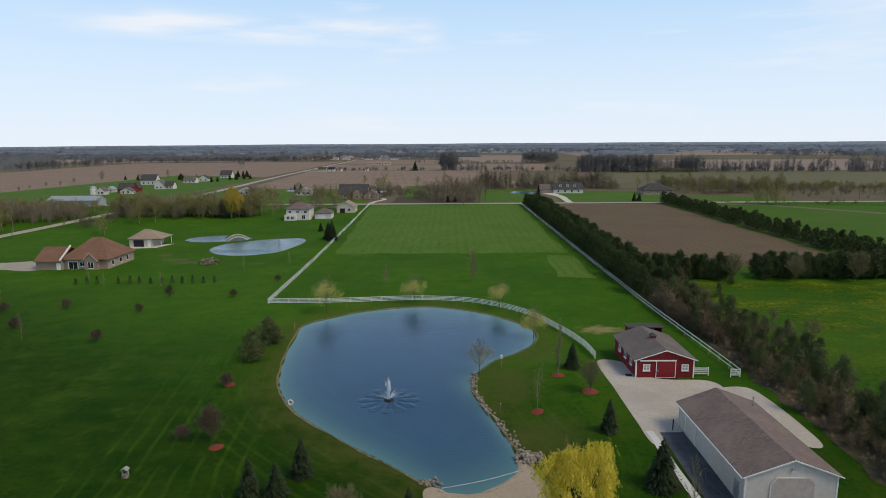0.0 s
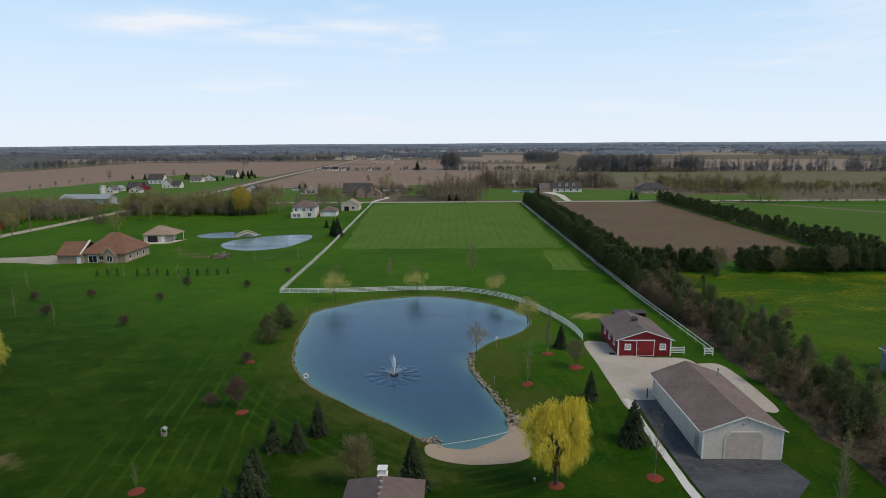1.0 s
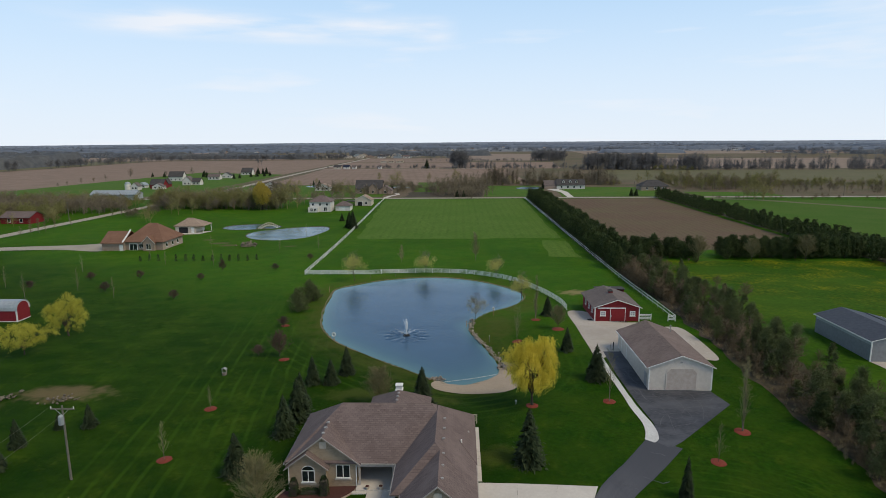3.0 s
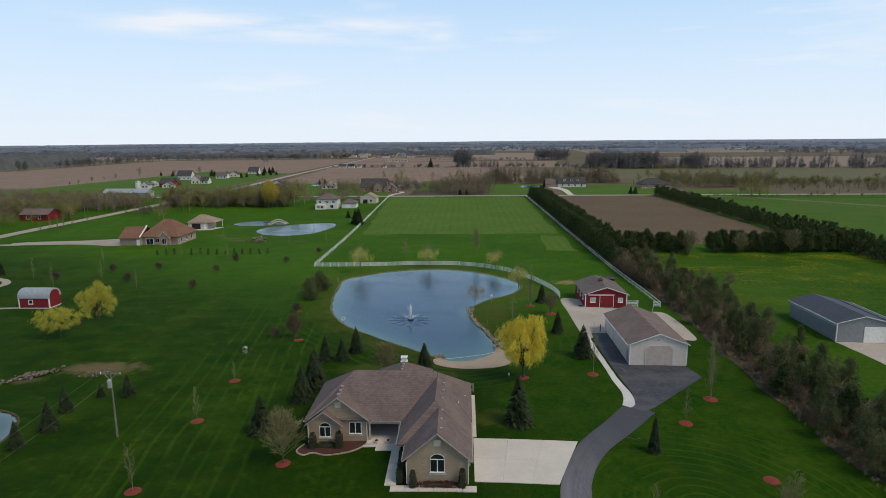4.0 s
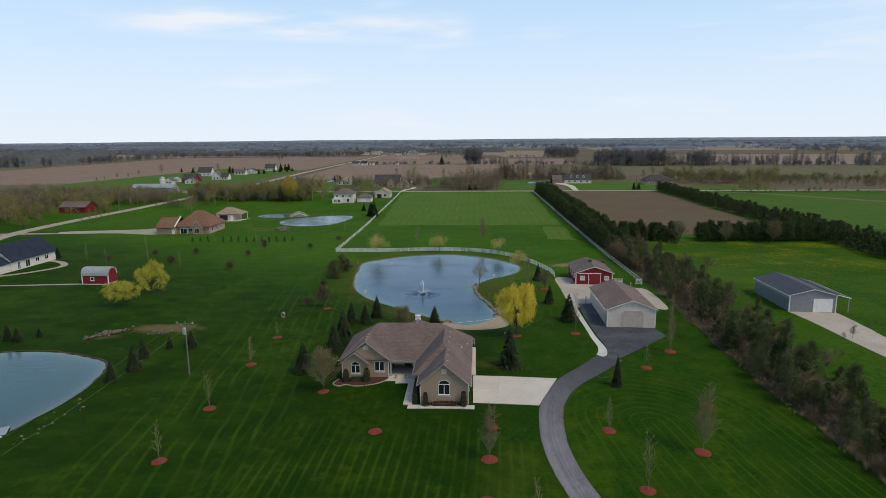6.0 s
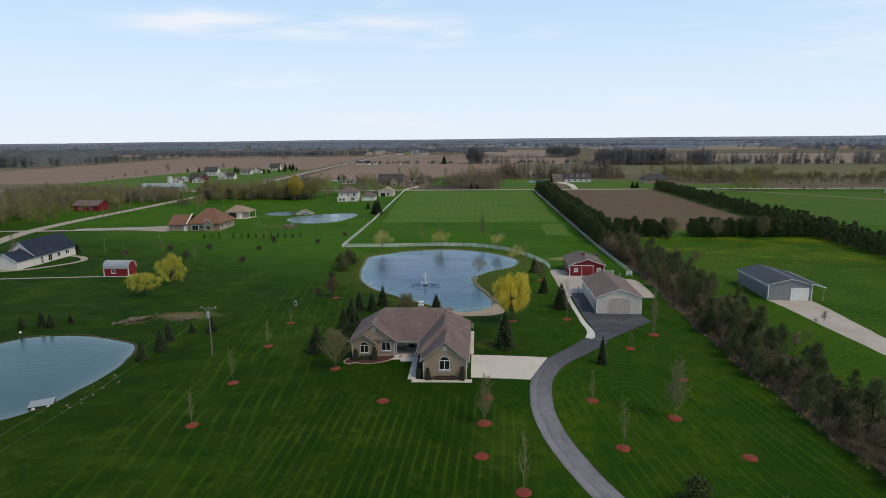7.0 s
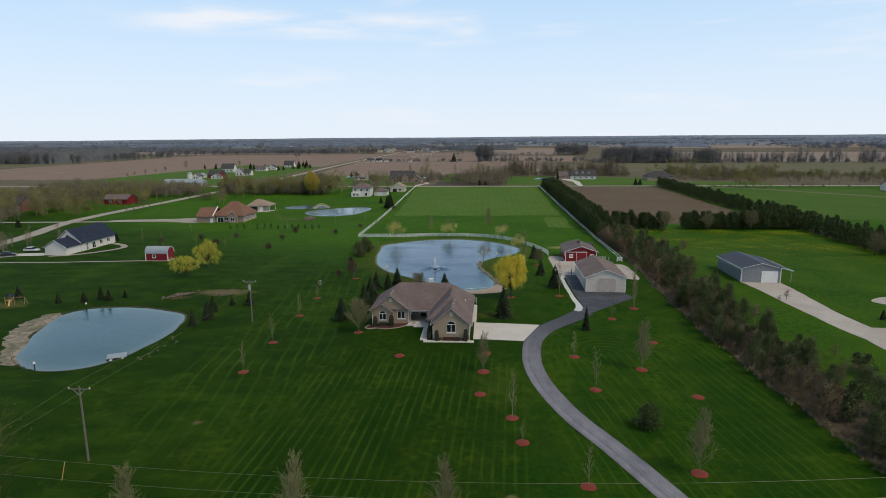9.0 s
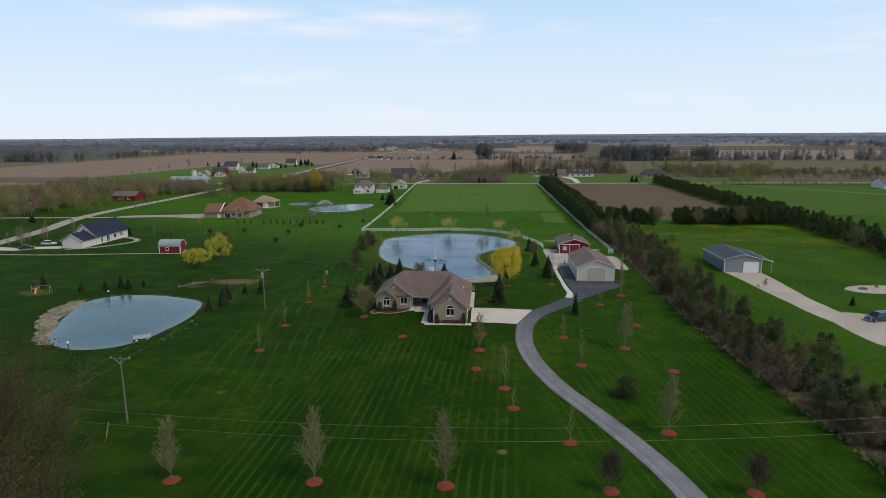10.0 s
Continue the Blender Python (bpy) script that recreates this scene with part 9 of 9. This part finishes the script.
rock_group("rock_pile", -76, 184, spots, "dark heap of stones on the lawn", DULL)
spots = [(-56 + rr2.gauss(0, 0.6), 8 + i * 0.85 + rr2.gauss(0, 0.2), ground_z(-54.5, 8 + i * 0.85) + 0.0, rr2.uniform(0.15, 0.42)) for i in range(16)]
spots = [(x + 2.6 + 0.02 * (y - 8), y, ground_z(x + 2.6, y) - 0.1 * s, s) for x, y, z, s in spots]
rock_group("flat_stones", -53, 18, spots, "flat tan stones along the pond path", DULL)

# posts and small things round the pond ------------------------------------------


def ring_post(x, y, h=1.5, ring=True):
    p = thing("life_ring_post", x, y, None, 0, "short post with white life ring at the pond", "post", "pond posts")
    part("post", Buf().box(-0.05, 0.05, -0.05, 0.05, -0.2, h), WOOD, p)
    if ring:
        b = Buf()
        n, k = 16, 6
        for i in range(n):
            a = 2 * math.pi * i / n
            for q in range(k):
                c = 2 * math.pi * q / k
                rad = 0.33 + 0.08 * math.cos(c)
                b.v.append((rad * math.cos(a), -0.1 + 0.08 * math.sin(c), h - 0.25 + rad * math.sin(a)))
        b.f = [(i * k + q, i * k + (q + 1) % k, ((i + 1) % n) * k + (q + 1) % k, ((i + 1) % n) * k + q) for i in range(n) for q in range(k)]
        part("ring", b, WHITE, p)


ring_post(-21.77, 76.12)
ring_post(-30.39, 112.04, 1.5, False)
ring_post(3.07, 85.36, 1.3, False)
for x, y in ((-15.91, 129.59), (2.04, 130.04), (-22.36, 126.89), (14.57, 120.78), (4.3, 87.01), (7.17, 75.65)):
    q = thing("marker_post", x, y, None, 0, "thin weathered marker post at the pond edge", "post", "marker posts")
    part("post", Buf().tube((0, 0, -0.2), (0, 0, 1.1), 0.05, 0.04, 6), WOOD_POLE, q)
    part("cap", Buf().tube((0, 0, 1.1), (0, 0, 1.2), 0.07, 0.03, 6), WHITE, q)
bird = thing("birdhouse", 8.81, 92.16, None, 0, "small white birdhouse on a post", "birdhouse")
part("post", Buf().box(-0.04, 0.04, -0.04, 0.04, -0.1, 1.4), WOOD, bird)
part("box", Buf().box(-0.2, 0.2, -0.18, 0.18, 1.4, 1.75), WHITE, bird)
part("roof", gable_y(-0.2, 0.2, -0.18, 0.18, 1.76, 1.95, 0.06, 0.03, 0.06), WHITE, bird)

well = thing("wishing_well", -35.8, 59.2, None, 0, "small pale wooden wishing well on stones", "wishing well")
part("base", Buf().tube((0, 0, -0.1), (0, 0, 0.55), 0.7, 0.66, 12), ROCK, well)
for x in (-0.55, 0.55):
    part("post", Buf().box(x - 0.06, x + 0.06, -0.06, 0.06, 0.5, 1.6), DECK, well)
part("roof", gable_y(-0.6, 0.6, -0.5, 0.5, 1.5, 1.85, 0.1, 0.05, 0.08), PIPE, well)
part("windlass", Buf().tube((-0.5, 0, 1.2), (0.5, 0, 1.2), 0.06, 0.06, 8), WOOD, well)
well.matrix_basis = well.matrix_basis @ Matrix.Diagonal((0.6, 0.6, 0.62, 1))
hyd = thing("hose_reel", 9.4, 47.6, None, 0, "small white hose stand near the willow", "hose stand")
part("post", Buf().box(-0.03, 0.03, -0.03, 0.03, -0.1, 0.5), WHITE, hyd)
part("reel", Buf().tube((-0.05, -0.1, 0.4), (-0.05, 0.1, 0.4), 0.12, 0.12, 10), WHITE, hyd)

# power poles --------------------------------------------------------------------


def power_pole(x, y, h, turn, can, label):
    p = thing("power_pole", x, y, None, turn, label, "power pole", "power poles")
    part("pole", Buf().tube((0, 0, -0.3), (0, 0, h), 0.14, 0.10, 10), WOOD_POLE, p)
    part("crossarm", Buf().box(-1.35, 1.35, -0.06, 0.06, h - 0.45, h - 0.32), WOOD_POLE, p)
    for xx in (-1.25, 1.25):
        part("insulator", Buf().tube((xx, 0, h - 0.32), (xx, 0, h - 0.08), 0.06, 0.04, 6), WHITE, p)
    part("brace", Buf().beam((-0.7, -0.08, h - 0.42), (0, -0.12, h - 1.1), 0.04, 0.04), STEEL, p)
    part("brace", Buf().beam((0.7, -0.08, h - 0.42), (0, -0.12, h - 1.1), 0.04, 0.04), STEEL, p)
    if can:
        part("transformer", Buf().tube((0, -0.42, h - 2.0), (0, -0.42, h - 1.05), 0.27, 0.27, 12).tube((0, -0.42, h - 1.05), (0, -0.42, h - 0.9), 0.27, 0.12, 12), STEEL_PALE, p, "pale grey transformer can")


power_pole(-41.6, 29.9, 8.8, 0, True, "weathered wooden power pole with grey transformer")
power_pole(-40.6, -22.5, 9.4, 0, False, "weathered wooden power pole with crossarm")
power_pole(-42, -60, 10.2, 90, False, "weathered roadside power pole")
power_pole(-62, -40.5, 13.0, 90, False, "weathered roadside power pole")
power_pole(56, -40.5, 13.4, 90, False, "weathered roadside power pole")


def wire(a, b, sag, n=24):
    w = Buf()
    a, b = Vector(a), Vector(b)
    side = (b - a).cross(Vector((0, 0, 1))).normalized() * 0.009
    up = Vector((0, 0, 0.009))
    for i in range(n + 1):
        t = i / n
        q = a.lerp(b, t) - Vector((0, 0, sag * 4 * t * (1 - t)))
        w.v += [tuple(q + side), tuple(q + up), tuple(q - side), tuple(q - up)]
    w.f = [(4 * i + k, 4 * i + (k + 1) % 4, 4 * i + 4 + (k + 1) % 4, 4 * i + 4 + k) for i in range(n) for k in range(4)]
    structure("power_wire", w, WIRE, "thin pale sagging power wire", "wire", kind="")


g1, g2, g3 = ground_z(-41.6, 29.9), ground_z(-40.6, -22.5), ground_z(-42, -60)
for s in (-1.25, 1.25):
    wire((-41.6 + s, 29.9, g1 + 8.72), (-40.6 + s, -22.5, g2 + 9.32), 0.7)
    wire((-40.6 + s, -22.5, g2 + 9.32), (-42, -60 + s, g3 + 10.1), 0.6)
    wire((-62, -40.5 + s, ground_z(-62, -40.5) + 12.92), (56, -40.5 + s, ground_z(56, -40.5) + 13.32), 3.7, 40)
    wire((56, -40.5 + s, ground_z(56, -40.5) + 13.32), (180, -44 + s, 12.6), 3.4, 24)
stake = thing("guy_marker", -40.9, -26.6, None, 0, "yellow plastic guy wire marker", "marker")
part("tube", Buf().tube((0, 0, 0), (0.3, 0.4, 2.0), 0.035, 0.035, 6), YELLOW, stake)
for i, (x, y) in enumerate([(117.3, 368.5), (20, 362), (250, 362), (-186, 250), (-188, 340)]):
    up = thing("power_pole", x, y, None, 90, "distant wooden power pole beside the road", "power pole", "power poles")
    part("pole", Buf().tube((0, 0, -0.3), (0, 0, 9.6), 0.17, 0.12, 8), WOOD_POLE, up)
    part("crossarm", Buf().box(-1.2, 1.2, -0.06, 0.06, 9.0, 9.14), WOOD_POLE, up)

# west pond things ------------------------------------------------------------------
L2 = PONDS[1][1]
dock = thing("dock", -57.9, 10.2, L2, 28, "small pale floating dock at the pond bank", "dock")
part("frame", Buf().box(-1.5, 1.5, -1.2, 1.2, -0.05, 0.3), RUBBER, dock)
for dx in (-0.9, 0.9):
    part("pontoon", Buf().tube((dx, -1.4, 0.05), (dx, 1.4, 0.05), 0.22, 0.22, 10), WHITE, dock)
for i in range(10):
    part("board", Buf().box(-1.55 + i * 0.31, -1.55 + i * 0.31 + 0.28, -1.25, 1.25, 0.3, 0.38), STEEL_PALE, dock)
for x, y, h in ((-67.6, 3.4, 1.6), (-81.5, 36.4, 2.0)):
    q = thing("pond_post", x, y, L2 - 0.3, 0, "post with white lamp head at the western pond", "post", "west pond posts")
    part("post", Buf().tube((0, 0, 0), (0, 0, h), 0.08, 0.07, 8), RUBBER, q)
    part("head", Buf().tube((0, 0, h), (0, 0, h + 0.18), 0.2, 0.2, 10).tube((0, 0, h + 0.18), (0, 0, h + 0.36), 0.2, 0.08, 10), WHITE, q)
swing = thing("swing_set", -103.2, 41.0, None, 10, "wooden swing set with yellow slide", "swing set")
for x in (-1.0, 1.0):
    for y in (-0.8, 0.8):
        part("post", Buf().box(x - 0.07, x + 0.07, y - 0.07, y + 0.07, 0, 2.9), WOOD, swing)
part("platform", Buf().box(-1.1, 1.1, -0.9, 0.9, 1.35, 1.5), WOOD, swing)
part("roof", gable_y(-1.1, 1.1, -0.9, 0.9, 2.8, 3.5, 0.15, 0.06, 0.15), ROOF_NAVY, swing)
part("wall", Buf().box(-1.05, 1.05, 0.82, 0.9, 1.5, 2.1), WOOD, swing)
part("slide", Buf().add([(0.3, -0.9, 1.5), (0.9, -0.9, 1.5), (1.9, -3.6, 0.15), (1.3, -3.6, 0.15), (0.3, -0.9, 1.62), (0.9, -0.9, 1.62), (1.9, -3.6, 0.27), (1.3, -3.6, 0.27)], [(3, 2, 1, 0), (4, 5, 6, 7), (0, 1, 5, 4), (1, 2, 6, 5), (2, 3, 7, 6), (3, 0, 4, 7)]), YELLOW, swing, "yellow plastic slide")
part("swing_beam", Buf().beam((1.0, 0, 2.4), (5.0, 0, 2.4), 0.12, 0.14), WOOD, swing)
for y in (-1.0, 1.0):
    part("leg", Buf().beam((5.0, 0, 2.4), (5.2, y, 0), 0.1, 0.1), WOOD, swing)
for x in (2.2, 3.6):
    part("swing_seat", Buf().box(x - 0.25, x + 0.25, -0.1, 0.1, 0.5, 0.54), RUBBER, swing)
    part("chain", Buf().tube((x - 0.23, 0, 0.5), (x - 0.23, 0, 2.4), 0.015, 0.015, 4).tube((x + 0.23, 0, 0.5), (x + 0.23, 0, 2.4), 0.015, 0.015, 4), STEEL, swing)
swing.matrix_basis = swing.matrix_basis @ Matrix.Diagonal((0.66, 0.66, 0.66, 1))

# arch bridge ---------------------------------------------------------------------
br = thing("bridge", -82.6, 229.6, ground_z(-82.6, 229.6), 25, "yellow wooden arched footbridge between two ponds", "bridge")
for side in (-0.8, 0.8):
    for k in range(10):
        t0, t1 = k / 10, (k + 1) / 10
        p = [(-4.5 + 9 * t, side, 0.3 + 2.0 * math.sin(math.pi * t)) for t in (t0, t1)]
        part("rail", Buf().beam((p[0][0], side, p[0][2] + 1.0), (p[1][0], side, p[1][2] + 1.0), 0.12, 0.16), DECK, br)
        part("beam", Buf().beam(p[0], p[1], 0.14, 0.25), DECK, br)
        part("post", Buf().box(p[0][0] - 0.06, p[0][0] + 0.06, side - 0.06, side + 0.06, p[0][2], p[0][2] + 1.0), DECK, br)
for k in range(24):
    t = (k + 0.5) / 24
    part("plank", Buf().box(-4.5 + 9 * t - 0.16, -4.5 + 9 * t + 0.16, -0.85, 0.85, 0.4 + 2.0 * math.sin(math.pi * t), 0.46 + 2.0 * math.sin(math.pi * t)), DECK, br)

# vehicles -------------------------------------------------------------------------


def car(x, y, turn, paint, label, long=4.7, tall=1.5, boxy=False):
    c = thing("car", x, y, None, turn, label, "car")
    w, h = 0.92, tall
    L = long / 2
    roof_a, roof_b = (-L * 0.85, L * 0.28) if boxy else (-L * 0.55, L * 0.2)
    low = [(-L, 0.35), (L, 0.35), (L, h * 0.52), (L * 0.45, h * 0.62), (-L * 0.97, h * 0.64)]
    part("body", Buf().prism_y(low, -w, w), paint, c)
    cab = Buf()
    z0, z1 = h * 0.62, h
    cab.add([(roof_a - 0.25, -w, z0), (roof_b + 0.75, -w, z0), (roof_b + 0.75, w, z0), (roof_a - 0.25, w, z0), (roof_a, -w * 0.82, z1), (roof_b, -w * 0.82, z1), (roof_b, w * 0.82, z1), (roof_a, w * 0.82, z1)], [(4, 5, 6, 7), (0, 1, 5, 4), (1, 2, 6, 5), (2, 3, 7, 6), (3, 0, 4, 7)])
    part("cabin_glass", cab, GLASS, c)
    part("roof", Buf().bevel_box(roof_a - 0.05, roof_b + 0.05, -w * 0.84, w * 0.84, z1 - 0.02, z1 + 0.06, 0.04), paint, c)
    for sx in (-L * 0.62, L * 0.64):
        for sy in (-1, 1):
            wh2 = part("wheel", Buf().tube((sx, sy * (w - 0.2), 0.33), (sx, sy * (w + 0.02), 0.33), 0.34, 0.34, 14), RUBBER, c)
            part("rim", Buf().tube((sx, sy * (w + 0.02), 0.33), (sx, sy * (w + 0.035), 0.33), 0.2, 0.19, 10), CHROME, wh2)
    for sy in (-0.65, 0.65):
        part("headlight", Buf().bevel_box(L - 0.06, L + 0.02, sy - 0.18, sy + 0.18, h * 0.38, h * 0.5, 0.02), LAMP, c)
    part("bumper", Buf().bevel_box(L - 0.08, L + 0.1, -w * 0.95, w * 0.95, 0.3, 0.5, 0.03), PIPE, c)


car(84.2, 27.0, 195, CAR_BLUE, "dark blue sport utility car parked on gravel", 4.9, 1.85, True)
car(-147.0, 103.0, 0, CAR_WHITE, "white car parked beside the white house")
car(-148.6, 94.6, 30, CAR_BLACK, "black car parked on the pale drive")
car(151, 404, 170, CAR_RED, "red car parked by a brick house", 5.2, 1.9, True)
fp = thing("fire_pit", 95.5, 51.2, None, 0, "low dark stone fire pit on gravel", "fire pit")
for i in range(14):
    a = 2 * math.pi * i / 14
    part("stone", Buf().bevel_box(-0.2, 0.2, -0.13, 0.13, -0.05, 0.35, 0.04), ROCK, fp, m=pose(0.85 * math.cos(a), 0.85 * math.sin(a), 0, 0, 0, math.degrees(a) + 90))
part("ash", Buf().tube((0, 0, 0), (0, 0, 0.12), 0.75, 0.7, 14), DARK, fp)
for i, (x, y) in enumerate([(99.5, 52.6), (101, 50.4)]):
    ch = thing("garden_chair", x, y, None, 60 * i, "dark garden chair beside the fire pit", "chair", "fire pit chairs")
    part("seat", Buf().box(-0.28, 0.28, -0.28, 0.28, 0.38, 0.43), WOOD_POLE, ch)
    part("backrest", Buf().box(-0.28, 0.28, 0.24, 0.3, 0.43, 1.0), WOOD_POLE, ch)
    for sx in (-0.25, 0.25):
        for sy in (-0.25, 0.25):
            part("leg", Buf().box(sx - 0.03, sx + 0.03, sy - 0.03, sy + 0.03, 0, 0.38), WOOD_POLE, ch)
trailer = thing("trailer", 158, 452, None, 10, "white camper trailer behind the brick house", "trailer")
part("body", Buf().bevel_box(-4, 4, -1.2, 1.2, 0.6, 3.0, 0.2), CAR_WHITE, trailer)
for sx in (-0.5, 0.5):
    part("wheel", Buf().tube((sx, -1.25, 0.4), (sx, 1.25, 0.4), 0.4, 0.4, 10), RUBBER, trailer)
